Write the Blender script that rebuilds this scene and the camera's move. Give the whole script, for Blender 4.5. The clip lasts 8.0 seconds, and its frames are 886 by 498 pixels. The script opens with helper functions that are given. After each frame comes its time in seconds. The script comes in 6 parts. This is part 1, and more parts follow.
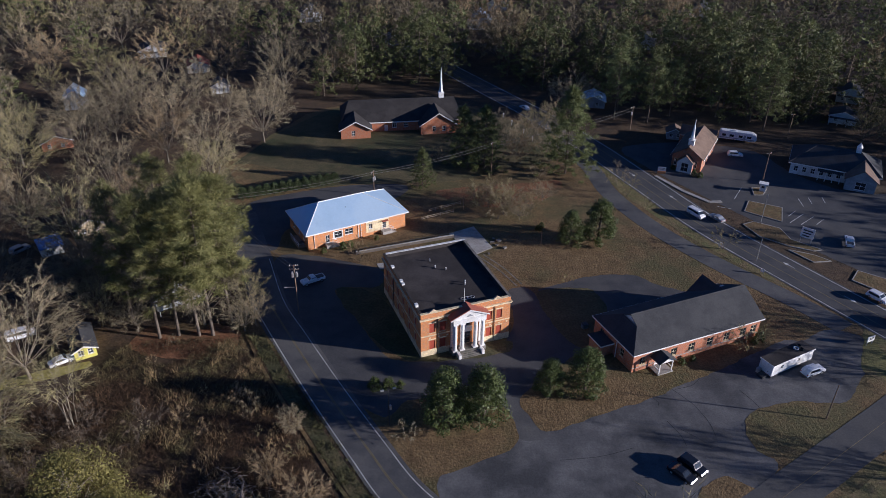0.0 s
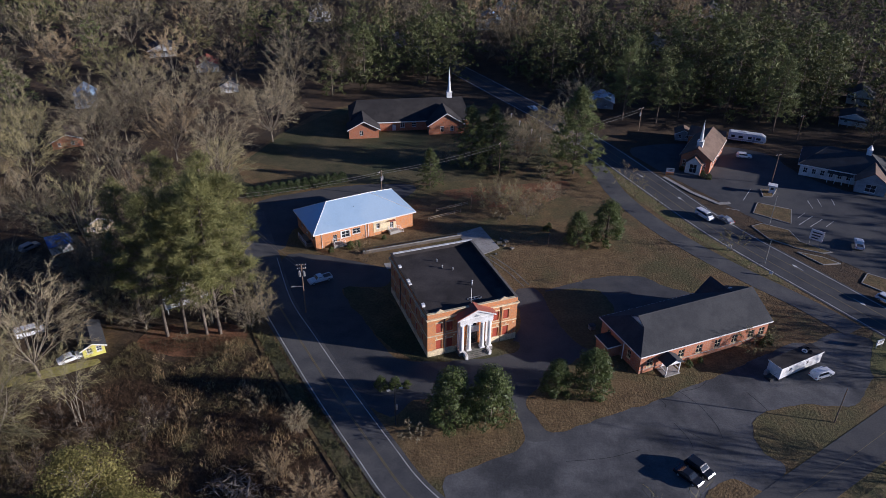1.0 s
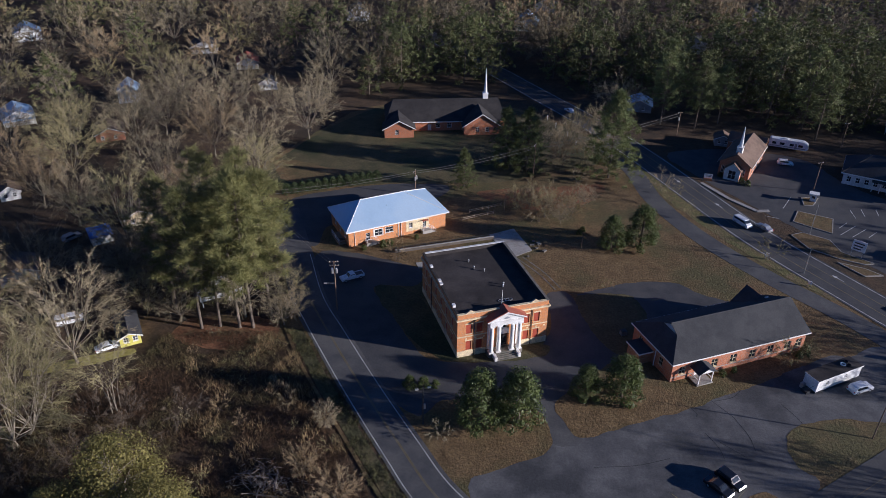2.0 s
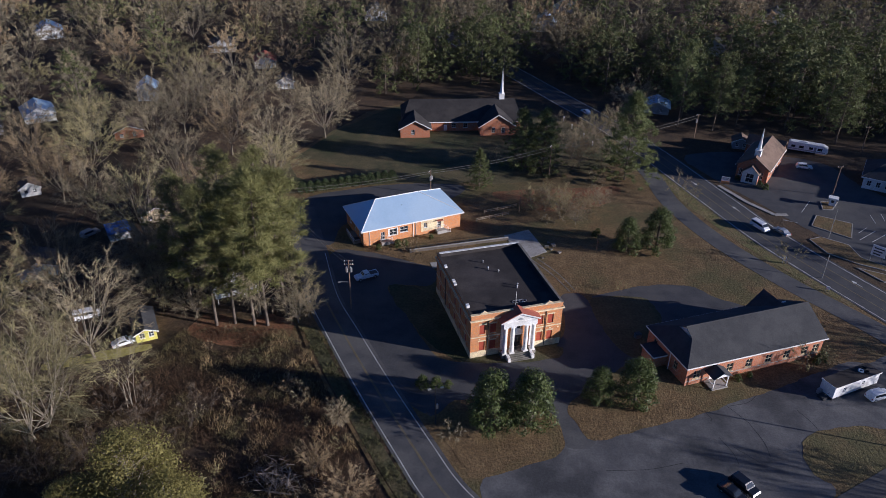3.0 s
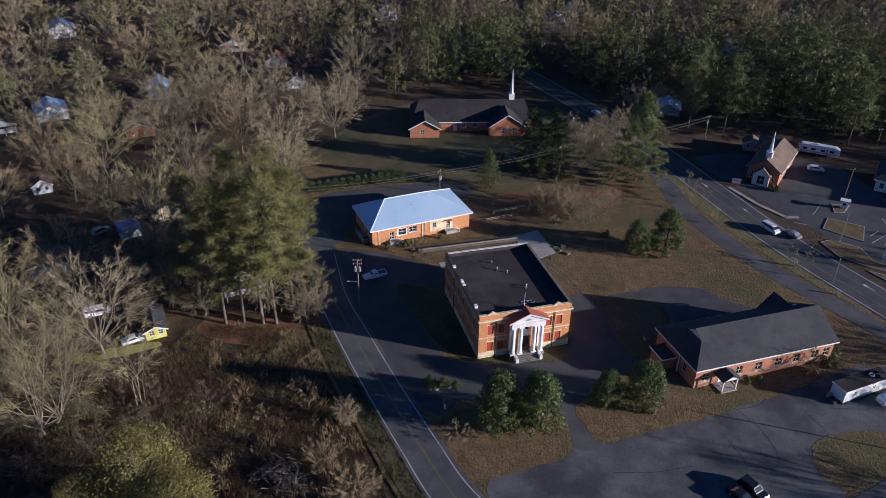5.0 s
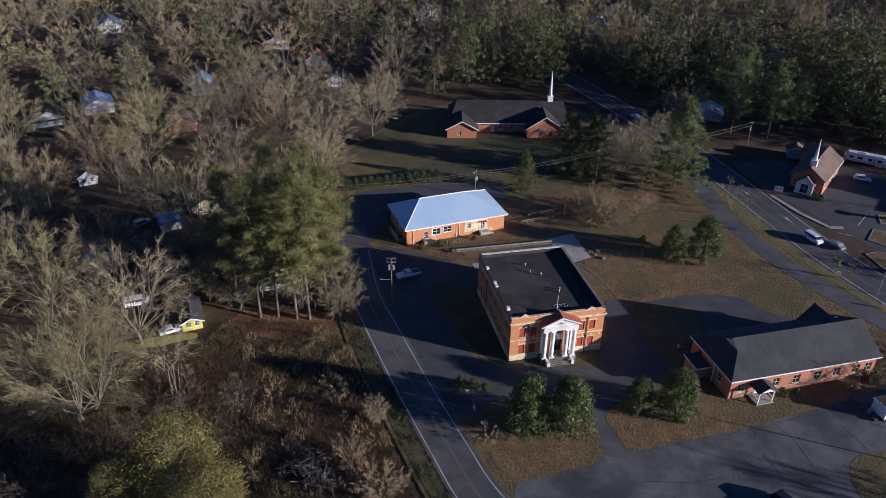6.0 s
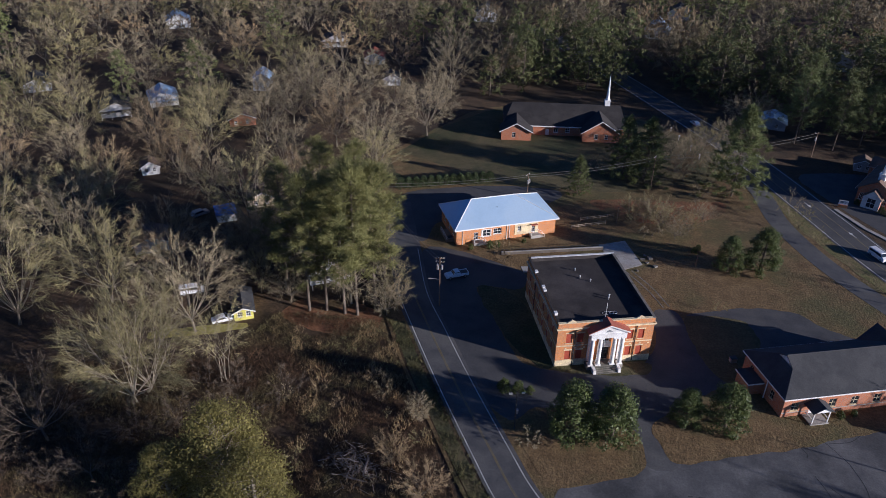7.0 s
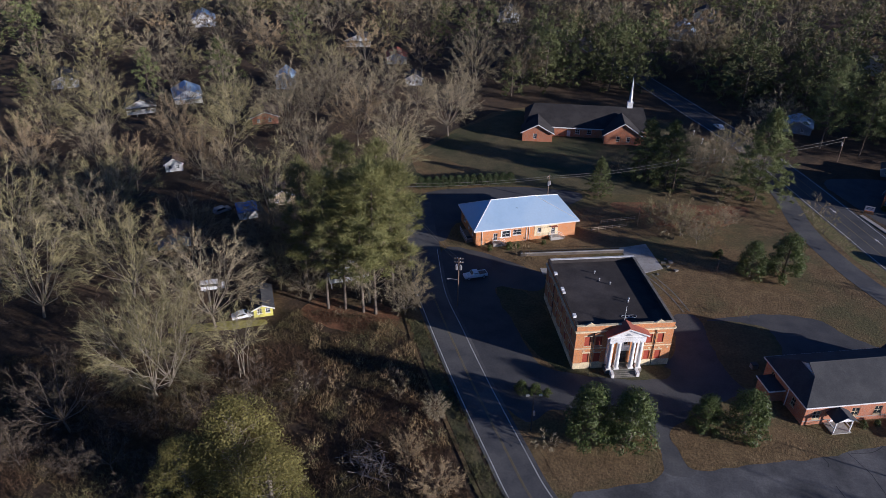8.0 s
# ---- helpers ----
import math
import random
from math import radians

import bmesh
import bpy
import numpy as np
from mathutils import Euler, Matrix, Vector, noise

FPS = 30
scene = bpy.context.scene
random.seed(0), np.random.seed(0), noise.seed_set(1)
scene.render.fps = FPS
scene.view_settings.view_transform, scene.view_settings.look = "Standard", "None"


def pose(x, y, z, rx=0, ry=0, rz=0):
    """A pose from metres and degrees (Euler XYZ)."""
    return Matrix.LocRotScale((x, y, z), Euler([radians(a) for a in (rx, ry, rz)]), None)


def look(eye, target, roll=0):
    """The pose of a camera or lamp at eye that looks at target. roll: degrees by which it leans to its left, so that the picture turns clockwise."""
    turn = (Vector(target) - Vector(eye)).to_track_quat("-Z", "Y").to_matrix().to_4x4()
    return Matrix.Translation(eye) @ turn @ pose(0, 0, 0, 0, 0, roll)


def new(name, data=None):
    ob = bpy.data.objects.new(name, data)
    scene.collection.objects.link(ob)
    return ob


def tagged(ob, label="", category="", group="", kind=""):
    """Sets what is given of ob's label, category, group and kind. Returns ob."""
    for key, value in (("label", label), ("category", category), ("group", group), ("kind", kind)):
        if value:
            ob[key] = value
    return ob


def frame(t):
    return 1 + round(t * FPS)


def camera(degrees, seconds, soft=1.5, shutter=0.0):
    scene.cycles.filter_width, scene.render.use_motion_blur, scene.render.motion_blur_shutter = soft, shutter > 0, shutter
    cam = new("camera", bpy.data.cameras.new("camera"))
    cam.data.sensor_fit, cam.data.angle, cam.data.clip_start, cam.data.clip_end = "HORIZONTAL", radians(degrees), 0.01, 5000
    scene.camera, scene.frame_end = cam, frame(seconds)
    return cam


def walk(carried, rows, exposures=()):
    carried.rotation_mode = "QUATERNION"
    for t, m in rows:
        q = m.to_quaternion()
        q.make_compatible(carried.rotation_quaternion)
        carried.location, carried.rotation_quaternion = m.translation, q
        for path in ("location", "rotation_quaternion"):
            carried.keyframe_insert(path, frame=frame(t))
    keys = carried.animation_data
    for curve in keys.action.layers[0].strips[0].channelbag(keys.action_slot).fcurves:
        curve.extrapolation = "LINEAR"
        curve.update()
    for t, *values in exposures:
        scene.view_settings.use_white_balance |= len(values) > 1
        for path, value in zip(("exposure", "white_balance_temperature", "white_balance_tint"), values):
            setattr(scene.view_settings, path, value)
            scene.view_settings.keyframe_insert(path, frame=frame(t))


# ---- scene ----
H = 90.0
PITCH, ROLL = 30.4555, 0.7975
YAWS = [(0.0, 0.0), (0.5, 0.153), (1.0, 0.677), (1.5, 2.027), (2.0, 3.691), (2.2, 4.19), (3.3, 5.16),
        (3.5, 5.242), (4.0, 5.499), (4.2, 5.66), (5.3, 6.10), (5.5, 6.742), (6.0, 9.051), (6.5, 11.569), (7.0, 13.682), (7.5, 14.999), (8.0, 15.480)]
cam = camera(64.14, 8.0, soft=0.55)
walk(cam, [(t, pose(0, 0, H, 90 - PITCH, 0, yaw) @ pose(0, 0, 0, 0, 0, ROLL)) for t, yaw in YAWS],
     exposures=[(0.0, 0.58, 4930, 18), (8.0, 0.58, 4930, 18)])

# ---- light ----
SUN_ELEV = 12.0
SUN_AZ = math.atan2(0.985, -0.172)
sun_dir = Vector((math.sin(SUN_AZ) * math.cos(radians(SUN_ELEV)), math.cos(SUN_AZ) * math.cos(radians(SUN_ELEV)), math.sin(radians(SUN_ELEV))))
world = bpy.data.worlds.new("sky")
scene.world = world
world.use_nodes = True
wn = world.node_tree
sky = wn.nodes.new("ShaderNodeTexSky")
sky.sky_type = "NISHITA"
sky.sun_disc = False
sky.sun_elevation = radians(SUN_ELEV)
sky.sun_rotation = SUN_AZ
sky.ozone_density = 5.0
sky.air_density = 0.7
sky.dust_density = 0.3
wn.links.new(sky.outputs[0], wn.nodes["Background"].inputs[0])
wn.nodes["Background"].inputs[1].default_value = 0.05
sun_data = bpy.data.lights.new("sun", "SUN")
sun_data.energy, sun_data.angle, sun_data.color = 5.0, radians(0.5), (1.0, 0.82, 0.6)
sun = new("sun", sun_data)
sun.matrix_world = look(sun_dir * 500, (0, 0, 0))


# ---- materials ----
def rgb(c):
    return (*c, 1.0)


def material(name, c1, c2, scale=1.0, rough=0.85, fine=12.0, bump=0.3, dist=0.05, metal=0.0, c3=None, large=0.06, spec=0.3, island=0.0, per_object=0.0, coat=0.0, contrast=0.3, thin=0.0, cell=0.0):
    """Two colours mixed by noise at two scales, a third in large patches, bump from the fine noise."""
    m = bpy.data.materials.new(name)
    m.use_nodes = True
    nt = m.node_tree
    b = nt.nodes["Principled BSDF"]
    tc = nt.nodes.new("ShaderNodeTexCoord")

    def noise_node(s, d=5.0, r=0.6):
        n = nt.nodes.new("ShaderNodeTexNoise")
        n.inputs["Scale"].default_value, n.inputs["Detail"].default_value, n.inputs["Roughness"].default_value = s, d, r
        nt.links.new(tc.outputs["Object"], n.inputs["Vector"])
        return n

    def ramp(src, lo, hi):
        n = nt.nodes.new("ShaderNodeMapRange")
        n.inputs[1].default_value, n.inputs[2].default_value = lo, hi
        nt.links.new(src, n.inputs[0])
        return n.outputs[0]

    def mix(fac, a, bb):
        n = nt.nodes.new("ShaderNodeMix")
        n.data_type = "RGBA"
        if hasattr(fac, "is_linked"):
            nt.links.new(fac, n.inputs[0])
        else:
            n.inputs[0].default_value = fac
        for sock, v in ((n.inputs[6], a), (n.inputs[7], bb)):
            if hasattr(v, "is_linked"):
                nt.links.new(v, sock)
            else:
                sock.default_value = rgb(v)
        return n.outputs[2]

    n1, n2 = noise_node(scale), noise_node(fine, 4.0, 0.7)
    col = mix(ramp(n1.outputs[0], 0.32, 0.68), c1, c2)
    if c3:
        n3 = noise_node(large, 4.0, 0.65)
        col = mix(ramp(n3.outputs[0], 0.46, 0.62), col, c3)
    n2r = ramp(n2.outputs[0], 0.25, 0.75)
    dark = nt.nodes.new("ShaderNodeHueSaturation")
    nt.links.new(col, dark.inputs["Color"])
    val = nt.nodes.new("ShaderNodeMapRange")
    val.inputs[3].default_value, val.inputs[4].default_value = 1 - contrast, 1 + contrast
    nt.links.new(n2r, val.inputs[0])
    v = val.outputs[0]
    for amount, node, out in ((island, "ShaderNodeNewGeometry", "Random Per Island"), (per_object, "ShaderNodeObjectInfo", "Random")):
        if amount:
            g = nt.nodes.new(node)
            r = nt.nodes.new("ShaderNodeMapRange")
            r.inputs[3].default_value, r.inputs[4].default_value = 1 - amount, 1 + amount
            nt.links.new(g.outputs[out], r.inputs[0])
            mul = nt.nodes.new("ShaderNodeMath")
            mul.operation = "MULTIPLY"
            nt.links.new(v, mul.inputs[0])
            nt.links.new(r.outputs[0], mul.inputs[1])
            v = mul.outputs[0]
    if cell:
        # neighbouring trees differ in tone, by cells of a crown's width
        flat, vo = nt.nodes.new("ShaderNodeMapping"), nt.nodes.new("ShaderNodeTexVoronoi")
        flat.inputs["Scale"].default_value = (1 / 14, 1 / 14, 0)
        nt.links.new(tc.outputs["Object"], flat.inputs["Vector"])
        nt.links.new(flat.outputs[0], vo.inputs["Vector"])
        vo.inputs["Scale"].default_value = 1.0
        one, r, mul = nt.nodes.new("ShaderNodeSeparateColor"), nt.nodes.new("ShaderNodeMapRange"), nt.nodes.new("ShaderNodeMath")
        nt.links.new(vo.outputs["Color"], one.inputs[0])
        r.inputs[3].default_value, r.inputs[4].default_value = 1 - cell, 1 + cell
        nt.links.new(one.outputs[0], r.inputs[0])
        mul.operation = "MULTIPLY"
        nt.links.new(v, mul.inputs[0])
        nt.links.new(r.outputs[0], mul.inputs[1])
        v = mul.outputs[0]
    nt.links.new(v, dark.inputs["Value"])
    nt.links.new(dark.outputs[0], b.inputs["Base Color"])
    b.inputs["Roughness"].default_value = rough
    b.inputs["Metallic"].default_value = metal
    b.inputs["Specular IOR Level"].default_value = spec
    b.inputs["Coat Weight"].default_value = coat
    if bump:
        bn = nt.nodes.new("ShaderNodeBump")
        bn.inputs["Strength"].default_value, bn.inputs["Distance"].default_value = bump, dist
        nt.links.new(n2.outputs[0], bn.inputs["Height"])
        nt.links.new(bn.outputs[0], b.inputs["Normal"])
    if thin:
        tl, ms = nt.nodes.new("ShaderNodeBsdfTranslucent"), nt.nodes.new("ShaderNodeMixShader")
        nt.links.new(dark.outputs[0], tl.inputs["Color"])
        ms.inputs[0].default_value = thin
        nt.links.new(b.outputs[0], ms.inputs[1])
        nt.links.new(tl.outputs[0], ms.inputs[2])
        nt.links.new(ms.outputs[0], nt.nodes["Material Output"].inputs["Surface"])
    return m


def brick_material(name, c1, c2, mortar):
    m = material(name, c1, c2, 0.5, 0.9, 3.0, 0.0)
    nt = m.node_tree
    b = nt.nodes["Principled BSDF"]
    src = b.inputs["Base Color"].links[0].from_socket
    tc = nt.nodes.new("ShaderNodeTexCoord")
    sep, com = nt.nodes.new("ShaderNodeSeparateXYZ"), nt.nodes.new("ShaderNodeCombineXYZ")
    add = nt.nodes.new("ShaderNodeMath")
    nt.links.new(tc.outputs["Object"], sep.inputs[0])
    nt.links.new(sep.outputs[0], add.inputs[0])
    nt.links.new(sep.outputs[1], add.inputs[1])
    nt.links.new(add.outputs[0], com.inputs[0])
    nt.links.new(sep.outputs[2], com.inputs[1])
    br = nt.nodes.new("ShaderNodeTexBrick")
    nt.links.new(com.outputs[0], br.inputs["Vector"])
    br.inputs["Scale"].default_value = 1.0
    br.inputs["Brick Width"].default_value, br.inputs["Row Height"].default_value, br.inputs["Mortar Size"].default_value = 0.215, 0.075, 0.009
    br.inputs["Mortar"].default_value = rgb(mortar)
    nt.links.new(src, br.inputs["Color1"])
    hs = nt.nodes.new("ShaderNodeHueSaturation")
    hs.inputs["Value"].default_value = 0.72
    nt.links.new(src, hs.inputs["Color"])
    nt.links.new(hs.outputs[0], br.inputs["Color2"])
    nt.links.new(br.outputs[0], b.inputs["Base Color"])
    bn = nt.nodes.new("ShaderNodeBump")
    bn.inputs["Strength"].default_value, bn.inputs["Distance"].default_value = 0.4, 0.01
    bn.invert = True
    nt.links.new(br.outputs["Fac"], bn.inputs["Height"])
    nt.links.new(bn.outputs[0], b.inputs["Normal"])
    return m


M = {}
M["leaf_litter"] = material("leaf_litter", (0.055, 0.038, 0.023), (0.105, 0.068, 0.036), 0.35, 0.95, 1.6, 1.0, 0.3, c3=(0.05, 0.038, 0.024), large=0.05, contrast=0.5)
M["dry_grass"] = material("dry_grass", (0.122, 0.08, 0.035), (0.195, 0.132, 0.06), 0.35, 0.95, 1.9, 1.0, 0.22, c3=(0.1, 0.088, 0.036), large=0.05, contrast=0.5)
M["lawn"] = material("lawn", (0.075, 0.068, 0.032), (0.13, 0.105, 0.05), 0.25, 0.95, 1.9, 1.0, 0.22, c3=(0.058, 0.062, 0.026), large=0.06, contrast=0.5)
M["verge"] = material("verge", (0.11, 0.11, 0.038), (0.165, 0.145, 0.055), 0.4, 0.95, 1.9, 1.0, 0.2, c3=(0.17, 0.125, 0.062), large=0.12, contrast=0.5)
M["red_earth"] = material("red_earth", (0.17, 0.075, 0.035), (0.23, 0.115, 0.055), 0.4, 0.95, 1.8, 1.0, 0.22, c3=(0.12, 0.085, 0.04), large=0.12, contrast=0.5)
M["asphalt"] = material("asphalt", (0.07, 0.07, 0.074), (0.1, 0.098, 0.096), 0.25, 0.9, 3.0, 0.5, 0.03, c3=(0.12, 0.116, 0.11), large=0.1, contrast=0.22)
M["old_asphalt"] = material("old_asphalt", (0.08, 0.079, 0.081), (0.16, 0.155, 0.15), 0.16, 0.92, 2.5, 0.6, 0.04, c3=(0.06, 0.06, 0.062), large=0.07, contrast=0.25)
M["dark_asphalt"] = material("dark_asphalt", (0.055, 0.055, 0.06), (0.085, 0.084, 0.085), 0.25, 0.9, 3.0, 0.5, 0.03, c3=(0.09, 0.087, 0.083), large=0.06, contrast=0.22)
M["concrete"] = material("concrete", (0.33, 0.31, 0.28), (0.42, 0.4, 0.36), 0.6, 0.9, 6.0, 0.25, 0.02, c3=(0.26, 0.24, 0.21), large=0.3)
M["white_line"] = material("white_line", (0.55, 0.55, 0.53), (0.7, 0.7, 0.68), 0.8, 0.8, 6.0, 0.1, 0.01, c3=(0.35, 0.35, 0.34), large=0.4)
M["yellow_line"] = material("yellow_line", (0.2, 0.155, 0.07), (0.27, 0.21, 0.09), 0.8, 0.8, 6.0, 0.1, 0.01, c3=(0.2, 0.17, 0.1), large=0.4)
M["brick"] = brick_material("brick", (0.62, 0.232, 0.062), (0.7, 0.3, 0.092), (0.42, 0.3, 0.22))
M["brick_dark"] = brick_material("brick_dark", (0.45, 0.15, 0.065), (0.53, 0.2, 0.085), (0.36, 0.28, 0.22))
M["cream"] = material("cream", (0.7, 0.57, 0.33), (0.78, 0.66, 0.42), 0.6, 0.85, 5.0, 0.15, 0.02, c3=(0.52, 0.42, 0.27), large=0.5)
M["white_paint"] = material("white_paint", (0.76, 0.75, 0.72), (0.84, 0.83, 0.8), 0.6, 0.6, 7.0, 0.08, 0.01, c3=(0.66, 0.64, 0.6), large=0.4)
M["white_siding"] = material("white_siding", (0.62, 0.62, 0.6), (0.74, 0.74, 0.72), 0.5, 0.7, 5.0, 0.1, 0.02, c3=(0.52, 0.51, 0.49), large=0.3)
M["grey_siding"] = material("grey_siding", (0.3, 0.31, 0.32), (0.4, 0.41, 0.42), 0.5, 0.7, 5.0, 0.1, 0.02, c3=(0.24, 0.25, 0.26), large=0.3)
M["board_red"] = material("board_red", (0.3, 0.055, 0.03), (0.38, 0.08, 0.04), 1.0, 0.75, 8.0, 0.1, 0.01)
M["roof_tar"] = material("roof_tar", (0.03, 0.026, 0.025), (0.05, 0.043, 0.04), 0.25, 0.95, 5.0, 0.3, 0.03, c3=(0.07, 0.06, 0.055), large=0.1)
M["shingle"] = material("shingle", (0.042, 0.043, 0.046), (0.056, 0.056, 0.058), 0.5, 0.92, 4.0, 0.35, 0.03, c3=(0.064, 0.064, 0.065), large=0.2, contrast=0.2)
M["shingle_brown"] = material("shingle_brown", (0.14, 0.095, 0.07), (0.19, 0.135, 0.1), 0.5, 0.92, 6.0, 0.35, 0.03, c3=(0.11, 0.08, 0.06), large=0.2)
M["shingle_red"] = material("shingle_red", (0.27, 0.08, 0.05), (0.36, 0.12, 0.075), 0.6, 0.9, 6.0, 0.3, 0.03)
M["metal_blue"] = material("metal_blue", (0.4, 0.54, 0.69), (0.45, 0.59, 0.74), 0.2, 0.42, 2.0, 0.03, 0.01, metal=0.2, spec=0.5, c3=(0.47, 0.6, 0.73), large=0.12, contrast=0.05)
M["metal_grey"] = material("metal_grey", (0.4, 0.4, 0.4), (0.5, 0.5, 0.5), 1.0, 0.45, 6.0, 0.05, 0.01, metal=0.7)
M["dark_metal"] = material("dark_metal", (0.05, 0.05, 0.05), (0.08, 0.08, 0.08), 1.0, 0.5, 6.0, 0.05, 0.01, metal=0.4)
M["wood_pole"] = material("wood_pole", (0.16, 0.11, 0.075), (0.24, 0.17, 0.12), 1.5, 0.9, 9.0, 0.3, 0.02)
M["wood_plank"] = material("wood_plank", (0.25, 0.19, 0.13), (0.34, 0.27, 0.19), 1.5, 0.9, 9.0, 0.3, 0.02)
M["yellow_paint"] = material("yellow_paint", (0.55, 0.5, 0.08), (0.65, 0.6, 0.14), 0.6, 0.7, 6.0, 0.1, 0.01)
M["bark"] = material("bark", (0.1, 0.078, 0.058), (0.155, 0.125, 0.095), 1.5, 0.95, 8.0, 0.5, 0.05, per_object=0.2)
M["pale_bark"] = material("pale_bark", (0.22, 0.185, 0.135), (0.3, 0.255, 0.19), 1.5, 0.95, 8.0, 0.4, 0.05, per_object=0.15)
M["grey_bark"] = material("grey_bark", (0.15, 0.125, 0.09), (0.21, 0.175, 0.13), 1.5, 0.95, 8.0, 0.4, 0.05, per_object=0.15)
M["twig"] = material("twig", (0.205, 0.168, 0.098), (0.28, 0.232, 0.138), 0.25, 0.95, 3.0, 0.0, island=0.18, per_object=0.25, c3=(0.17, 0.145, 0.095), large=0.04, cell=0.28)
M["twig_olive"] = material("twig_olive", (0.21, 0.182, 0.082), (0.29, 0.25, 0.117), 0.25, 0.95, 3.0, 0.0, island=0.18, per_object=0.2, c3=(0.19, 0.165, 0.085), large=0.05, cell=0.28)
M["twig_rust"] = material("twig_rust", (0.2, 0.148, 0.08), (0.27, 0.2, 0.11), 0.25, 0.95, 3.0, 0.0, island=0.18, per_object=0.2, cell=0.25)
M["pine_leaf"] = material("pine_leaf", (0.15, 0.15, 0.046), (0.22, 0.21, 0.074), 0.3, 0.7, 3.0, 0.0, island=0.35, per_object=0.2, thin=0.3)
M["pine_dark"] = material("pine_dark", (0.095, 0.11, 0.036), (0.145, 0.16, 0.056), 0.3, 0.7, 3.0, 0.0, island=0.35, per_object=0.15, thin=0.2)
M["leaf_dark"] = material("leaf_dark", (0.055, 0.075, 0.018), (0.095, 0.115, 0.03), 0.5, 0.5, 4.0, 0.0, island=0.45, spec=0.3, thin=0.15)
M["leaf_spring"] = material("leaf_spring", (0.14, 0.126, 0.034), (0.215, 0.186, 0.054), 0.5, 0.7, 4.0, 0.0, island=0.35, thin=0.3)
M["brush"] = material("brush", (0.075, 0.045, 0.024), (0.125, 0.078, 0.04), 0.2, 0.95, 3.0, 0.0, island=0.45, c3=(0.16, 0.14, 0.06), large=0.06)
M["pale_stalk"] = material("pale_stalk", (0.24, 0.17, 0.08), (0.34, 0.25, 0.13), 0.2, 0.95, 3.0, 0.0, island=0.35)
M["ditch_weed"] = material("ditch_weed", (0.06, 0.062, 0.025), (0.11, 0.1, 0.04), 0.3, 0.95, 3.0, 0.0, island=0.4)
M["dead_wood"] = material("dead_wood", (0.16, 0.135, 0.115), (0.26, 0.22, 0.19), 1.0, 0.95, 8.0, 0.3, 0.03, island=0.3)
M["car_black"] = material("car_black", (0.012, 0.012, 0.013), (0.016, 0.016, 0.017), 1.0, 0.25, 4.0, 0.0, coat=0.8, spec=0.5)
M["car_white"] = material("car_white", (0.72, 0.72, 0.72), (0.78, 0.78, 0.78), 1.0, 0.3, 4.0, 0.0, coat=0.6, spec=0.5)
M["car_red"] = material("car_red", (0.35, 0.05, 0.03), (0.4, 0.07, 0.04), 1.0, 0.3, 4.0, 0.0, coat=0.6, spec=0.5)
M["car_silver"] = material("car_silver", (0.4, 0.41, 0.42), (0.46, 0.47, 0.48), 1.0, 0.3, 4.0, 0.0, metal=0.5, coat=0.6)
M["glass_dark"] = material("glass_dark", (0.02, 0.024, 0.03), (0.03, 0.035, 0.042), 1.0, 0.08, 3.0, 0.0, spec=0.8)
M["tyre"] = material("tyre", (0.02, 0.02, 0.02), (0.03, 0.03, 0.03), 2.0, 0.9, 9.0, 0.1, 0.01)
M["lamp_lens"] = material("lamp_lens", (0.28, 0.28, 0.275), (0.36, 0.36, 0.35), 2.0, 0.15, 9.0, 0.0, spec=0.6)
M["tail_lens"] = material("tail_lens", (0.4, 0.02, 0.02), (0.5, 0.03, 0.03), 2.0, 0.2, 9.0, 0.0, spec=0.6)
M["blue_tarp"] = material("blue_tarp", (0.06, 0.14, 0.42), (0.1, 0.2, 0.52), 0.8, 0.6, 5.0, 0.3, 0.05)
M["dark_block"] = material("dark_block", (0.09, 0.075, 0.065), (0.14, 0.12, 0.1), 0.8, 0.95, 6.0, 0.3, 0.03)
# twig colour darkened in place of the shade at lower left
M["twig_shade_toned"] = material("twig_shade_toned", (0.085, 0.065, 0.045), (0.14, 0.11, 0.075), 0.25, 0.95, 3.0, 0.0, island=0.4, per_object=0.3)
M["old_concrete"] = material("old_concrete", (0.16, 0.148, 0.125), (0.24, 0.22, 0.19), 0.7, 0.92, 5.0, 0.3, 0.02, c3=(0.12, 0.115, 0.09), large=0.3)
# grass colour raised to paint in sunlight on the bank by the shed
M["sun_toned_grass"] = material("sun_toned_grass", (0.26, 0.23, 0.06), (0.34, 0.3, 0.09), 0.6, 0.95, 2.0, 0.8, 0.15, contrast=0.4)
M["leaf_hedge"] = material("leaf_hedge", (0.045, 0.06, 0.02), (0.07, 0.09, 0.03), 0.5, 0.6, 4.0, 0.0, island=0.4)
M["shingle_dark"] = material("shingle_dark", (0.03, 0.027, 0.026), (0.042, 0.038, 0.036), 0.5, 0.92, 4.0, 0.35, 0.03, c3=(0.05, 0.045, 0.042), large=0.2, contrast=0.2)
M["pine_far"] = material("pine_far", (0.1, 0.112, 0.038), (0.155, 0.162, 0.058), 0.15, 0.7, 3.0, 0.0, island=0.2, thin=0.15, c3=(0.1, 0.105, 0.035), large=0.05, cell=0.28)
# near-black for the thin lines across the car park
M["tar"] = material("tar", (0.03, 0.03, 0.03), (0.045, 0.045, 0.045), 1.0, 0.8, 6.0, 0.2, 0.01)
M["wire"] = material("wire", (0.16, 0.15, 0.13), (0.22, 0.2, 0.18), 1.0, 0.6, 5.0, 0.0)


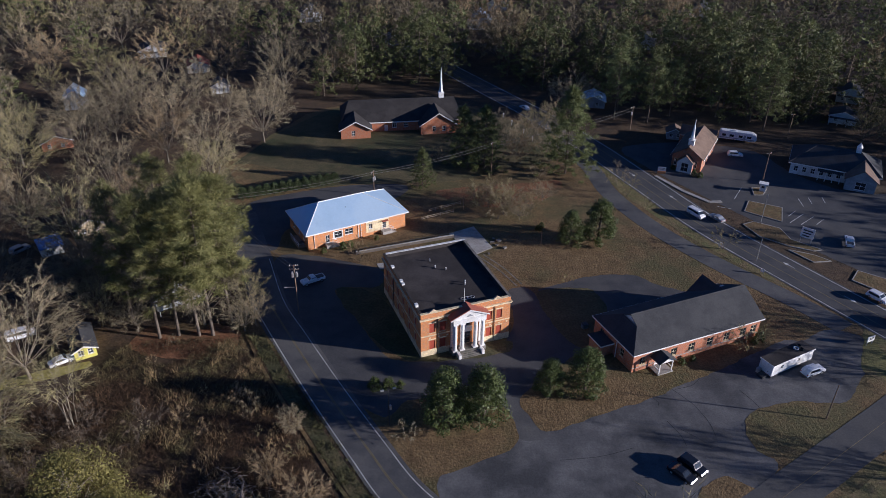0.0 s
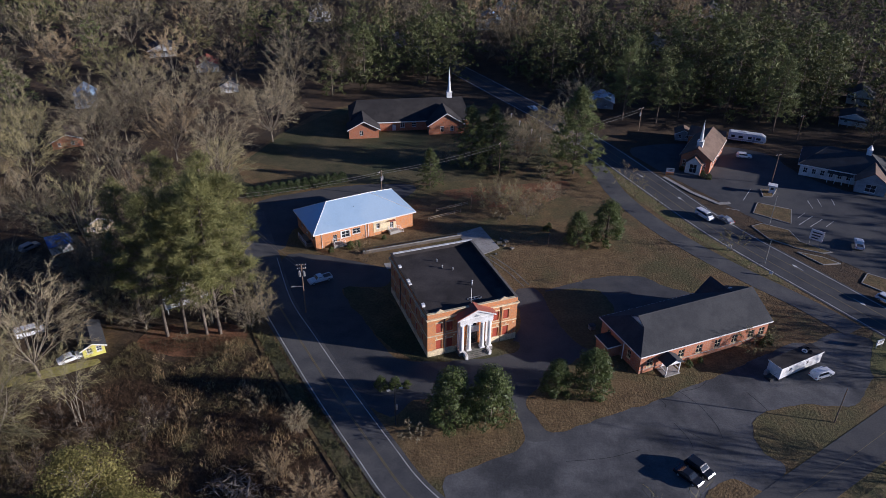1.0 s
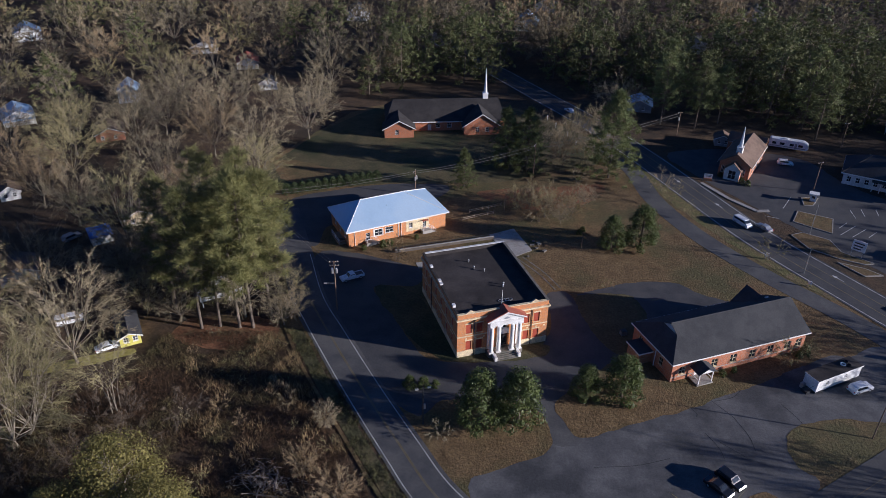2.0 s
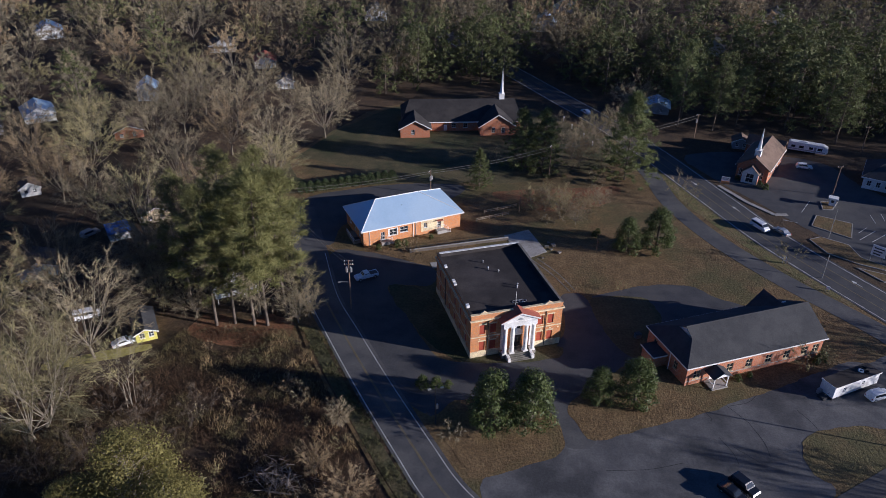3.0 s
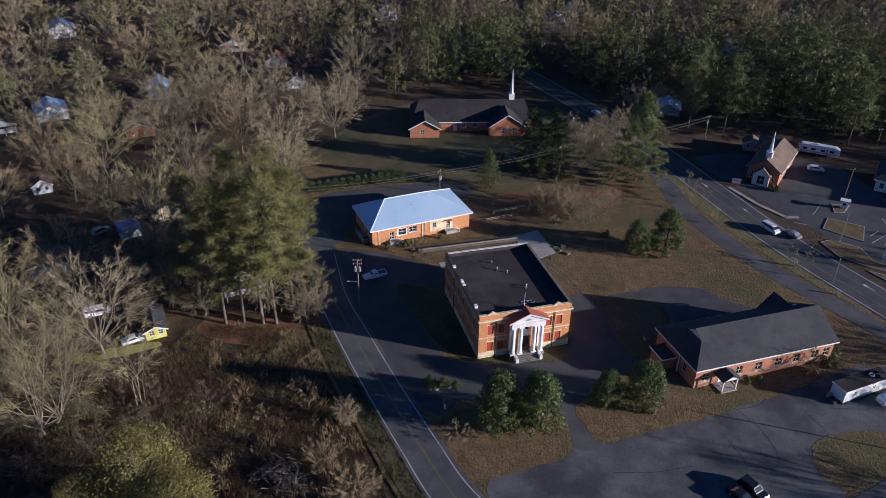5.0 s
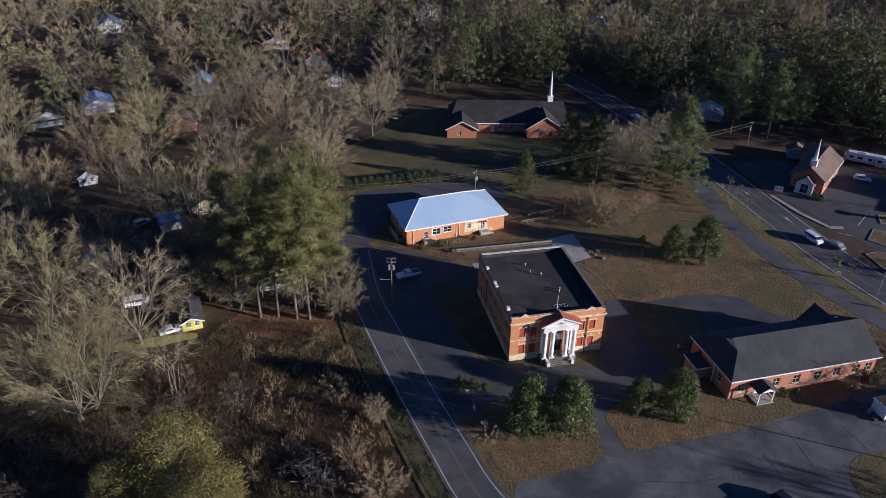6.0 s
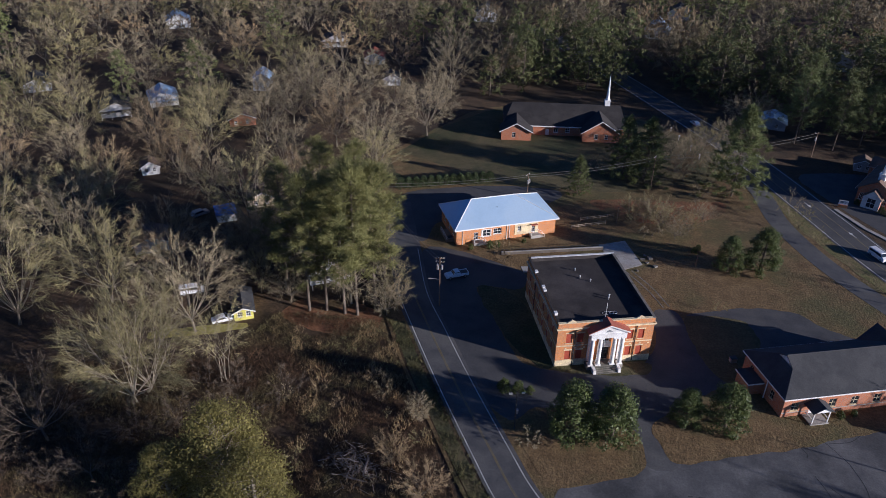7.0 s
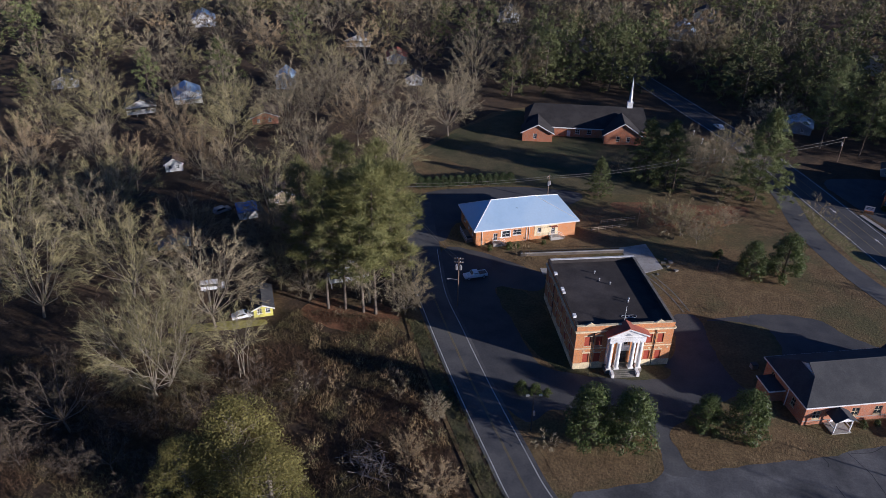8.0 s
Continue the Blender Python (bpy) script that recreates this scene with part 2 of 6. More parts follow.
# ---- mesh helpers ----
def part(name, bm, mat_name, parent=None, label="", m=None):
    me = bpy.data.meshes.new(name)
    bmesh.ops.recalc_face_normals(bm, faces=bm.faces)
    bm.to_mesh(me)
    bm.free()
    me.materials.append(M[mat_name])
    ob = new(name, me)
    if parent:
        ob.parent = parent
    if m is not None:
        ob.matrix_basis = m
    if label:
        ob["label"] = label
    return ob


def thing(name, m, label, category, group="", kind=""):
    ob = new(name)
    ob.matrix_basis = m
    return tagged(ob, label, category, group, kind)


def box(bm, x0, x1, y0, y1, z0, z1, m=None, bevel=0.0):
    r = bmesh.ops.create_cube(bm, size=1.0)
    mm = Matrix.Translation(((x0 + x1) / 2, (y0 + y1) / 2, (z0 + z1) / 2)) @ Matrix.Diagonal((x1 - x0, y1 - y0, z1 - z0, 1))
    bmesh.ops.transform(bm, matrix=(m @ mm) if m is not None else mm, verts=r["verts"])
    if bevel:
        es = list({e for v in r["verts"] for e in v.link_edges})
        bmesh.ops.bevel(bm, geom=es, offset=bevel, segments=1, affect="EDGES")
    return bm


def boxes(*list_of):
    bm = bmesh.new()
    for b in list_of:
        box(bm, *b)
    return bm


def poly(bm, pts):
    return bm.faces.new([bm.verts.new(p) for p in pts])


def tube(bm, a, b, r0, r1, n=8):
    a, b = Vector(a), Vector(b)
    d = b - a
    q = d.to_track_quat("Z", "Y").to_matrix().to_4x4()
    r = bmesh.ops.create_cone(bm, cap_ends=True, segments=n, radius1=r0, radius2=r1, depth=d.length)
    bmesh.ops.transform(bm, matrix=Matrix.Translation((a + b) / 2) @ q, verts=r["verts"])
    return bm


def solid(bm, outline, axis_vec):
    """Extrude a closed outline along a vector."""
    f = poly(bm, outline)
    r = bmesh.ops.extrude_face_region(bm, geom=[f])
    bmesh.ops.translate(bm, vec=axis_vec, verts=[v for v in r["geom"] if isinstance(v, bmesh.types.BMVert)])
    return bm


def slab_roof(bm, pts, t=0.18):
    """A roof plane with thickness, from its top corners."""
    return solid(bm, [Vector(p) for p in pts], Vector((0, 0, -t)))


def wall(length, height, thick, openings, z0=0.0):
    """A wall along x from 0 to length, its outer face at y=0, with rectangular openings (x0, x1, z0, z1) through it."""
    bm = bmesh.new()
    xs = sorted({0.0, length, *[o[0] for o in openings], *[o[1] for o in openings]})
    for xa, xb in zip(xs, xs[1:]):
        xm = (xa + xb) / 2
        holes = sorted((o[2], o[3]) for o in openings if o[0] < xm < o[1])
        z = z0
        for h0, h1 in holes:
            if h0 > z:
                box(bm, xa, xb, 0, thick, z, h0)
            z = h1
        if height > z:
            box(bm, xa, xb, 0, thick, z, height)
    return bm


def window(parent, x0, x1, z0, z1, m, glass="glass_dark", frame_mat="white_paint", bars=1, recess=0.12, sill=True, name="window"):
    """A window in a wall's opening: frame, pane, bars and sill; m maps the wall to its building."""
    fw = 0.09
    w = part(name, boxes((x0, x0 + fw, recess - 0.05, recess + 0.05, z0, z1), (x1 - fw, x1, recess - 0.05, recess + 0.05, z0, z1),
                         (x0 + fw, x1 - fw, recess - 0.05, recess + 0.05, z0, z0 + fw), (x0 + fw, x1 - fw, recess - 0.05, recess + 0.05, z1 - fw, z1)), frame_mat, parent, m=m)
    part("pane", boxes((x0 + fw, x1 - fw, recess + 0.01, recess + 0.03, z0 + fw, z1 - fw)), glass, w)
    if bars:
        zm, xm = (z0 + z1) / 2, (x0 + x1) / 2
        part("glazing_bar", boxes((x0 + fw, x1 - fw, recess - 0.03, recess + 0.005, zm - 0.04, zm + 0.04), (xm - 0.03, xm + 0.03, recess - 0.03, recess + 0.005, z0 + fw, z1 - fw)), frame_mat, w)
    if sill:
        part("sill", boxes((x0 - 0.08, x1 + 0.08, -0.08, recess - 0.05, z0 - 0.1, z0)), frame_mat, w)
    return w


def sheet(name, pts, z, mat_name, label, thick=0.05, category="ground", ragged=0.0, grow=0.0):
    """A flat piece of the ground with an edge of its own."""
    if grow:
        cx, cy = sum(p[0] for p in pts) / len(pts), sum(p[1] for p in pts) / len(pts)
        area = sum(a[0] * b[1] - b[0] * a[1] for a, b in zip(pts, pts[1:] + pts[:1]))
        out = []
        for i, p in enumerate(pts):
            a, b = Vector(pts[i - 1]), Vector(pts[(i + 1) % len(pts)])
            d = (b - a).normalized() * (1 if area > 0 else -1)
            out.append((p[0] + d.y * grow, p[1] - d.x * grow))
        pts = out
    if ragged:
        for _ in range(2):
            pts = [q for a, b in zip(pts, pts[1:] + pts[:1]) for q in ((a[0] * 0.8 + b[0] * 0.2, a[1] * 0.8 + b[1] * 0.2), (a[0] * 0.2 + b[0] * 0.8, a[1] * 0.2 + b[1] * 0.8))]
        fine = []
        for a, b in zip(pts, pts[1:] + pts[:1]):
            n = max(1, int(math.hypot(b[0] - a[0], b[1] - a[1]) / 0.9))
            for i in range(n):
                x, y = a[0] + (b[0] - a[0]) * i / n, a[1] + (b[1] - a[1]) * i / n
                w = noise.noise_vector(Vector((x * 0.45, y * 0.45, 1.7))) * ragged + noise.noise_vector(Vector((x * 1.7, y * 1.7, 4.2))) * ragged * 0.5
                fine.append((x + w.x, y + w.y))
        pts = fine
    bm = bmesh.new()
    solid(bm, [Vector((x, y, z)) for x, y in pts], Vector((0, 0, -thick)))
    bmesh.ops.triangulate(bm, faces=bm.faces)
    return tagged(part(name, bm, mat_name), label, category, kind="structure")


def ribbon_pts(line, half, lo=None):
    """Left and right edges of a strip along a line of (x, y)."""
    out = []
    for i, p in enumerate(line):
        a, b = Vector(line[max(i - 1, 0)]), Vector(line[min(i + 1, len(line) - 1)])
        d = (b - a).normalized()
        n = Vector((-d.y, d.x))
        out.append((Vector(p) + n * half, Vector(p) - n * half))
    return out


def smooth_line(line, steps=8):
    pts = [Vector(p) for p in line]
    pts = [2 * pts[0] - pts[1]] + pts + [2 * pts[-1] - pts[-2]]
    out = []
    for i in range(1, len(pts) - 2):
        p0, p1, p2, p3 = pts[i - 1:i + 3]
        for k in range(steps):
            t = k / steps
            out.append(0.5 * ((2 * p1) + (p2 - p0) * t + (2 * p0 - 5 * p1 + 4 * p2 - p3) * t * t + (3 * p1 - p0 - 3 * p2 + p3) * t ** 3))
    out.append(pts[-2])
    return out


def strip(name, line, half, z, mat_name, label, thick=0.05, category="road", offset=0.0, kind="structure", dash=None, parent=None):
    line = smooth_line(line)
    if offset:
        line = [a + (b - a) * 0.5 * (1 + 0) + (a - b).normalized() * offset for a, b in ribbon_pts(line, half)]
    bm = bmesh.new()
    e = ribbon_pts(line, half)
    acc = 0.0
    for (a0, b0), (a1, b1) in zip(e, e[1:]):
        acc += (a1 - a0).length
        if dash and (acc % dash) > dash * 0.45:
            continue
        q = [bm.verts.new((p.x, p.y, z)) for p in (a0, a1, b1, b0)]
        f = bm.faces.new(q)
    bmesh.ops.remove_doubles(bm, verts=bm.verts, dist=0.001)
    r = bmesh.ops.extrude_face_region(bm, geom=list(bm.faces))
    bmesh.ops.translate(bm, vec=(0, 0, -thick), verts=[v for v in r["geom"] if isinstance(v, bmesh.types.BMVert)])
    ob = part(name, bm, mat_name, parent, label if parent else "")
    return ob if parent else tagged(ob, label, category, kind=kind)
# ---- ground, roads, lots ----
gb = bmesh.new()
bmesh.ops.create_grid(gb, x_segments=60, y_segments=60, size=3000)
tagged(part("ground", gb, "leaf_litter"), "brown leaf-littered earth under bare winter woods", "ground", kind="structure")

sheet("lawn_base", [(-42, 112), (-46, 133), (-55, 160), (-66, 186), (-72, 194), (-62, 222), (-46, 262), (8, 266), (40, 232), (50, 214), (66, 170), (84, 138), (95, 120), (110, 104), (60, 60), (10, 52), (2, 66), (-10, 86), (-30, 112)], 0.008, "dry_grass", "tan and olive winter grass between the paved yards", 0.006, ragged=0.45)

ROAD1 = [(18.5, 49), (4.5, 66), (-5.6, 76.2), (-12.0, 85.5), (-21.7, 100.6), (-30.4, 115), (-38, 128), (-45.2, 146), (-51, 160), (-55, 170)]
ROAD2 = [(140, 50), (118, 85), (102.5, 112), (88, 137), (72, 165.5), (61, 192), (49, 222), (34.5, 252), (22, 274), (4, 306), (-18, 345), (-45, 390)]
ROAD3 = [(30, 62), (47, 72), (60.4, 81), (79.5, 94), (100, 108), (125, 122)]
SIDE = [(86, 122), (79.5, 132), (67, 148), (56, 166), (48.5, 186), (45.5, 206), (38, 226)]

sheet("lawn_field", [(-70, 192), (-58, 181), (-31, 190), (-8, 192), (3, 192), (14, 200), (40, 212), (40, 228), (10, 262), (-40, 262), (-58, 230)], 0.012, "lawn", "winter lawn of dull olive grass before the church", 0.006, ragged=0.45)
sheet("lawn_slope", [(-6, 148), (-13, 143), (-26, 147.5), (-36, 150), (-12, 168), (-8, 190), (10, 196), (42, 205), (46, 190), (52, 170), (62, 149), (74, 139), (70, 132), (52, 140), (43, 143), (29, 140), (19, 135), (10, 149)], 0.03, "dry_grass", "tan dormant grass on the open slope", 0.006, ragged=0.45)
sheet("red_earth_patch", [(-4, 186), (8, 190), (22, 192), (36, 196), (34, 186), (24, 178), (12, 176), (2, 180)], 0.036, "red_earth", "bare reddish earth with dead leaves", 0.006, ragged=0.45)
sheet("lawn_strip", [(-27, 136), (-14.5, 134), (-3.5, 111), (14, 117), (15, 113), (8, 110.5), (-9, 108)], 0.03, "lawn", "thin shaded grass beside the brick hall", 0.006, ragged=0.45)
sheet("lawn_magnolia", [(-9.5, 92.5), (-6, 99), (10, 99), (13, 94), (14, 89), (12.5, 86.5), (6, 83), (0, 80), (-3, 81.5)], 0.04, "dry_grass", "mown tan grass triangle under the magnolias", 0.006, ragged=0.45)
sheet("lawn_office", [(14, 98.5), (18, 103), (25, 110.5), (31, 114.5), (37, 110), (68, 122), (74, 128), (80, 124), (76, 117), (71, 118), (57, 109), (46, 103.5), (40, 99.5), (30, 95.5), (18, 89.5), (16.5, 93)], 0.042, "dry_grass", "tan grass round the low brick office", 0.006, ragged=0.45)
strip("road_main", ROAD1, 3.9, 0.056, "asphalt", "two-lane grey asphalt road with worn lines", 0.04)
strip("edge_line_left", ROAD1[:7], 0.07, 0.068, "white_line", "worn white road edge line", 0.006, "road line", offset=3.3)
strip("edge_line_right", ROAD1[:8], 0.07, 0.068, "white_line", "worn white road edge line", 0.006, "road line", offset=-3.1)
strip("centre_line", ROAD1[:7], 0.05, 0.068, "yellow_line", "faded double yellow centre line", 0.006, "road line", offset=0.12)
strip("centre_line", ROAD1[:7], 0.05, 0.068, "yellow_line", "faded double yellow centre line", 0.006, "road line", offset=-0.12)
sheet("lot_side", [(-42, 150), (-25, 146.5), (-14.5, 142), (-14.5, 136), (-27, 136), (-21, 125), (-16, 116), (-10, 107), (8, 110), (14, 114.5), (17, 123), (15.5, 135), (19, 136), (22, 126), (25, 117), (29.5, 113), (25, 110.5), (14, 98.5), (10, 99.5), (-6, 99.5), (-10, 93), (-22, 107), (-34, 128)], 0.018, "dark_asphalt", "old dark asphalt yard round the brick hall", 0.006, "pavement", ragged=0.3, grow=1.2)
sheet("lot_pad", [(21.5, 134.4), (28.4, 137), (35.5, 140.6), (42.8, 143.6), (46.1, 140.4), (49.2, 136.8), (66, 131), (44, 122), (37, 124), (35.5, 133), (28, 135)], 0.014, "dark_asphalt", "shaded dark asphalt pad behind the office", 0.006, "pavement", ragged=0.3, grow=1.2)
sheet("lot_front", [(0, 79.5), (6, 82.5), (13, 86), (14.5, 88.5), (18, 89.2), (30, 95.2), (40, 99.2), (46, 103), (57, 108.6), (71.5, 117.6), (76, 116.6), (82, 121), (88, 119), (86, 112), (80, 106), (74, 99), (65, 99.5), (57, 96.8), (53.8, 93.5), (53.2, 88), (56, 84), (50, 79), (43, 74), (36, 64), (12, 60), (3, 70)], 0.022, "old_asphalt", "patched pale grey asphalt car park", 0.006, "pavement", ragged=0.3, grow=1.2)
sheet("path_drive", [(10, 99.6), (12.8, 94), (14.2, 89), (18, 89.4), (16.4, 93.4), (13.8, 98.6)], 0.026, "asphalt", "short asphalt drive between the lawns", 0.006, "pavement", ragged=0.3, grow=1.2)
sheet("lawn_island", [(54, 93.4), (57, 96.6), (65, 99.2), (74, 98.6), (80, 100.5), (86, 104), (70, 93.4), (56.2, 84), (53.4, 88)], 0.05, "dry_grass", "tan grass island at the car park's mouth", 0.006, ragged=0.45)
sheet("lawn_corner", [(40, 77), (46, 81.5), (48.5, 80.2), (52, 77.5), (44, 71)], 0.05, "dry_grass", "small tan grass wedge by the parked cars", 0.006, ragged=0.45)
sheet("lawn_right", [(88, 118), (82, 108), (86, 104.5), (100, 112), (92, 126)], 0.044, "verge", "green and tan grass verge", 0.006, ragged=0.45)
sheet("lawn_corner_far", [(62, 76.5), (66, 78), (76, 84.5), (110, 106), (115, 90), (70, 62)], 0.03, "verge", "dull green grass beyond the lower road", 0.006, ragged=0.45)
# darker asphalt here stands in for shade from trees out of view
strip("road_lower", ROAD3, 3.6, 0.055, "dark_asphalt", "worn grey asphalt lane, darkened in place of tree shade", 0.03)
strip("lane_line", ROAD3, 0.035, 0.063, "yellow_line", "faint yellow centre line", 0.006, "road line")
sheet("verge_strip", [(80, 137), (70, 150.5), (58.5, 171), (50.5, 191), (47.5, 207), (48, 214), (57.5, 192), (68.5, 163.5), (82, 139.5)], 0.036, "verge", "green and tan grass strip between the roads", 0.006, ragged=0.45)
strip("road_highway", ROAD2, 5.6, 0.06, "dark_asphalt", "wide dark asphalt main road", 0.04)
strip("highway_edge_line", ROAD2, 0.09, 0.068, "white_line", "white road edge line", 0.006, "road line", offset=4.9)
strip("highway_edge_line", ROAD2, 0.09, 0.068, "white_line", "white road edge line", 0.006, "road line", offset=-4.9)
strip("turn_lane_line", ROAD2, 0.07, 0.068, "yellow_line", "yellow turn lane line", 0.006, "road line", offset=1.6)
strip("turn_lane_line", ROAD2, 0.07, 0.068, "yellow_line", "yellow turn lane line", 0.006, "road line", offset=-1.6)
strip("road_side", SIDE, 2.9, 0.055, "asphalt", "narrow grey asphalt side road", 0.03)
sheet("lot_church", [(56, 222), (66, 201), (77, 183), (84, 171), (92, 158), (106, 138), (116, 122), (190, 150), (190, 195), (128, 188), (118, 190), (108, 202), (104, 222), (78, 228)], 0.02, "dark_asphalt", "dark asphalt car park by the small church", 0.006, "pavement", ragged=0.3)
sheet("concrete_slab", [(1.6, 161), (8, 165), (12.5, 154), (7, 149.5)], 0.1, "concrete", "pale concrete slab behind the hall", 0.1, "pavement")
sheet("concrete_walk", [(-15, 143), (7, 149.5), (6, 152), (-16, 145.5)], 0.08, "concrete", "pale concrete walk behind the hall", 0.08, "pavement")
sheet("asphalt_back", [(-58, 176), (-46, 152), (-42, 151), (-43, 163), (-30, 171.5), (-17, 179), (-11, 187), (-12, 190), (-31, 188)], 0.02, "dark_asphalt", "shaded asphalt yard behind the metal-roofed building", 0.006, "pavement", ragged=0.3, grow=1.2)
sheet("lawn_shade", [(20.8, 134.5), (28.3, 136.4), (35.4, 135.8), (37, 124), (31.8, 114.2), (28.6, 113.6), (25.4, 117.4), (22.2, 126)], 0.034, "lawn", "thin dull green grass beside the office", 0.006, ragged=0.5)
# kerbed islands in the church car park
for pts in ([(84, 176), (87.5, 182.5), (95.5, 178.5), (92, 170)], [(80.8, 168.2), (84.2, 169.9), (89.9, 166.3), (90.4, 160.2), (96.2, 155.1), (93.7, 154.5), (88.3, 156.9), (82.8, 161.5)], [(87.5, 154.9), (92.9, 152.5), (95.8, 149.6), (91.3, 149.0)], [(91.7, 191.5), (96.4, 191.6), (93.1, 186.5), (90.6, 186.5)], [(96.8, 141), (100.3, 145.3), (105.2, 141.7), (118, 127), (112, 124)]):
    ob = sheet("parking_island", pts, 0.17, "dry_grass", "kerbed tan grass island in the car park", 0.04, "island")
    kb = bmesh.new()
    for (xa, ya), (xb, yb) in zip(pts, pts[1:] + pts[:1]):
        d = Vector((xb - xa, yb - ya, 0))
        mm = Matrix.Translation((xa, ya, 0)) @ Matrix.Rotation(math.atan2(d.y, d.x), 4, "Z")
        box(kb, -0.1, d.length + 0.1, -0.12, 0.12, 0, 0.19, mm)
    part("kerb", kb, "concrete", ob, "pale concrete kerb")
kb = bmesh.new()
for (xa, ya), (xb, yb) in (((65, 199), (70.5, 188.5)), ((70.5, 188.5), (76, 181.5)), ((76, 181.5), (79.5, 182))):
    d = Vector((xb - xa, yb - ya, 0))
    box(kb, -0.1, d.length, -0.6, 0.6, 0, 0.18, Matrix.Translation((xa, ya, 0)) @ Matrix.Rotation(math.atan2(d.y, d.x), 4, "Z"))
tagged(part("kerb_church", kb, "concrete"), "pale concrete kerb along the church car park", "kerb", kind="structure")
for (xa, ya), (xb, yb) in (((95.2, 173.5), (98.5, 176.7)), ((94, 169.6), (100, 175)), ((96.7, 168.7), (102.1, 173.4)), ((100.9, 168.8), (104.4, 172.1)), ((102.6, 184.6), (102, 179.6)),
                           ((105.9, 185.5), (105.1, 181.1)), ((110, 185.6), (109.2, 181.9)), ((84, 184), (88.6, 191.4)), ((77.4, 178.8), (80.8, 177.5))):
    b = boxes((0, math.hypot(xb - xa, yb - ya), -0.08, 0.08, 0.04, 0.052))
    tagged(part("bay_line", b, "white_line", m=pose(xa, ya, 0, 0, 0, math.degrees(math.atan2(yb - ya, xb - xa)))), "white painted parking bay line", "road line", kind="structure")

sheet("leaf_carpet", [(-64, 112), (-56, 109), (-46, 108.5), (-41, 113), (-42, 119), (-50, 121), (-62, 119)], 0.03, "red_earth", "rust-coloured fallen leaves under the pines", 0.01, ragged=0.6)
sheet("lawn_shed", [(-86, 97), (-74, 102.5), (-67.5, 106.2), (-69, 108), (-75, 105.5), (-87, 100)], 0.05, "sun_toned_grass", "yellow-green strip of grass by the shed, painted bright as sunlight", 0.02, ragged=0.3)
for a, b in (((8.5, 150), (17.2, 136.6)), ((10.0, 150.6), (18.4, 137.4))):
    strip("worn_track", [a, ((a[0] + b[0]) / 2 + 0.5, (a[1] + b[1]) / 2 + 0.3), b], 0.16, 0.045, "old_concrete", "pale worn track in the grass", 0.008, "track")
for x, y, rot in ((66.2, 184, 24), (84.5, 147.5, 30), (92.5, 133, 210), (58, 200, 204)):
    ab = bmesh.new()
    solid(ab, [Vector(p) for p in ((-0.12, -1.6, 0.07), (0.12, -1.6, 0.07), (0.12, 0.4, 0.07), (0.5, 0.4, 0.07), (0, 1.6, 0.07), (-0.5, 0.4, 0.07), (-0.12, 0.4, 0.07))], Vector((0, 0, -0.006)))
    tagged(part("lane_arrow", ab, "white_line", m=pose(x, y, 0, 0, 0, rot)), "white painted lane arrow on the main road", "road marking", kind="structure")
# paler sheet paints the patch of sun into the darker field
sheet("lawn_patch", [(-68, 203), (-59.5, 204.2), (-46, 198.2), (-34.9, 193.6), (-42, 191), (-51, 187), (-60.6, 187.7)], 0.022, "dry_grass", "tan grass at the field's corner, paler to paint in sunlight", 0.006, ragged=0.6)
# ---- buildings ----
def side_matrix(side, w, d):
    """Maps a wall (x along it, outer face at y=0) to a building with its front-left corner at the origin."""
    return {"front": pose(0, 0, 0), "right": pose(w, 0, 0, 0, 0, 90), "back": pose(w, d, 0, 0, 0, 180), "left": pose(0, d, 0, 0, 0, -90)}[side]


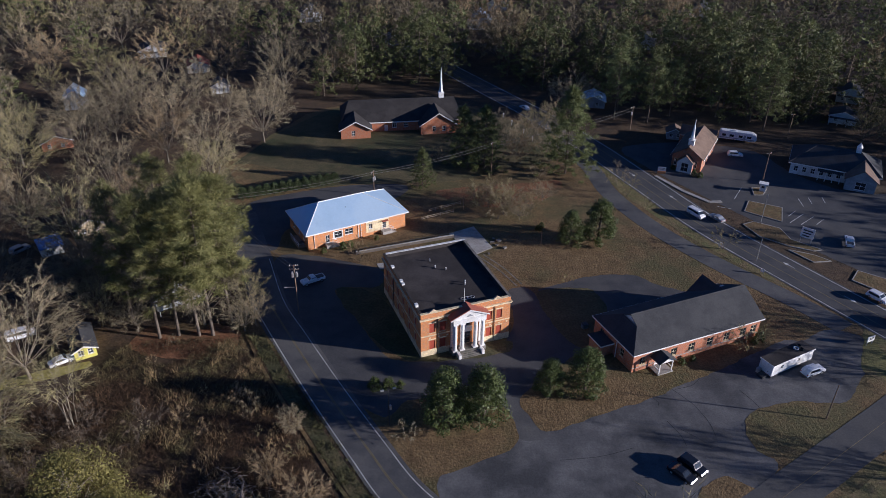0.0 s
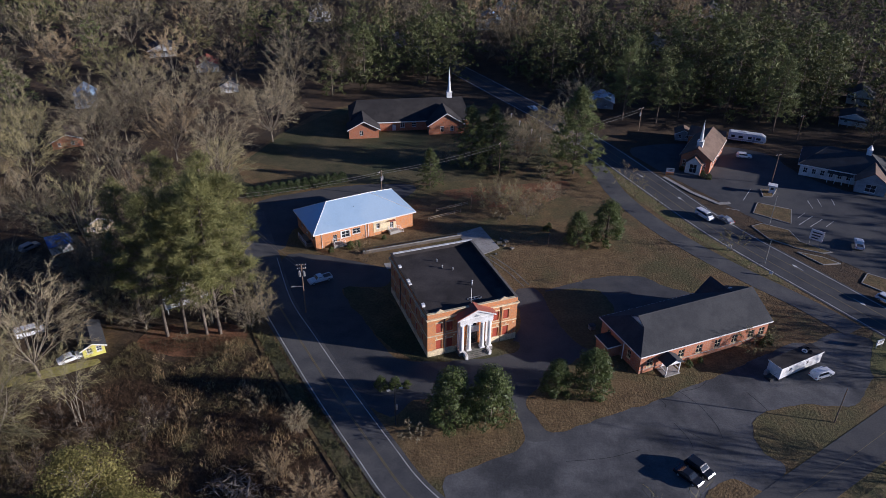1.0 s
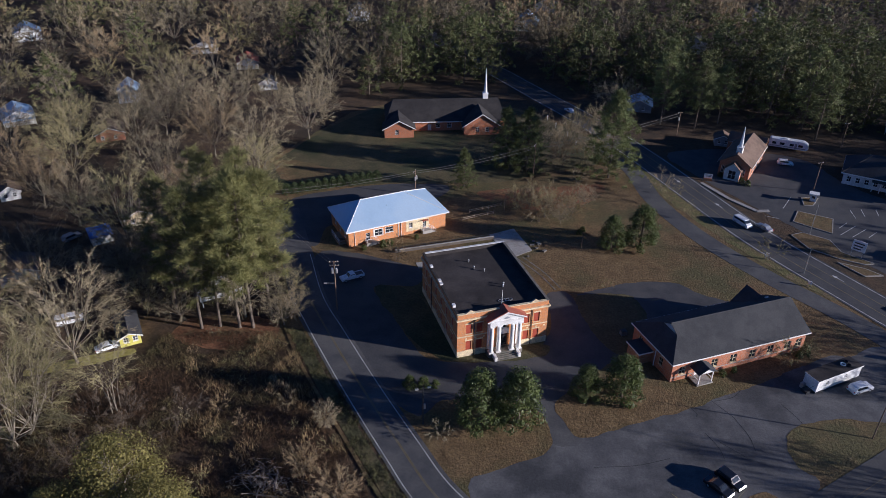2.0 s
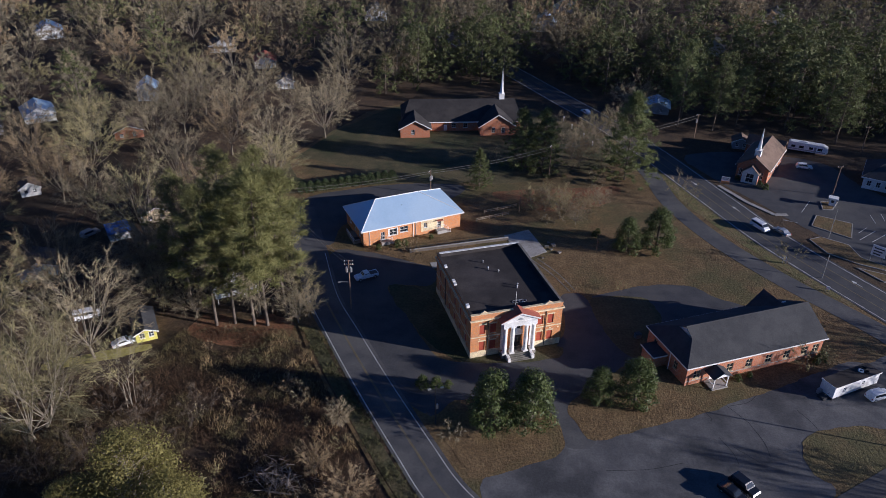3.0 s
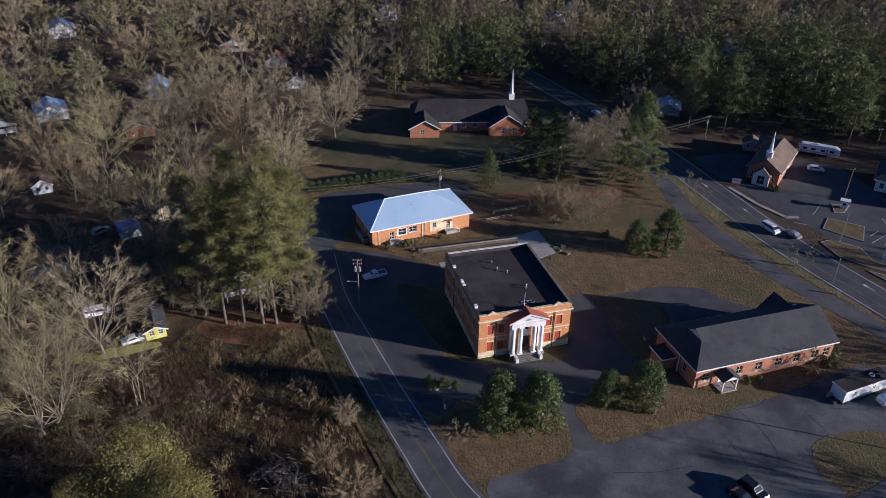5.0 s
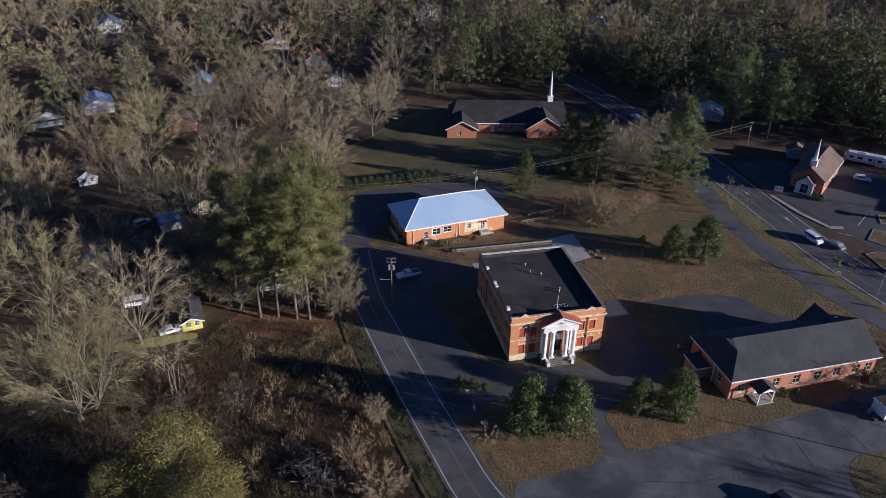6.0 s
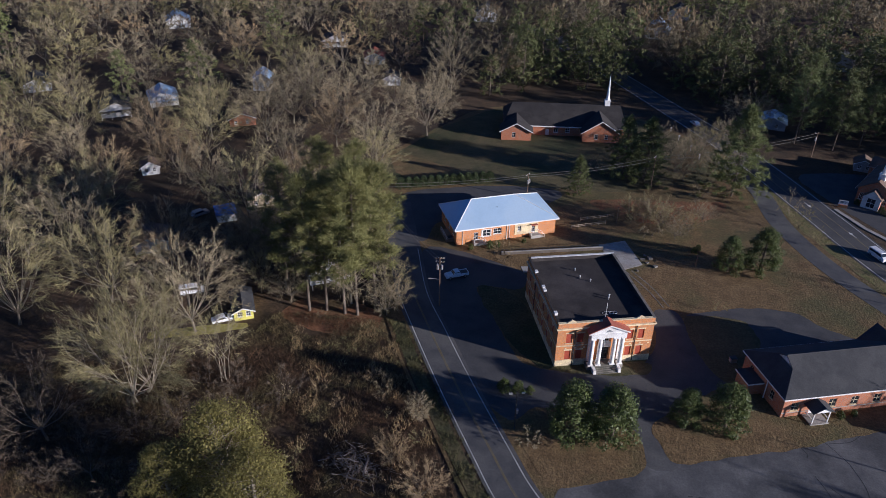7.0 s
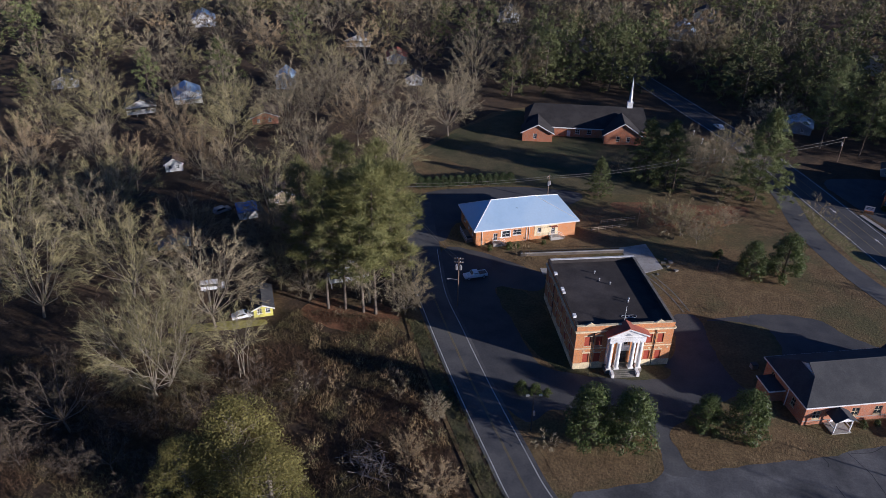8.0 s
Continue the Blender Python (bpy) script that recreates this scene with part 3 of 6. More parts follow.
def brick_hall():
    W, D = 19.2, 24.6
    hall = thing("brick_hall", pose(-4.1, 110.4, 0, 0, 0, 21.5), "two-storey orange brick hall with white columned portico", "building")
    T = 0.4
    wins = [(1.8, 3.0), (4.0, 5.2), (14.0, 15.2), (16.2, 17.4)]
    front_open = [(a, b, z0, z1) for a, b in wins for z0, z1 in ((1.5, 3.7), (5.5, 7.7))] + [(8.5, 10.7, 0.9, 3.9), (8.7, 10.5, 5.3, 7.6)]
    f = side_matrix("front", W, D)
    part("wall", wall(W, 9.1, T, front_open, 1.4), "brick", hall, "orange brick front wall", m=f)
    sides = [(2.0 + i * 3.7, 3.3 + i * 3.7) for i in range(6)]
    for s in ("left", "right"):
        m = side_matrix(s, W, D)
        ops = [(a, b, z0, z1) for a, b in sides for z0, z1 in ((1.7, 3.8), (5.5, 7.7))]
        part("wall", wall(D - 2 * T, 9.1, T, [(a - T, b - T, c, d) for a, b, c, d in ops], 1.4), "brick", hall, m=m @ pose(T, 0, 0))
        part("base_course", boxes((0.001, D - 0.001, -0.08, T, 0, 1.4)), "cream", hall, "cream stone base course", m=m)
        for o in ops:
            window(hall, *o, m, glass="board_red", frame_mat="cream", bars=0, name="boarded_window")
            part("lintel", boxes((o[0] - 0.15, o[1] + 0.15, -0.03, 0.1, o[3] + 0.002, o[3] + 0.25)), "cream", hall, m=m)
        part("belt_course", boxes((0, D, -0.06, 0.1, 4.75, 5.0)), "cream", hall, m=m)
        part("downpipe", tube(bmesh.new(), (7.4 if s == "left" else 12, -0.1, 0.2), (7.4 if s == "left" else 12, -0.1, 8.8), 0.07, 0.07, 6), "dark_metal", hall, m=m)
    mb = side_matrix("back", W, D)
    part("wall", wall(W, 9.1, T, [(3, 4.3, 5.5, 7.7), (14, 15.3, 5.5, 7.7)], 0), "brick", hall, m=mb)
    part("base_course", boxes((0, 6.4, -0.1, 0.3, 0, 1.4)), "cream", hall, "cream stone base course", m=f)
    part("base_course", boxes((12.8, W, -0.1, 0.3, 0, 1.4)), "cream", hall, "cream stone base course", m=f)
    part("wall", boxes((6.4, 8.5, 0, 0.4, 0, 1.398), (10.7, 12.8, 0, 0.4, 0, 1.398), (8.5, 10.7, 0, 0.4, 0, 0.9)), "brick", hall, m=f)
    for a, b, z0, z1 in front_open[:8]:
        window(hall, a, b, z0, z1, f, glass="board_red", frame_mat="board_red", bars=0, name="boarded_window", sill=False)
        part("lintel", boxes((a - 0.2, b + 0.2, -0.04, 0.1, z1 + 0.002, z1 + 0.28)), "cream", hall, m=f)
        part("sill", boxes((a - 0.15, b + 0.15, -0.08, 0.1, z0 - 0.14, z0 - 0.002)), "cream", hall, m=f)
    for a, b in ((0.0, 6.2), (13.0, W)):
        part("belt_course", boxes((a, b, -0.07, 0.1, 4.75, 5.0)), "cream", hall, m=f)
        for k in (0.3, 0.62, 0.9):
            x = a + (b - a) * k
            part("stone_diamond", boxes((x - 0.18, x + 0.18, -0.05, 0.1, 4.1, 4.4)), "cream", hall, m=f)
    for x in (3.5, 15.7):
        part("downpipe", tube(bmesh.new(), (x, -0.12, 0.1), (x, -0.12, 8.9), 0.08, 0.08, 6), "dark_metal", hall, "dark metal downpipe")
    # cornice and parapet on all four sides
    for s in ("front", "right", "back", "left"):
        m = side_matrix(s, W, D)
        L = W if s in ("front", "back") else D
        part("cornice", boxes((-0.3, L + 0.3 - 0.32, -0.32, T, 8.9, 9.12), (-0.2, L + 0.2 - 0.22, -0.2, T, 8.7, 8.895)), "cream", hall, "weathered cream cornice", m=m)
        part("parapet", boxes((0.004, L - T, 0.004, T, 9.12, 10.15)), "brick", hall, m=m)
        # coping tone is set per side, darkest on the left
        part("coping", boxes((-0.06, L - T - 0.1, -0.07, T + 0.07, 10.15, 10.28)), {"front": "cream", "left": "roof_tar", "right": "old_concrete", "back": "white_siding"}[s], hall, "coping stones, toned differently on each side", m=m)
        part("parapet_lining", boxes((T, L - T, T + 0.002, T + 0.05, 9.322, 10.148)), "roof_tar", hall, "tarred inner face of the parapet", m=m)
    for x in (2.6, 16.2):
        b = bmesh.new()
        solid(b, [Vector((x - 0.9, 0.05, 10.28)), Vector((x + 0.9, 0.05, 10.28)), Vector((x, 0.05, 10.85))], Vector((0, 0.3, 0)))
        part("parapet_peak", b, "cream", hall)
    for y, h in ((6.2, 0.35), (12.1, 0.4), (13.2, 0.3), (21.5, 0.55)):
        part("parapet_block", boxes((-0.1, 0.5, D - y - 0.4, D - y + 0.4, 10.28, 10.28 + h)), "white_paint", hall)
    part("roof", boxes((T, W - T, T, D - T, 9.14, 9.32)), "roof_tar", hall, "flat dark tar roof behind the parapet")
    for x, y in ((9, 19.5), (11, 15), (9.2, 16.6), (13, 9), (12.6, 8.2)):
        v = part("roof_vent", tube(bmesh.new(), (x, y, 9.32), (x, y, 9.85), 0.12, 0.12, 10), "metal_grey", hall, "small grey roof vent")
        part("vent_cap", tube(bmesh.new(), (x, y, 9.85), (x, y, 10.0), 0.2, 0.08, 10), "metal_grey", v)
    hose = bmesh.new()
    for k in range(3):
        cx, cy = 12.0 - k * 0.7, 3.6
        for i in range(14):
            a0, a1 = i / 14 * 6.283, (i + 1) / 14 * 6.283
            tube(hose, (cx + 0.8 * math.cos(a0), cy + 0.45 * math.sin(a0), 9.37), (cx + 0.8 * math.cos(a1), cy + 0.45 * math.sin(a1), 9.37), 0.05, 0.05, 5)
    tagged(part("roof_cable", hose, "metal_grey", m=pose(-4.1, 110.4, 0, 0, 0, 21.5)), "coiled pale cable lying on the flat roof", "cable")
    # portico
    C = W / 2
    py = -2.0
    part("porch_floor", boxes((C - 3.6, C + 3.6, py, -0.002, 0, 0.9)), "old_concrete", hall, "grey concrete porch floor")
    for i in range(4):
        part("step", boxes((C - 2.2, C + 2.2, py - 0.35 * (i + 1), py - 0.35 * i - 0.002, 0, 0.9 - 0.2 * (i + 1) + 0.02)), "old_concrete", hall)
    for sx in (-1, 1):
        part("cheek_wall", boxes((C + sx * 2.5 - 0.28, C + sx * 2.5 + 0.28, py - 1.4, py - 0.002, 0, 0.95)), "white_paint", hall, "white cheek wall of the steps")
        for dx in (1.42, 2.95):
            x = C + sx * dx
            col = tube(bmesh.new(), (x, py + 0.55, 1.15), (x, py + 0.55, 7.25), 0.44, 0.38, 16)
            c = part("column", col, "white_paint", hall, "white round column")
            part("column_base", boxes((x - 0.52, x + 0.52, py + 0.03, py + 1.07, 0.9, 1.16)), "white_paint", c)
            part("column_capital", boxes((x - 0.5, x + 0.5, py + 0.05, py + 1.05, 7.22, 7.5)), "white_paint", c)
        part("pilaster", boxes((C + sx * 3.05 - 0.3, C + sx * 3.05 + 0.3, -0.2, -0.003, 0.9, 7.5)), "white_paint", hall)
        part("entablature", boxes((C + sx * 3.05 - 0.35, C + sx * 3.05 + 0.35, py + 0.95, -0.003, 7.5, 8.45)), "white_paint", hall)
    part("entablature", boxes((C - 3.5, C + 3.5, py + 0.1, py + 0.945, 7.5, 8.45)), "white_paint", hall)
    ped = bmesh.new()
    solid(ped, [Vector((C - 3.7, py + 0.3, 8.452)), Vector((C + 3.7, py + 0.3, 8.452)), Vector((C, py + 0.3, 10.1))], Vector((0, 0.4, 0)))
    part("pediment", ped, "white_paint", hall, "white triangular pediment")
    vent = bmesh.new()
    solid(vent, [Vector((C - 0.7, py + 0.22, 8.85)), Vector((C + 0.7, py + 0.22, 8.85)), Vector((C, py + 0.22, 9.35))], Vector((0, 0.06, 0)))
    part("pediment_vent", vent, "grey_siding", hall, "small grey louvred vent")
    for sx in (-1, 1):
        rk = bmesh.new()
        solid(rk, [Vector((C + sx * 4.1, py - 0.05, 8.45)), Vector((C + sx * 4.1, py - 0.05, 8.72)), Vector((C, py - 0.05, 10.5)), Vector((C, py - 0.05, 10.22))], Vector((0, 0.32, 0)))
        part("raking_cornice", rk, "white_paint", hall)
        rf = bmesh.new()
        slab_roof(rf, [(C + sx * 4.15, py - 0.02, 8.88), (C + sx * 0.005, py - 0.02, 10.68), (C + sx * 0.005, 0.9, 10.68), (C + sx * 4.15, -0.33, 8.88)], 0.15)
        part("portico_roof", rf, "shingle_red", hall, "red shingled portico roof")
    # entrance
    dr = part("entrance_door", boxes((8.6, 10.6, 0.2, 0.26, 0.9, 3.8)), "dark_metal", hall, "dark double entrance door")
    part("door_glass", boxes((8.75, 9.5, 0.18, 0.199, 1.5, 3.0), (9.7, 10.45, 0.18, 0.199, 1.5, 3.0)), "glass_dark", dr)
    part("transom_panel", boxes((8.3, 10.9, -0.12, -0.002, 3.95, 5.2)), "white_paint", hall)
    window(hall, 8.7, 10.5, 5.3, 7.6, f)
    # mast
    mast = thing("roof_mast", pose(-4.1, 110.4, 0, 0, 0, 21.5) @ pose(9.6, 1.4, 9.32), "thin white mast standing on the flat roof", "mast")
    part("pole", tube(bmesh.new(), (0, 0, 0), (0, 0, 4.1), 0.07, 0.04, 8), "white_paint", mast)
    part("foot", boxes((-0.2, 0.2, -0.2, 0.2, 0, 0.12)), "metal_grey", mast)
    return hall


brick_hall()


def hip_roof(parent, x0, x1, y0, y1, ze, zr, hip, mat_name, label, over=0.6, seams=0.0, seam_mat=None, hip2=None):
    """A hipped roof of four planes with eaves; hip: how far the ridge ends stand in from the ends."""
    hip2 = hip if hip2 is None else hip2
    x0, x1, y0, y1 = x0 - over, x1 + over, y0 - over, y1 + over
    ym = (y0 + y1) / 2
    ra, rb = (x0 + hip, ym, zr), (x1 - hip2, ym, zr)
    planes = [[(x0, y0, ze), (x1, y0, ze), rb, ra], [(x1, y1, ze), (x0, y1, ze), ra, rb], [(x0, y1, ze), (x0, y0, ze), ra], [(x1, y0, ze), (x1, y1, ze), rb]]
    for pl in planes:
        b = bmesh.new()
        slab_roof(b, pl, 0.16)
        r = part("roof", b, mat_name, parent, label)
        if seams and len(pl) == 4:
            sb = bmesh.new()
            lo0, lo1, hi1, hi0 = [Vector(p) for p in pl]
            n = (lo1 - lo0).cross(hi0 - lo0).normalized()
            L = (lo1 - lo0).length
            u = (lo1 - lo0).normalized()
            k = seams
            while k < L - 0.3:
                base = lo0 + u * k
                s0, s1 = (hi0 - lo0).dot(u), (hi1 - lo0).dot(u)
                t = min(1.0, k / s0 if s0 > 0 else 1.0, (L - k) / (L - s1) if L > s1 else 1.0)
                up = (hi0 - lo0) - u * s0
                tube(sb, base + n * 0.02, base + up * t + n * 0.005, 0.012, 0.012, 4)
                k += seams
            part("seam", sb, mat_name, r)
    rg = bmesh.new()
    tube(rg, ra, rb, 0.12, 0.12, 6)
    for e, c in ((ra, (x0, y0, ze)), (ra, (x0, y1, ze)), (rb, (x1, y0, ze)), (rb, (x1, y1, ze))):
        tube(rg, e, c, 0.1, 0.1, 6)
    part("ridge_cap", rg, "white_paint" if mat_name == "metal_blue" else mat_name, parent)
    fb = boxes((x0, x1, y0 - 0.04, y0, ze - 0.3, ze - 0.02), (x0, x1, y1, y1 + 0.04, ze - 0.3, ze - 0.02), (x0 - 0.04, x0, y0, y1, ze - 0.3, ze - 0.02), (x1, x1 + 0.04, y0, y1, ze - 0.3, ze - 0.02))
    part("fascia", fb, "white_paint", parent)
    part("soffit", boxes((x0, x1, y0, y1, ze - 0.36, ze - 0.305)), "white_paint", parent)


def walls4(parent, W, D, Hh, mat_name, openings, T=0.3, window_kw=None):
    """Four walls with their windows; openings: side -> list of (x0, x1, z0, z1)."""
    for s in ("front", "right", "back", "left"):
        m = side_matrix(s, W, D)
        ins = 0 if s in ("front", "back") else T
        L = (W if s in ("front", "back") else D) - 2 * ins
        ops = openings.get(s, [])
        part("wall", wall(L, Hh, T, [(a - ins, b - ins, c, d) for a, b, c, d in ops]), mat_name, parent, m=m @ pose(ins, 0, 0))
        for o in ops:
            if o[2] > 0.25:
                window(parent, *o, m, **(window_kw or {}))
            else:
                d = part("door", boxes((o[0], o[1], 0.12, 0.18, o[2], o[3])), "board_red" if o[2] > 0.1 else "white_paint", parent, m=m)
                part("handle", boxes((o[1] - 0.2, o[1] - 0.1, 0.04, 0.118, 1.0, 1.12)), "metal_grey", d)


def metal_roof_building():
    W, D = 26.8, 14.0
    P = pose(-33.4, 151.4, 0, 0, 0, 29.5)
    b = thing("metal_roofed_building", P, "orange brick building with pale blue metal hip roof", "building")
    ops = {"front": [(4.6, 5.7, 0.9, 3.0), (6.9, 9.0, 1.6, 3.4), (9.8, 12.0, 1.9, 3.5), (16.4, 17.3, 1.9, 3.3), (20.2, 21.2, 1.2, 3.3)],
           "left": [(3, 4.2, 1.6, 3.2), (7, 8, 1.6, 3.2), (10.5, 11.7, 1.6, 3.2)], "right": [(4, 5.2, 1.6, 3.2), (9, 10.2, 1.6, 3.2)]}
    walls4(b, W, D, 4.2, "brick", ops)
    part("cladding_panel", boxes((15.6, 16.38, -0.06, -0.003, 0.9, 4.2), (17.32, 20.18, -0.06, -0.003, 0.9, 4.2), (21.22, 22.0, -0.06, -0.003, 0.9, 4.2), (16.38, 17.32, -0.06, -0.003, 0.9, 1.88), (16.38, 17.32, -0.06, -0.003, 3.32, 4.2), (20.18, 21.22, -0.06, -0.003, 3.32, 4.2)), "cream", b, "cream cladding panel")
    for x in (1.6, 13.4, 14.1):
        part("downpipe", tube(bmesh.new(), (x, -0.1, 0), (x, -0.1, 4.0), 0.07, 0.07, 6), "white_paint", b)
    part("window_trim", boxes((6.7, 9.2, -0.05, -0.002, 1.45, 1.58), (6.7, 9.2, -0.05, -0.002, 3.42, 3.6), (6.6, 6.88, -0.05, -0.002, 1.45, 3.6), (9.02, 9.25, -0.05, -0.002, 1.45, 3.6)), "white_paint", b)
    for x0, x1 in ((4.2, 6.4), (19.6, 22.0)):
        part("landing", boxes((x0, x1, -1.6, -0.002, 0, 0.88)), "concrete", b)
        for i in range(4):
            part("step", boxes((x1 + 0.32 * i, x1 + 0.32 * (i + 1), -1.5, -0.1, 0, 0.72 - 0.18 * i)), "concrete", b)
        for yy in (-1.55, -0.2):
            r = bmesh.new()
            tube(r, (x0 + 0.1, yy, 1.8), (x1, yy, 1.8), 0.04, 0.04, 6)
            tube(r, (x1, yy, 1.8), (x1 + 1.3, yy, 0.95), 0.04, 0.04, 6)
            for xx, zz, zt in ((x0 + 0.1, 0.88, 1.8), (x1, 0.88, 1.8), (x1 + 1.3, 0.0, 0.95)):
                tube(r, (xx, yy, zz), (xx, yy, zt), 0.04, 0.04, 6)
            part("handrail", r, "white_paint", b, "white painted handrail")
    part("awning", boxes((19.9, 21.6, -0.9, -0.062, 3.4, 3.55)), "shingle_red", b)
    hip_roof(b, 0, W, 0, D, 4.6, 9.0, 6.5, "metal_blue", "pale blue metal roof plane", 0.7, 0, hip2=9.8)
    part("roof_vent", tube(bmesh.new(), (12, 4.2, 6.7), (12, 4.2, 7.5), 0.09, 0.09, 8), "dark_metal", b)
    # side porch
    part("porch_deck", boxes((-2.0, -0.002, 2.0, 8.0, 0, 0.6)), "wood_plank", b)
    for y in (2.1, 5, 7.9):
        part("porch_post", boxes((-1.95, -1.83, y - 0.06, y + 0.06, 0.6, 1.6)), "white_paint", b)
    part("porch_rail", boxes((-1.95, -1.85, 2.1, 7.9, 1.5, 1.6), (-1.95, -1.85, 2.1, 7.9, 0.9, 0.98)), "white_paint", b)


metal_roof_building()


def brick_office():
    W, D = 31.6, 13.2
    P = pose(36.9, 106.6, 0, 0, 0, 23.2)
    b = thing("brick_office", P, "long low brick office with dark shingled roof", "building")
    fo = [(x, x + 1.5, 1.3, 3.2) for x in (1.6, 9.0, 13.4, 18.0, 22.3, 26.6, 29.3)]
    walls4(b, W, D, 4.3, "brick_dark", {"front": fo + [(5.4, 6.6, 0.1, 2.4)], "left": [(2.0, 3.2, 1.4, 3.2), (9, 10.2, 1.4, 3.2)], "right": [(4, 5.3, 1.4, 3.2), (8, 9.3, 1.4, 3.2)], "back": [(4, 5.3, 1.4, 3.2), (14, 15.3, 1.4, 3.2)]}, window_kw={"frame_mat": "cream"})
    part("water_table", boxes((0, 5.3, -0.05, -0.002, 0.9, 1.05), (6.7, W, -0.05, -0.002, 0.9, 1.05)), "concrete", b)
    # dutch hip roof
    o, ze, zr, ym = 0.5, 4.6, 8.6, D / 2
    hx = 5.2
    gz = 7.3
    k = (gz - ze) / (zr - ze)
    x0, x1, y0, y1 = -o, W + o, -o, D + o
    ylo, yhi = y0 + (ym - y0) * k, y1 - (y1 - ym) * k
    gx = x0 + hx * k + 0.2
    for pl in ([(x0, y0, ze), (x1, y0, ze), (x1, ym, zr), (gx, ym, zr), (gx, ylo, gz)], [(x1, y1, ze), (x0, y1, ze), (gx, yhi, gz), (gx, ym, zr), (x1, ym, zr)], [(x0, y1, ze), (x0, y0, ze), (gx, ylo, gz), (gx, yhi, gz)]):
        rb = bmesh.new()
        slab_roof(rb, pl, 0.18)
        part("roof", rb, "shingle", b, "dark grey shingle roof plane")
    gb_ = bmesh.new()
    solid(gb_, [Vector((gx + 0.15, ylo, gz - 0.05)), Vector((gx + 0.15, yhi, gz - 0.05)), Vector((gx + 0.15, ym, zr - 0.1))], Vector((0.2, 0, 0)))
    part("gable_vent", gb_, "white_siding", b, "small white gable end")
    gw = bmesh.new()
    solid(gw, [Vector((W - 0.3, 0, 4.3)), Vector((W - 0.3, D, 4.3)), Vector((W - 0.3, ym, 8.2))], Vector((0.3, 0, 0)))
    part("gable_wall", gw, "brick_dark", b)
    part("fascia", boxes((x0, x1, y0 - 0.05, y0 - 0.002, ze - 0.24, ze - 0.02), (x0, x1, y1 + 0.002, y1 + 0.05, ze - 0.24, ze - 0.02), (x0 - 0.05, x0 - 0.002, y0, y1, ze - 0.24, ze - 0.02)), "white_paint", b, "white painted fascia")
    part("soffit", boxes((x0, x1, y0, y1, ze - 0.34, ze - 0.29)), "white_paint", b)
    rg = bmesh.new()
    tube(rg, (gx, ym, zr + 0.02), (x1, ym, zr + 0.02), 0.1, 0.1, 6)
    part("ridge_cap", rg, "shingle", b)
    # rear cross gable
    cg = bmesh.new()
    for pl in ([(23.5, 13.7, 4.6), (27, 13.7, 8.3), (27, 6.6, 8.3), (23.5, 11.5, 5.2)], [(30.5, 13.7, 4.6), (27, 13.7, 8.3), (27, 6.6, 8.3), (30.5, 11.5, 5.2)]):
        slab_roof(cg, pl, 0.15)
    part("rear_gable", cg, "shingle", b)
    # entry porch
    px = 6.0
    part("porch_floor", boxes((4.2, 7.8, -2.8, -0.052, 0, 0.25)), "concrete", b)
    for x in (4.5, 7.5):
        part("porch_post", boxes((x - 0.09, x + 0.09, -2.6, -2.42, 0.25, 2.75)), "white_paint", b)
    part("porch_beam", boxes((4.3, 7.7, -2.65, -2.4, 2.75, 3.0), (4.3, 4.5, -2.395, -0.06, 2.75, 3.0), (7.5, 7.7, -2.395, -0.06, 2.75, 3.0)), "white_paint", b)
    for sx in (-1, 1):
        rr = bmesh.new()
        slab_roof(rr, [(px + sx * 2.1, -3.0, 2.95), (px + sx * 0.003, -3.0, 4.1), (px + sx * 0.003, -0.1, 4.1), (px + sx * 2.1, -0.1, 2.95)], 0.12)
        part("porch_roof", rr, "shingle", b)
    pg = bmesh.new()
    solid(pg, [Vector((px - 1.6, -2.66, 3.0)), Vector((px + 1.6, -2.66, 3.0)), Vector((px, -2.66, 3.88))], Vector((0, 0.1, 0)))
    part("porch_gable", pg, "white_paint", b, "white gable of the entry porch")
    for x in (4.4, 7.4):
        part("porch_rail", boxes((x, x + 0.2, -2.4, -0.3, 1.1, 1.2)), "white_paint", b)
    # lean-to on the end wall
    part("annex_wall", boxes((-3.0, -0.002, 6.4, 10.4, 0, 2.6)), "brick_dark", b)
    part("annex_roof", boxes((-3.3, -0.052, 6.1, 10.7, 2.6, 2.8)), "shingle", b)
    part("annex_trim", boxes((-3.34, -3.302, 6.1, 10.7, 2.55, 2.85), (-3.3, -0.06, 6.06, 6.098, 2.55, 2.85)), "white_paint", b)
    ch = part("flue", tube(bmesh.new(), (-0.25, 5.2, 0.1), (-0.25, 5.2, 4.1), 0.1, 0.1, 8), "white_paint", b)
    v = tagged(part("roof_fan", boxes((29.5, 30.3, 10.0, 10.6, 6.0, 6.6)), "white_paint", m=P), "small white box fan on the roof", "vent")


brick_office()


def steeple(parent, x, y, z, base, bh, sh, mat_name="white_paint"):
    s = part("steeple_base", boxes((x - base, x + base, y - base, y + base, z, z + bh), (x - base * 1.15, x + base * 1.15, y - base * 1.15, y + base * 1.15, z + bh, z + bh + 0.15)), mat_name, parent, "white steeple base")
    part("spire", tube(bmesh.new(), (x, y, z + bh + 0.15), (x, y, z + bh + sh), base * 0.72, 0.04, 8), mat_name, parent, "white tapering spire")


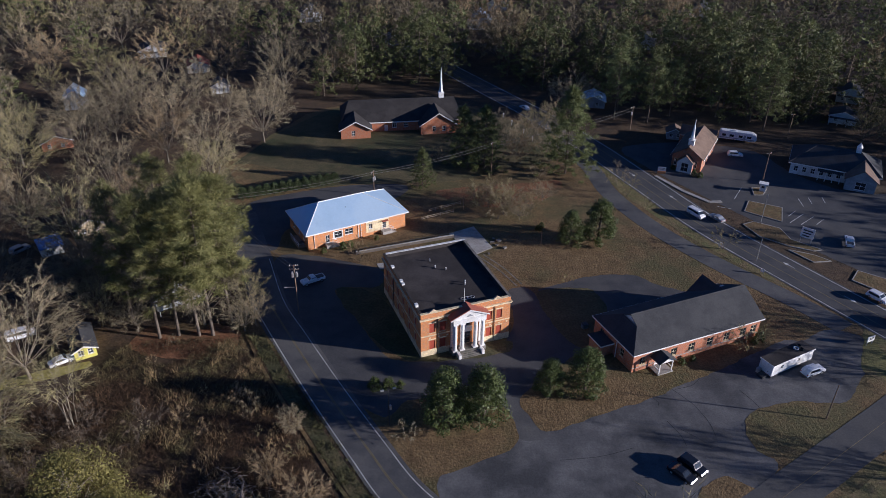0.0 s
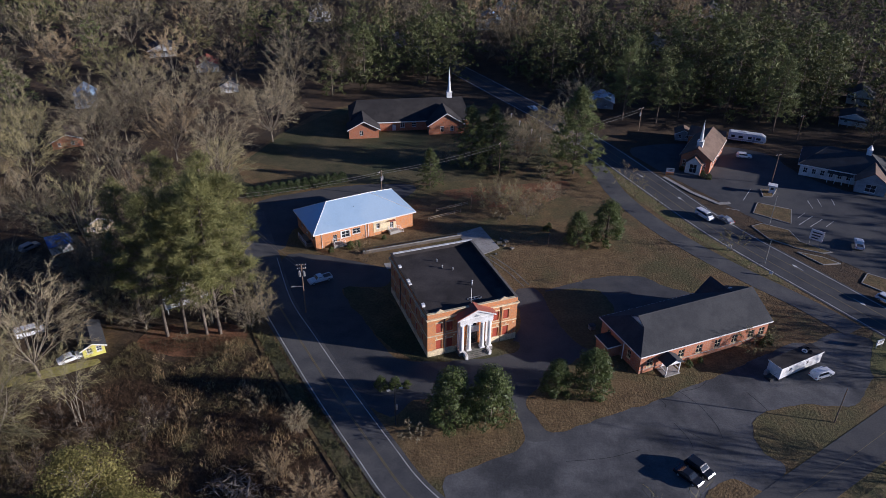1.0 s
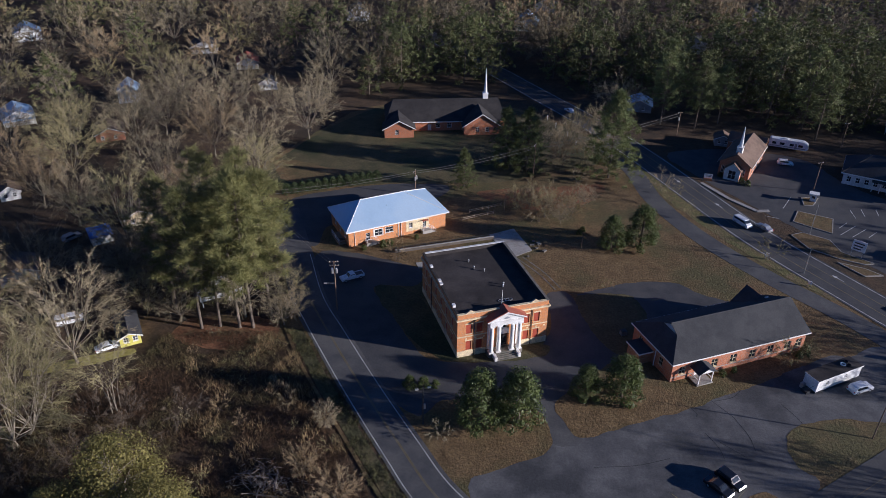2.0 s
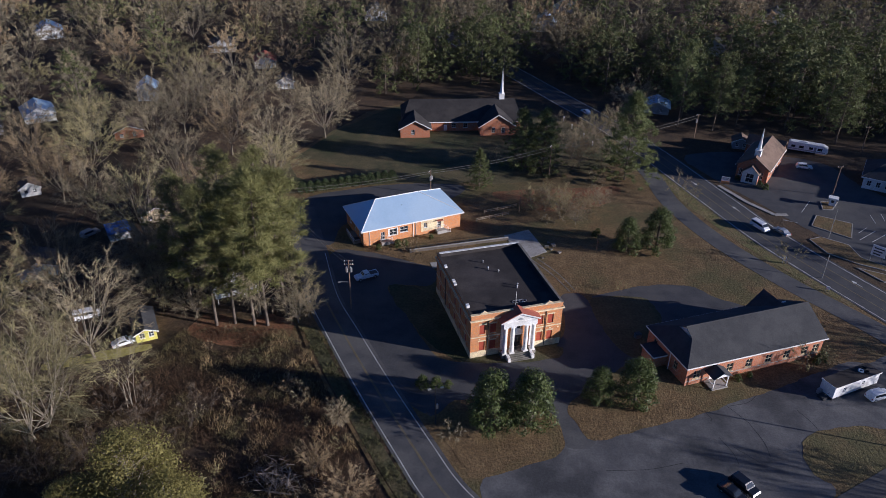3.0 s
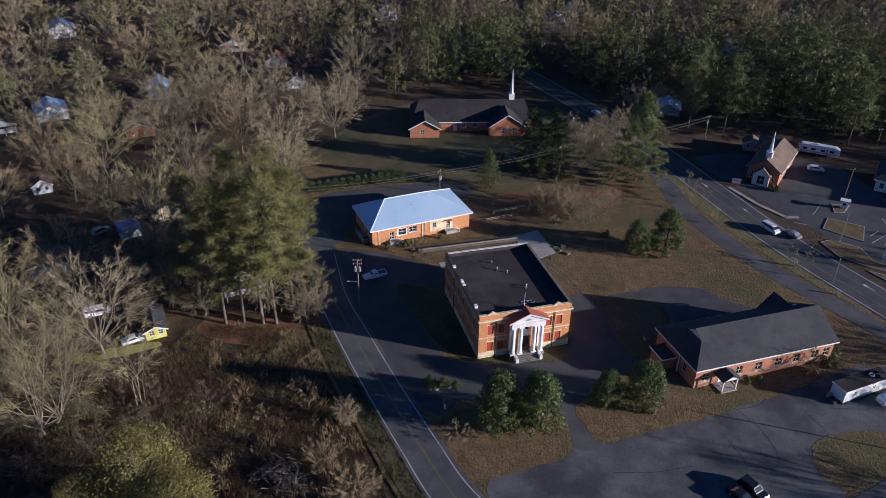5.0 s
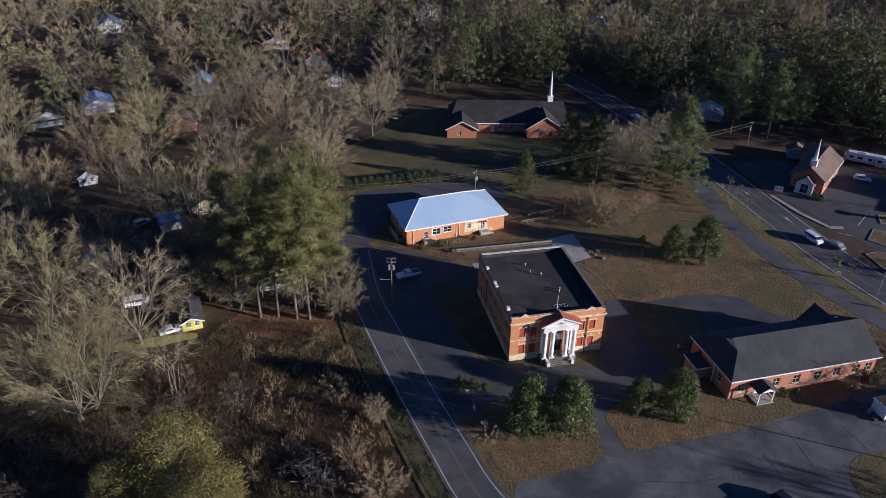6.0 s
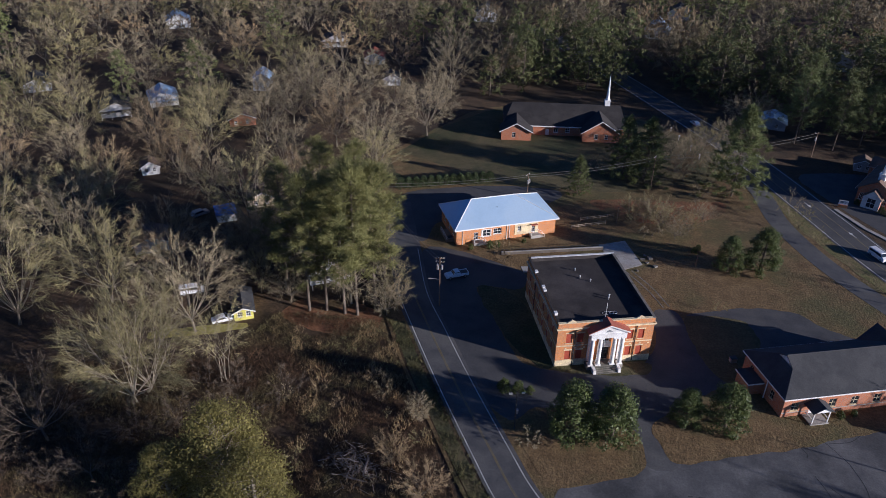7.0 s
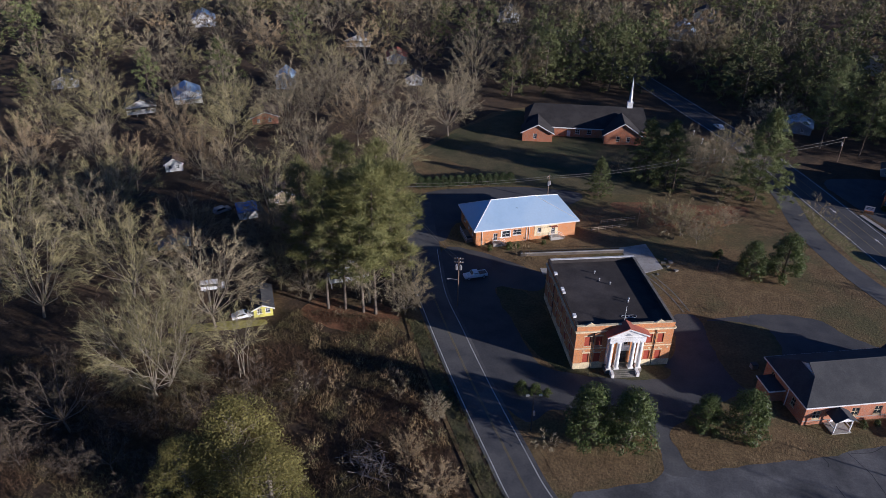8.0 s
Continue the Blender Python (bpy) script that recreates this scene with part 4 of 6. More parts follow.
def far_church():
    P = pose(-35, 231.5, 0, 0, 0, 9.5)
    b = thing("far_church", P, "long brick church with dark roof and white spire", "church")
    W, D = 41.2, 17.0
    ops = {"front": [(17, 18.5, 1.2, 2.8), (21, 22.5, 1.2, 2.8), (14.2, 15.4, 0.1, 2.3)], "left": [(6, 7.5, 1.2, 2.8)]}
    walls4(b, W, D, 3.6, "brick_dark", ops)
    ym = D / 2 + 1
    for pl in ([(-0.6, -0.8, 3.6), (W + 0.6, -0.8, 3.6), (W - 1.0, ym, 8.4), (2.5, ym, 8.4)], [(W + 0.6, D + 0.8, 3.6), (-0.6, D + 0.8, 3.6), (2.5, ym, 8.4), (W - 1.0, ym, 8.4)], [(-0.6, D + 0.8, 3.6), (-0.6, -0.8, 3.6), (2.5, ym, 8.4)], [(W + 0.6, -0.8, 3.6), (W + 0.6, D + 0.8, 3.6), (W - 1.0, ym, 8.4)]):
        rb = bmesh.new()
        slab_roof(rb, pl, 0.2)
        part("roof", rb, "shingle_dark", b, "dark shingle roof plane")
    part("fascia", boxes((8.5, 26.4, -0.86, -0.802, 3.25, 3.6)), "white_paint", b)
    part("soffit", boxes((-0.6, W + 0.6, -0.8, D + 0.8, 3.3, 3.38)), "white_paint", b)
    # two front gabled wings
    for x0, x1, yf, zr, wing in ((-1.0, 9.0, -6.0, 6.2, "left"), (26.4, 38.7, -5.0, 7.6, "right")):
        xm = (x0 + x1) / 2
        part("wing_wall", wall(x1 - x0, 3.4, 0.3, [(3.6, 4.8, 1.0, 2.8)] if wing == "left" else [(4.0, 5.2, 0.8, 2.9), (7.4, 8.6, 0.8, 2.9)]), "brick_dark", b, m=pose(x0, yf, 0))
        part("wing_wall", boxes((x0, x0 + 0.3, yf + 0.3, -0.002, 0, 3.4)), "brick_dark", b)
        part("wing_wall", boxes((x1 - 0.3, x1, yf + 0.3, -0.002, 0, 3.4)), "brick_dark", b)
        g = bmesh.new()
        solid(g, [Vector((x0, yf, 3.4)), Vector((x1, yf, 3.4)), Vector((xm, yf, zr - 0.25))], Vector((0, 0.3, 0)))
        part("wing_gable", g, "brick_dark", b)
        for sx, xe in ((-1, x0 - 0.7), (1, x1 + 0.7)):
            rb = bmesh.new()
            slab_roof(rb, [(xe, yf - 0.6, 3.15), (xm, yf - 0.6, zr), (xm, 6.0, zr), (xe, 0.5, 3.15)], 0.2)
            part("wing_roof", rb, "shingle_dark", b)
            tr = bmesh.new()
            solid(tr, [Vector((xe, yf - 0.72, 2.9)), Vector((xe, yf - 0.72, 3.2)), Vector((xm, yf - 0.72, zr + 0.05)), Vector((xm, yf - 0.72, zr - 0.25))], Vector((0, 0.11, 0)))
            part("barge_board", tr, "white_paint", b)
        for xx in ((4.2,) if wing == "left" else (4.6, 8.0)):
            window(b, x0 + xx - 0.6, x0 + xx + 0.6, 1.0, 2.8, pose(0, yf, 0), sill=False)
    steeple(b, 35.6, ym + 0.4, 7.6, 0.9, 2.4, 8.9)


far_church()


def small_church():
    P = pose(71.4, 206.0, 0, 0, 0, -29)
    b = thing("small_church", P, "small brick church with brown roof and white spire", "church")
    W, D = 9.0, 20.6
    walls4(b, W, D, 4.6, "brick_dark", {"right": [(3 + i * 3.6, 4.2 + i * 3.6, 1.2, 3.6) for i in range(5)], "left": [(3 + i * 3.6, 4.2 + i * 3.6, 1.2, 3.6) for i in range(5)], "front": [(0.7, 1.6, 1.2, 3.4), (6.8, 7.7, 1.2, 3.4)]})
    xm = W / 2
    for y in (0, D - 0.3):
        g = bmesh.new()
        solid(g, [Vector((0, y, 4.6)), Vector((W, y, 4.6)), Vector((xm, y, 7.4))], Vector((0, 0.3, 0)))
        part("gable_wall", g, "brick_dark", b)
    for sx, xe in ((-1, -0.6), (1, W + 0.6)):
        rb = bmesh.new()
        slab_roof(rb, [(xe, -0.6, 4.5), (xm, -0.6, 8.0), (xm, D + 0.6, 8.0), (xe, D + 0.6, 4.5)], 0.2)
        part("roof", rb, "shingle_brown", b, "brown shingle roof plane")
        part("eave_board", boxes((xe - 0.06, xe + 0.06, -0.6, D + 0.6, 4.2, 4.45)), "white_paint", b)
    # front vestibule with white frame and window
    walls = wall(4.6, 3.4, 0.25, [(1.2, 3.4, 0.4, 3.2)])
    part("vestibule_front", walls, "white_siding", b, m=pose(xm - 2.3, -2.2, 0))
    window(b, xm - 1.1, xm + 1.1, 0.4, 3.2, pose(0, -2.2, 0))
    for xs in (xm - 2.3, xm + 2.05):
        part("vestibule_side", boxes((xs, xs + 0.25, -1.95, -0.002, 0, 3.4)), "brick_dark", b)
    g = bmesh.new()
    solid(g, [Vector((xm - 2.3, -2.2, 3.4)), Vector((xm + 2.3, -2.2, 3.4)), Vector((xm, -2.2, 5.4))], Vector((0, 0.25, 0)))
    part("vestibule_gable", g, "white_siding", b)
    for sx in (-1, 1):
        rb = bmesh.new()
        slab_roof(rb, [(xm + sx * 2.7, -2.5, 3.25), (xm + sx * 0.003, -2.5, 5.7), (xm + sx * 0.003, -0.1, 5.7), (xm + sx * 2.7, -0.1, 3.25)], 0.15)
        part("vestibule_roof", rb, "shingle_brown", b)
    steeple(b, xm, 2.6, 6.8, 0.85, 2.4, 6.6)
    part("annex_wall", boxes((-2.5, W - 0.5, D + 0.002, D + 6, 0, 3.6)), "brick_dark", b)
    for ya, yb in ((D + 0.61, D + 3.3), (D + 6.6, D + 3.3)):
        rb = bmesh.new()
        slab_roof(rb, [(-3.0, ya, 3.8), (W - 0.1, ya, 3.8), (W - 0.1, yb, 6.2), (-3.0, yb, 6.2)], 0.2)
        part("annex_roof", rb, "shingle_brown", b)


small_church()


def cupola_hall():
    P = pose(107.5, 203, 0, 0, 0, -27)
    b = thing("cupola_hall", P, "low pale building with dark roof and white cupola", "building")
    W, D = 24.0, 14.0
    walls4(b, W, D, 3.6, "white_siding", {"front": [(1 + i * 2.4, 2.2 + i * 2.4, 1.0, 2.7) for i in range(9)], "left": [(4, 5.2, 1, 2.7)]})
    hip_roof(b, 0, W, 0, D, 3.8, 8.2, 7.0, "shingle", "dark shingle roof plane", 0.8)
    # front gabled wing
    part("wing_wall", wall(8, 3.6, 0.25, [(2.6, 5.4, 0.6, 3.0)]), "grey_siding", b, m=pose(15.5, -5, 0))
    window(b, 18.1, 20.9, 0.6, 3.0, pose(0, -5, 0))
    for xs in (15.5, 23.25):
        part("wing_wall", boxes((xs, xs + 0.25, -4.75, -0.002, 0, 3.6)), "grey_siding", b)
    g = bmesh.new()
    solid(g, [Vector((15.5, -5, 3.6)), Vector((23.5, -5, 3.6)), Vector((19.5, -5, 6.3))], Vector((0, 0.25, 0)))
    part("wing_gable", g, "grey_siding", b)
    for sx in (-1, 1):
        rb = bmesh.new()
        slab_roof(rb, [(19.5 + sx * 4.6, -5.5, 3.5), (19.5 + sx * 0.003, -5.5, 6.7), (19.5 + sx * 0.003, 4.5, 6.7), (19.5 + sx * 4.6, 0.4, 3.5)], 0.18)
        part("wing_roof", rb, "shingle_brown", b)
    for i in range(4):
        part("porch_post", boxes((8 + i * 2.0, 8.2 + i * 2.0, -1.9, -1.7, 0, 3.0)), "white_paint", b)
    part("porch_roof", boxes((7.6, 14.6, -2.1, -0.05, 3.0, 3.2)), "shingle", b)
    part("cupola_base", boxes((16.6, 18.0, 6.2, 7.6, 7.4, 9.4)), "white_paint", b, "white cupola")
    part("cupola_dome", tube(bmesh.new(), (17.3, 6.9, 9.4), (17.3, 6.9, 10.8), 0.9, 0.1, 10), "white_paint", b)


cupola_hall()


def house(name, x, y, rot, W, D, hw, hr, wall_mat, roof_mat, label, porch=False):
    """A gabled house; the ridge runs along its depth, the gable faces its front."""
    b = thing(name, pose(x, y, 0, 0, 0, rot), label, "house")
    walls4(b, W, D, hw, wall_mat, {"front": [(W * 0.18, W * 0.18 + 1.0, 0.9, 2.1), (W * 0.62, W * 0.62 + 1.0, 0.9, 2.1)], "left": [(D * 0.2, D * 0.2 + 1.0, 0.9, 2.1), (D * 0.6, D * 0.6 + 1.0, 0.9, 2.1)], "right": [(D * 0.3, D * 0.3 + 1.0, 0.9, 2.1)]}, 0.2)
    for yy in (0, D - 0.2):
        g = bmesh.new()
        solid(g, [Vector((0, yy, hw)), Vector((W, yy, hw)), Vector((W / 2, yy, hr - 0.3))], Vector((0, 0.2, 0)))
        part("gable_wall", g, wall_mat, b)
    for xe in (-0.5, W + 0.5):
        rb = bmesh.new()
        slab_roof(rb, [(xe, -0.5, hw - 0.1), (W / 2, -0.5, hr), (W / 2, D + 0.5, hr), (xe, D + 0.5, hw - 0.1)], 0.15)
        part("roof", rb, roof_mat, b)
        part("barge_board", solid(bmesh.new(), [Vector((xe, -0.6, hw - 0.35)), Vector((xe, -0.6, hw - 0.1)), Vector((W / 2, -0.6, hr)), Vector((W / 2, -0.6, hr - 0.25))], Vector((0, 0.08, 0))), "white_paint", b)
    if porch:
        part("porch_roof", boxes((0, W, -2.4, -0.62, hw - 0.5, hw - 0.36)), roof_mat, b)
        for k in range(4):
            xx = 0.1 + k * (W - 0.35) / 3
            part("porch_post", boxes((xx, xx + 0.14, -2.3, -2.16, 0, hw - 0.5)), "white_paint", b)
    return b


house("white_house", -61.5, 124.5, 33, 9.0, 12.0, 3.2, 6.2, "white_siding", "shingle", "white gabled house behind the tall pines", True)
house("yellow_shed", -71.5, 107.6, 32, 4.0, 8.5, 2.3, 3.3, "yellow_paint", "shingle", "low shed with yellow end wall and dark roof")
# ---- trees ----
def ring_tube(V, F, a, b, r0, r1, n):
    d = b - a
    d = d / (np.linalg.norm(d) + 1e-9)
    s = np.cross(d, (0.3, 0.9, 0.1))
    s /= np.linalg.norm(s)
    u = np.cross(d, s)
    k = len(V)
    for p, r in ((a, r0), (b, r1)):
        for i in range(n):
            t = 6.28318 * i / n
            V.append(p + r * (math.cos(t) * s + math.sin(t) * u))
    for i in range(n):
        j = (i + 1) % n
        F.append((k + i, k + j, k + n + j))
        F.append((k + i, k + n + j, k + n + i))


def blade(V, F, p, d, length, width, rng):
    s = np.cross(d, rng.normal(size=3))
    s /= np.linalg.norm(s) + 1e-9
    k = len(V)
    V += [p - s * width / 2, p + s * width / 2, p + d * length]
    F.append((k, k + 1, k + 2))


def facing_blade(V, F, p, d, o, length, width):
    """A blade whose flat side looks along o."""
    s = np.cross(o, d)
    s /= np.linalg.norm(s) + 1e-9
    k = len(V)
    V += [p - s * width / 2, p + s * width / 2, p + d * length]
    F.append((k, k + 1, k + 2))


def leaf_quad(V, F, p, n, size, rng, aspect=0.45):
    a = np.cross(n, rng.normal(size=3))
    a /= np.linalg.norm(a) + 1e-9
    b = np.cross(n, a)
    k = len(V)
    V += [p - a * size, p + b * size * aspect, p + a * size, p - b * size * aspect]
    F += [(k, k + 1, k + 2), (k, k + 2, k + 3)]


def unit(v):
    return v / (np.linalg.norm(v) + 1e-9)


def make_bare(seed, h, spread, leaders=6, branches=8, sprays=6, twigs=5, width=0.07, fork=0.16, stems=1, sides=6, tlen=0.075, rise=0.4, girth=0.011, far=False):
    """A leafless tree: a short trunk that forks into rising leaders, their branches and sprays (wood), and fans of fine twigs over a domed crown."""
    rng = np.random.default_rng(seed)
    V, F, TV, TF = [], [], [], []
    up = np.array((0.0, 0.0, 1.0))
    core = np.array((0.0, 0.0, h * rise * 0.9))
    for st in range(stems):
        base = np.array((*(rng.normal(0, 0.03 * h, 2) * (stems > 1)), 0.0))
        r = girth * h / math.sqrt(stems)
        top = base + np.array((rng.normal(0, 0.02) * h, rng.normal(0, 0.02) * h, fork * h * rng.uniform(0.8, 1.2)))
        ring_tube(V, F, base, top, r * 1.3, r * 0.9, sides)
        n = max(2, leaders // stems)
        for li in range(n):
            az = li * 2.4 + st * 1.7 + rng.uniform(-0.4, 0.4)
            th = 1.35 * math.sqrt((li + rng.uniform(0.2, 0.8)) / n)
            end = np.array((math.cos(az) * spread * math.sin(th), math.sin(az) * spread * math.sin(th), h * (rise + (1 - rise) * math.cos(th)))) * rng.uniform(0.76, 0.92)
            side = np.array((math.cos(az), math.sin(az), 0))
            pts = [top, top + (end - top) * 0.35 + side * spread * 0.06 + rng.normal(0, 0.012 * h, 3), top + (end - top) * 0.7 + rng.normal(0, 0.018 * h, 3), end]
            lr = r * rng.uniform(0.42, 0.6)
            for i in range(3):
                ring_tube(V, F, pts[i], pts[i + 1], lr * (1 - 0.3 * i), lr * (0.7 - 0.3 * i) + 0.006, max(3, sides - 2))
            for bi in range(branches):
                g = 0.3 + 0.7 * (bi + rng.uniform()) / branches
                k = min(2, int(g * 3))
                p = pts[k] + (pts[k + 1] - pts[k]) * (g * 3 - k)
                d = unit(unit(pts[k + 1] - pts[k]) * 0.5 + unit(p - core) * 0.45 + rng.normal(0, 0.5, 3) + up * 0.1)
                L = h * rng.uniform(0.15, 0.25)
                q = p + d * L * 0.5
                e = q + unit(d + up * 0.2 + rng.normal(0, 0.25, 3)) * L * 0.5
                br = lr * 0.3
                if far:
                    blade(V, F, p, unit(e - p), L, br * 3, rng)
                else:
                    ring_tube(V, F, p, q, br, br * 0.7, 3)
                    ring_tube(V, F, q, e, br * 0.7, br * 0.25, 3)
                for si in range(sprays):
                    t = rng.uniform(0.5 if far else 0.25, 1.0)
                    s0 = p + (q - p) * t * 2 if t < 0.5 else q + (e - q) * (t - 0.5) * 2
                    out = unit((s0 - core) / np.array((spread, spread, h * 0.6)))
                    sd = unit(d * 0.45 + out * 0.55 + rng.normal(0, 0.42, 3))
                    sl = h * tlen * rng.uniform(0.7, 1.3)
                    blade(TV, TF, s0, sd, sl * 1.3, width * 1.3, rng)
                    for ti in range(twigs):
                        m = s0 + sd * sl * rng.uniform(-0.2, 0.9) + rng.normal(0, 0.12, 3) * sl
                        blade(TV, TF, m, unit(sd * 0.5 + out * 0.45 + rng.normal(0, 0.5, 3)), sl * rng.uniform(0.5, 1.1), width, rng)
    return [np.array(x) for x in (V, F, TV, TF)]


def make_pine(seed, h, radius, clumps, needles, size, width, low=0.45, cone=0.35, sides=6):
    rng = np.random.default_rng(seed)
    V, F, TV, TF = [], [], [], []
    r = 0.009 * h
    pts = [np.zeros(3), np.array((rng.normal(0, 0.01) * h, rng.normal(0, 0.01) * h, h * 0.55)), np.array((rng.normal(0, 0.015) * h, rng.normal(0, 0.015) * h, h * 0.97))]
    ring_tube(V, F, pts[0], pts[1], r * 1.2, r * 0.75, sides)
    ring_tube(V, F, pts[1], pts[2], r * 0.75, r * 0.12, sides)
    for i in range(clumps):
        t = low + (0.98 - low) * (i + rng.uniform()) / clumps
        f = (t - low) / (1 - low)
        prof = radius * ((1 - f) ** 0.8 * cone * 1.6 + (1 - cone) * math.sin(math.pi * min(1, 0.18 + f * 0.82)) ** 0.7)
        az = i * 2.39996 + rng.uniform(-0.6, 0.6)
        rr = prof * rng.uniform(0.3, 1.08)
        z = t * h
        core = pts[1] * (1 - f) + pts[2] * f
        p = np.array((core[0] + rr * math.cos(az), core[1] + rr * math.sin(az), z + rng.normal(0, 0.015) * h))
        ring_tube(V, F, np.array((core[0], core[1], z - 0.03 * h)), p, r * 0.16, r * 0.06, 3)
        cs = size * rng.uniform(0.7, 1.3)
        core_at = np.array((core[0], core[1], z * 0.8 + 0.1 * h))
        for k in range(needles):
            d = unit(rng.normal(size=3) * np.array((1, 1, 0.75)) + np.array((0.35 * math.cos(az), 0.35 * math.sin(az), 0.3)))
            s = p + d * cs * rng.uniform(0.0, 0.5) + rng.normal(0, 0.3, 3) * cs * np.array((1, 1, 0.4))
            o = unit(s - core_at + rng.normal(0, 0.45, 3) * radius * 0.5 + np.array((0, 0, 0.2 * radius)))
            facing_blade(TV, TF, s, d, unit(o - d * np.dot(o, d) * 0.6), cs * rng.uniform(0.6, 1.1), width * rng.uniform(0.7, 1.3))
    return [np.array(x) for x in (V, F, TV, TF)]


def make_leafy(seed, h, radius, leaves, size, low=0.08, lumps=9, shape=0.5):
    """A broadleaf evergreen: leaves over lumpy boughs from near the ground, with gaps."""
    rng = np.random.default_rng(seed)
    V, F, TV, TF = [], [], [], []
    ring_tube(V, F, np.zeros(3), np.array((0, 0, h * 0.5)), 0.03 * h, 0.018 * h, 8)
    ring_tube(V, F, np.array((0, 0, h * 0.5)), np.array((0, 0, h * 0.92)), 0.018 * h, 0.004 * h, 6)
    boughs = []
    for i in range(lumps * 5):
        f = (i + rng.uniform()) / (lumps * 5)
        z = h * (low + (0.96 - low) * f)
        prof = radius * (math.sin(math.pi * min(1, 0.3 + 0.7 * f)) ** shape) * (1 - 0.25 * f)
        az = i * 2.39996 + rng.uniform(-0.5, 0.5)
        p = np.array((math.cos(az) * prof * rng.uniform(0.5, 0.86), math.sin(az) * prof * rng.uniform(0.5, 0.86), z))
        boughs.append((p, radius * rng.uniform(0.22, 0.36) * min(1.0, 3.2 / math.sqrt(lumps))))
        ring_tube(V, F, np.array((0, 0, max(z - 0.12 * h, 0.02 * h))), p, 0.006 * h, 0.002 * h, 3)
    for k in range(leaves):
        p, br = boughs[rng.integers(len(boughs))]
        d = unit(rng.normal(size=3))
        q = p + d * br * rng.uniform(0.55, 1.05) * np.array((1, 1, 0.8))
        q[2] = max(q[2], 0.1)
        leaf_quad(TV, TF, q, unit(d + rng.normal(0, 0.5, 3) + np.array((0, 0, 0.4))), size * rng.uniform(0.7, 1.3), rng)
    return [np.array(x) for x in (V, F, TV, TF)]


def np_mesh(name, V, F, mat_name):
    me = bpy.data.meshes.new(name)
    me.vertices.add(len(V))
    me.vertices.foreach_set("co", np.asarray(V, np.float32).ravel())
    me.loops.add(len(F) * 3)
    me.loops.foreach_set("vertex_index", np.asarray(F, np.int32).ravel())
    me.polygons.add(len(F))
    me.polygons.foreach_set("loop_start", np.arange(0, len(F) * 3, 3, dtype=np.int32))
    me.update(calc_edges=True)
    me.materials.append(M[mat_name])
    return me


def tree_meshes(geo, wood_mat, leaf_mat):
    return np_mesh("trunk", geo[0], geo[1], wood_mat), np_mesh("crown", geo[2], geo[3], leaf_mat)


def plant(name, meshes, x, y, rot, s, label, category="tree", group="", sz=None):
    t = new(name)
    t.matrix_basis = pose(x, y, 0, 0, 0, rot) @ Matrix.Diagonal((s, s, sz or s, 1))
    tagged(t, label, category, group)
    for n, me in zip(("trunk", "crown"), meshes):
        new(n, me).parent = t
    return t


rt = random.Random(11)
BARE = [tree_meshes(make_bare(100 + i, 20 + i % 3, 9.6 + i % 3, 16, 8, 5, 6, 0.065, tlen=0.075), "grey_bark", m) for i, m in enumerate(("twig", "twig", "twig_olive", "twig_rust", "twig", "twig_olive"))]
# bare trees whose shade is put into the twig colour
BARE_SHADE_TONED = [tree_meshes(make_bare(160 + i, 15, 8.0, 10, 7, 3, 5, 0.055, tlen=0.09), "bark", "twig_shade_toned") for i in range(3)]
BARE_PALE = [tree_meshes(make_bare(130 + i, 22, 10.2, 16, 8, 5, 6, 0.065, 0.1, tlen=0.075), "grey_bark", "twig_olive") for i in range(3)]
BIG_BARE = tree_meshes(make_bare(139, 25, 11.5, 22, 12, 6, 6, 0.055, 0.06, stems=2, rise=0.3, tlen=0.07), "pale_bark", "twig_olive")
MULTI = tree_meshes(make_bare(150, 17, 5.0, 14, 8, 4, 5, 0.05, 0.3, stems=5, rise=0.55), "pale_bark", "twig_olive")
PINE = [tree_meshes(make_pine(200 + i, 27, 5.6, 130, 105, 0.98, 0.085, low=0.34, cone=0.08), "bark", "pine_leaf") for i in range(2)]
PINE += [tree_meshes(make_pine(206 + i, 27, 5.2, 90, 105, 0.98, 0.085, low=0.3, cone=0.08), "bark", "pine_leaf") for i in range(2)]
WOOD_PINE = [tree_meshes(make_pine(210 + i, 27, 6.2, 130, 38, 1.15, 0.15, low=0.26, cone=0.3), "bark", "pine_dark") for i in range(3)]
FULLPINE = [tree_meshes(make_pine(220 + i, 22, 5.8, 260, 60, 0.85, 0.13, low=0.05, cone=0.75), "bark", "pine_dark") for i in range(2)]
MAGNOLIA = [tree_meshes(make_leafy(240 + i, 12.0, 4.6, 9000, 0.2), "bark", "leaf_dark") for i in range(2)]
# thicket shrubs, shade likewise put into the twig colour
THICKET = [tree_meshes(make_bare(270 + i, 5.0, 3.2, 8, 5, 4, 4, 0.05, 0.05, stems=3, tlen=0.1), "bark", "twig_shade_toned") for i in range(3)]
SHRUB_BARE = [tree_meshes(make_bare(260 + i, 4.5, 2.6, 8, 5, 4, 4, 0.045, 0.05, stems=3, tlen=0.1), "bark", m) for i, m in enumerate(("twig", "twig_rust", "twig_olive"))]
FAN_SHRUB = tree_meshes(make_bare(266, 6.0, 4.6, 20, 7, 5, 5, 0.045, 0.03, stems=4, tlen=0.1, rise=0.45), "pale_bark", "twig_rust")
EGG_SHRUB = tree_meshes(make_bare(267, 5.6, 2.5, 18, 9, 5, 5, 0.035, 0.03, stems=3, tlen=0.07, rise=0.6), "bark", "twig")
BUSH = [tree_meshes(make_leafy(280 + i, 2.0, 1.3, 1500, 0.1, 0.02, 6), "bark", "leaf_dark") for i in range(2)]
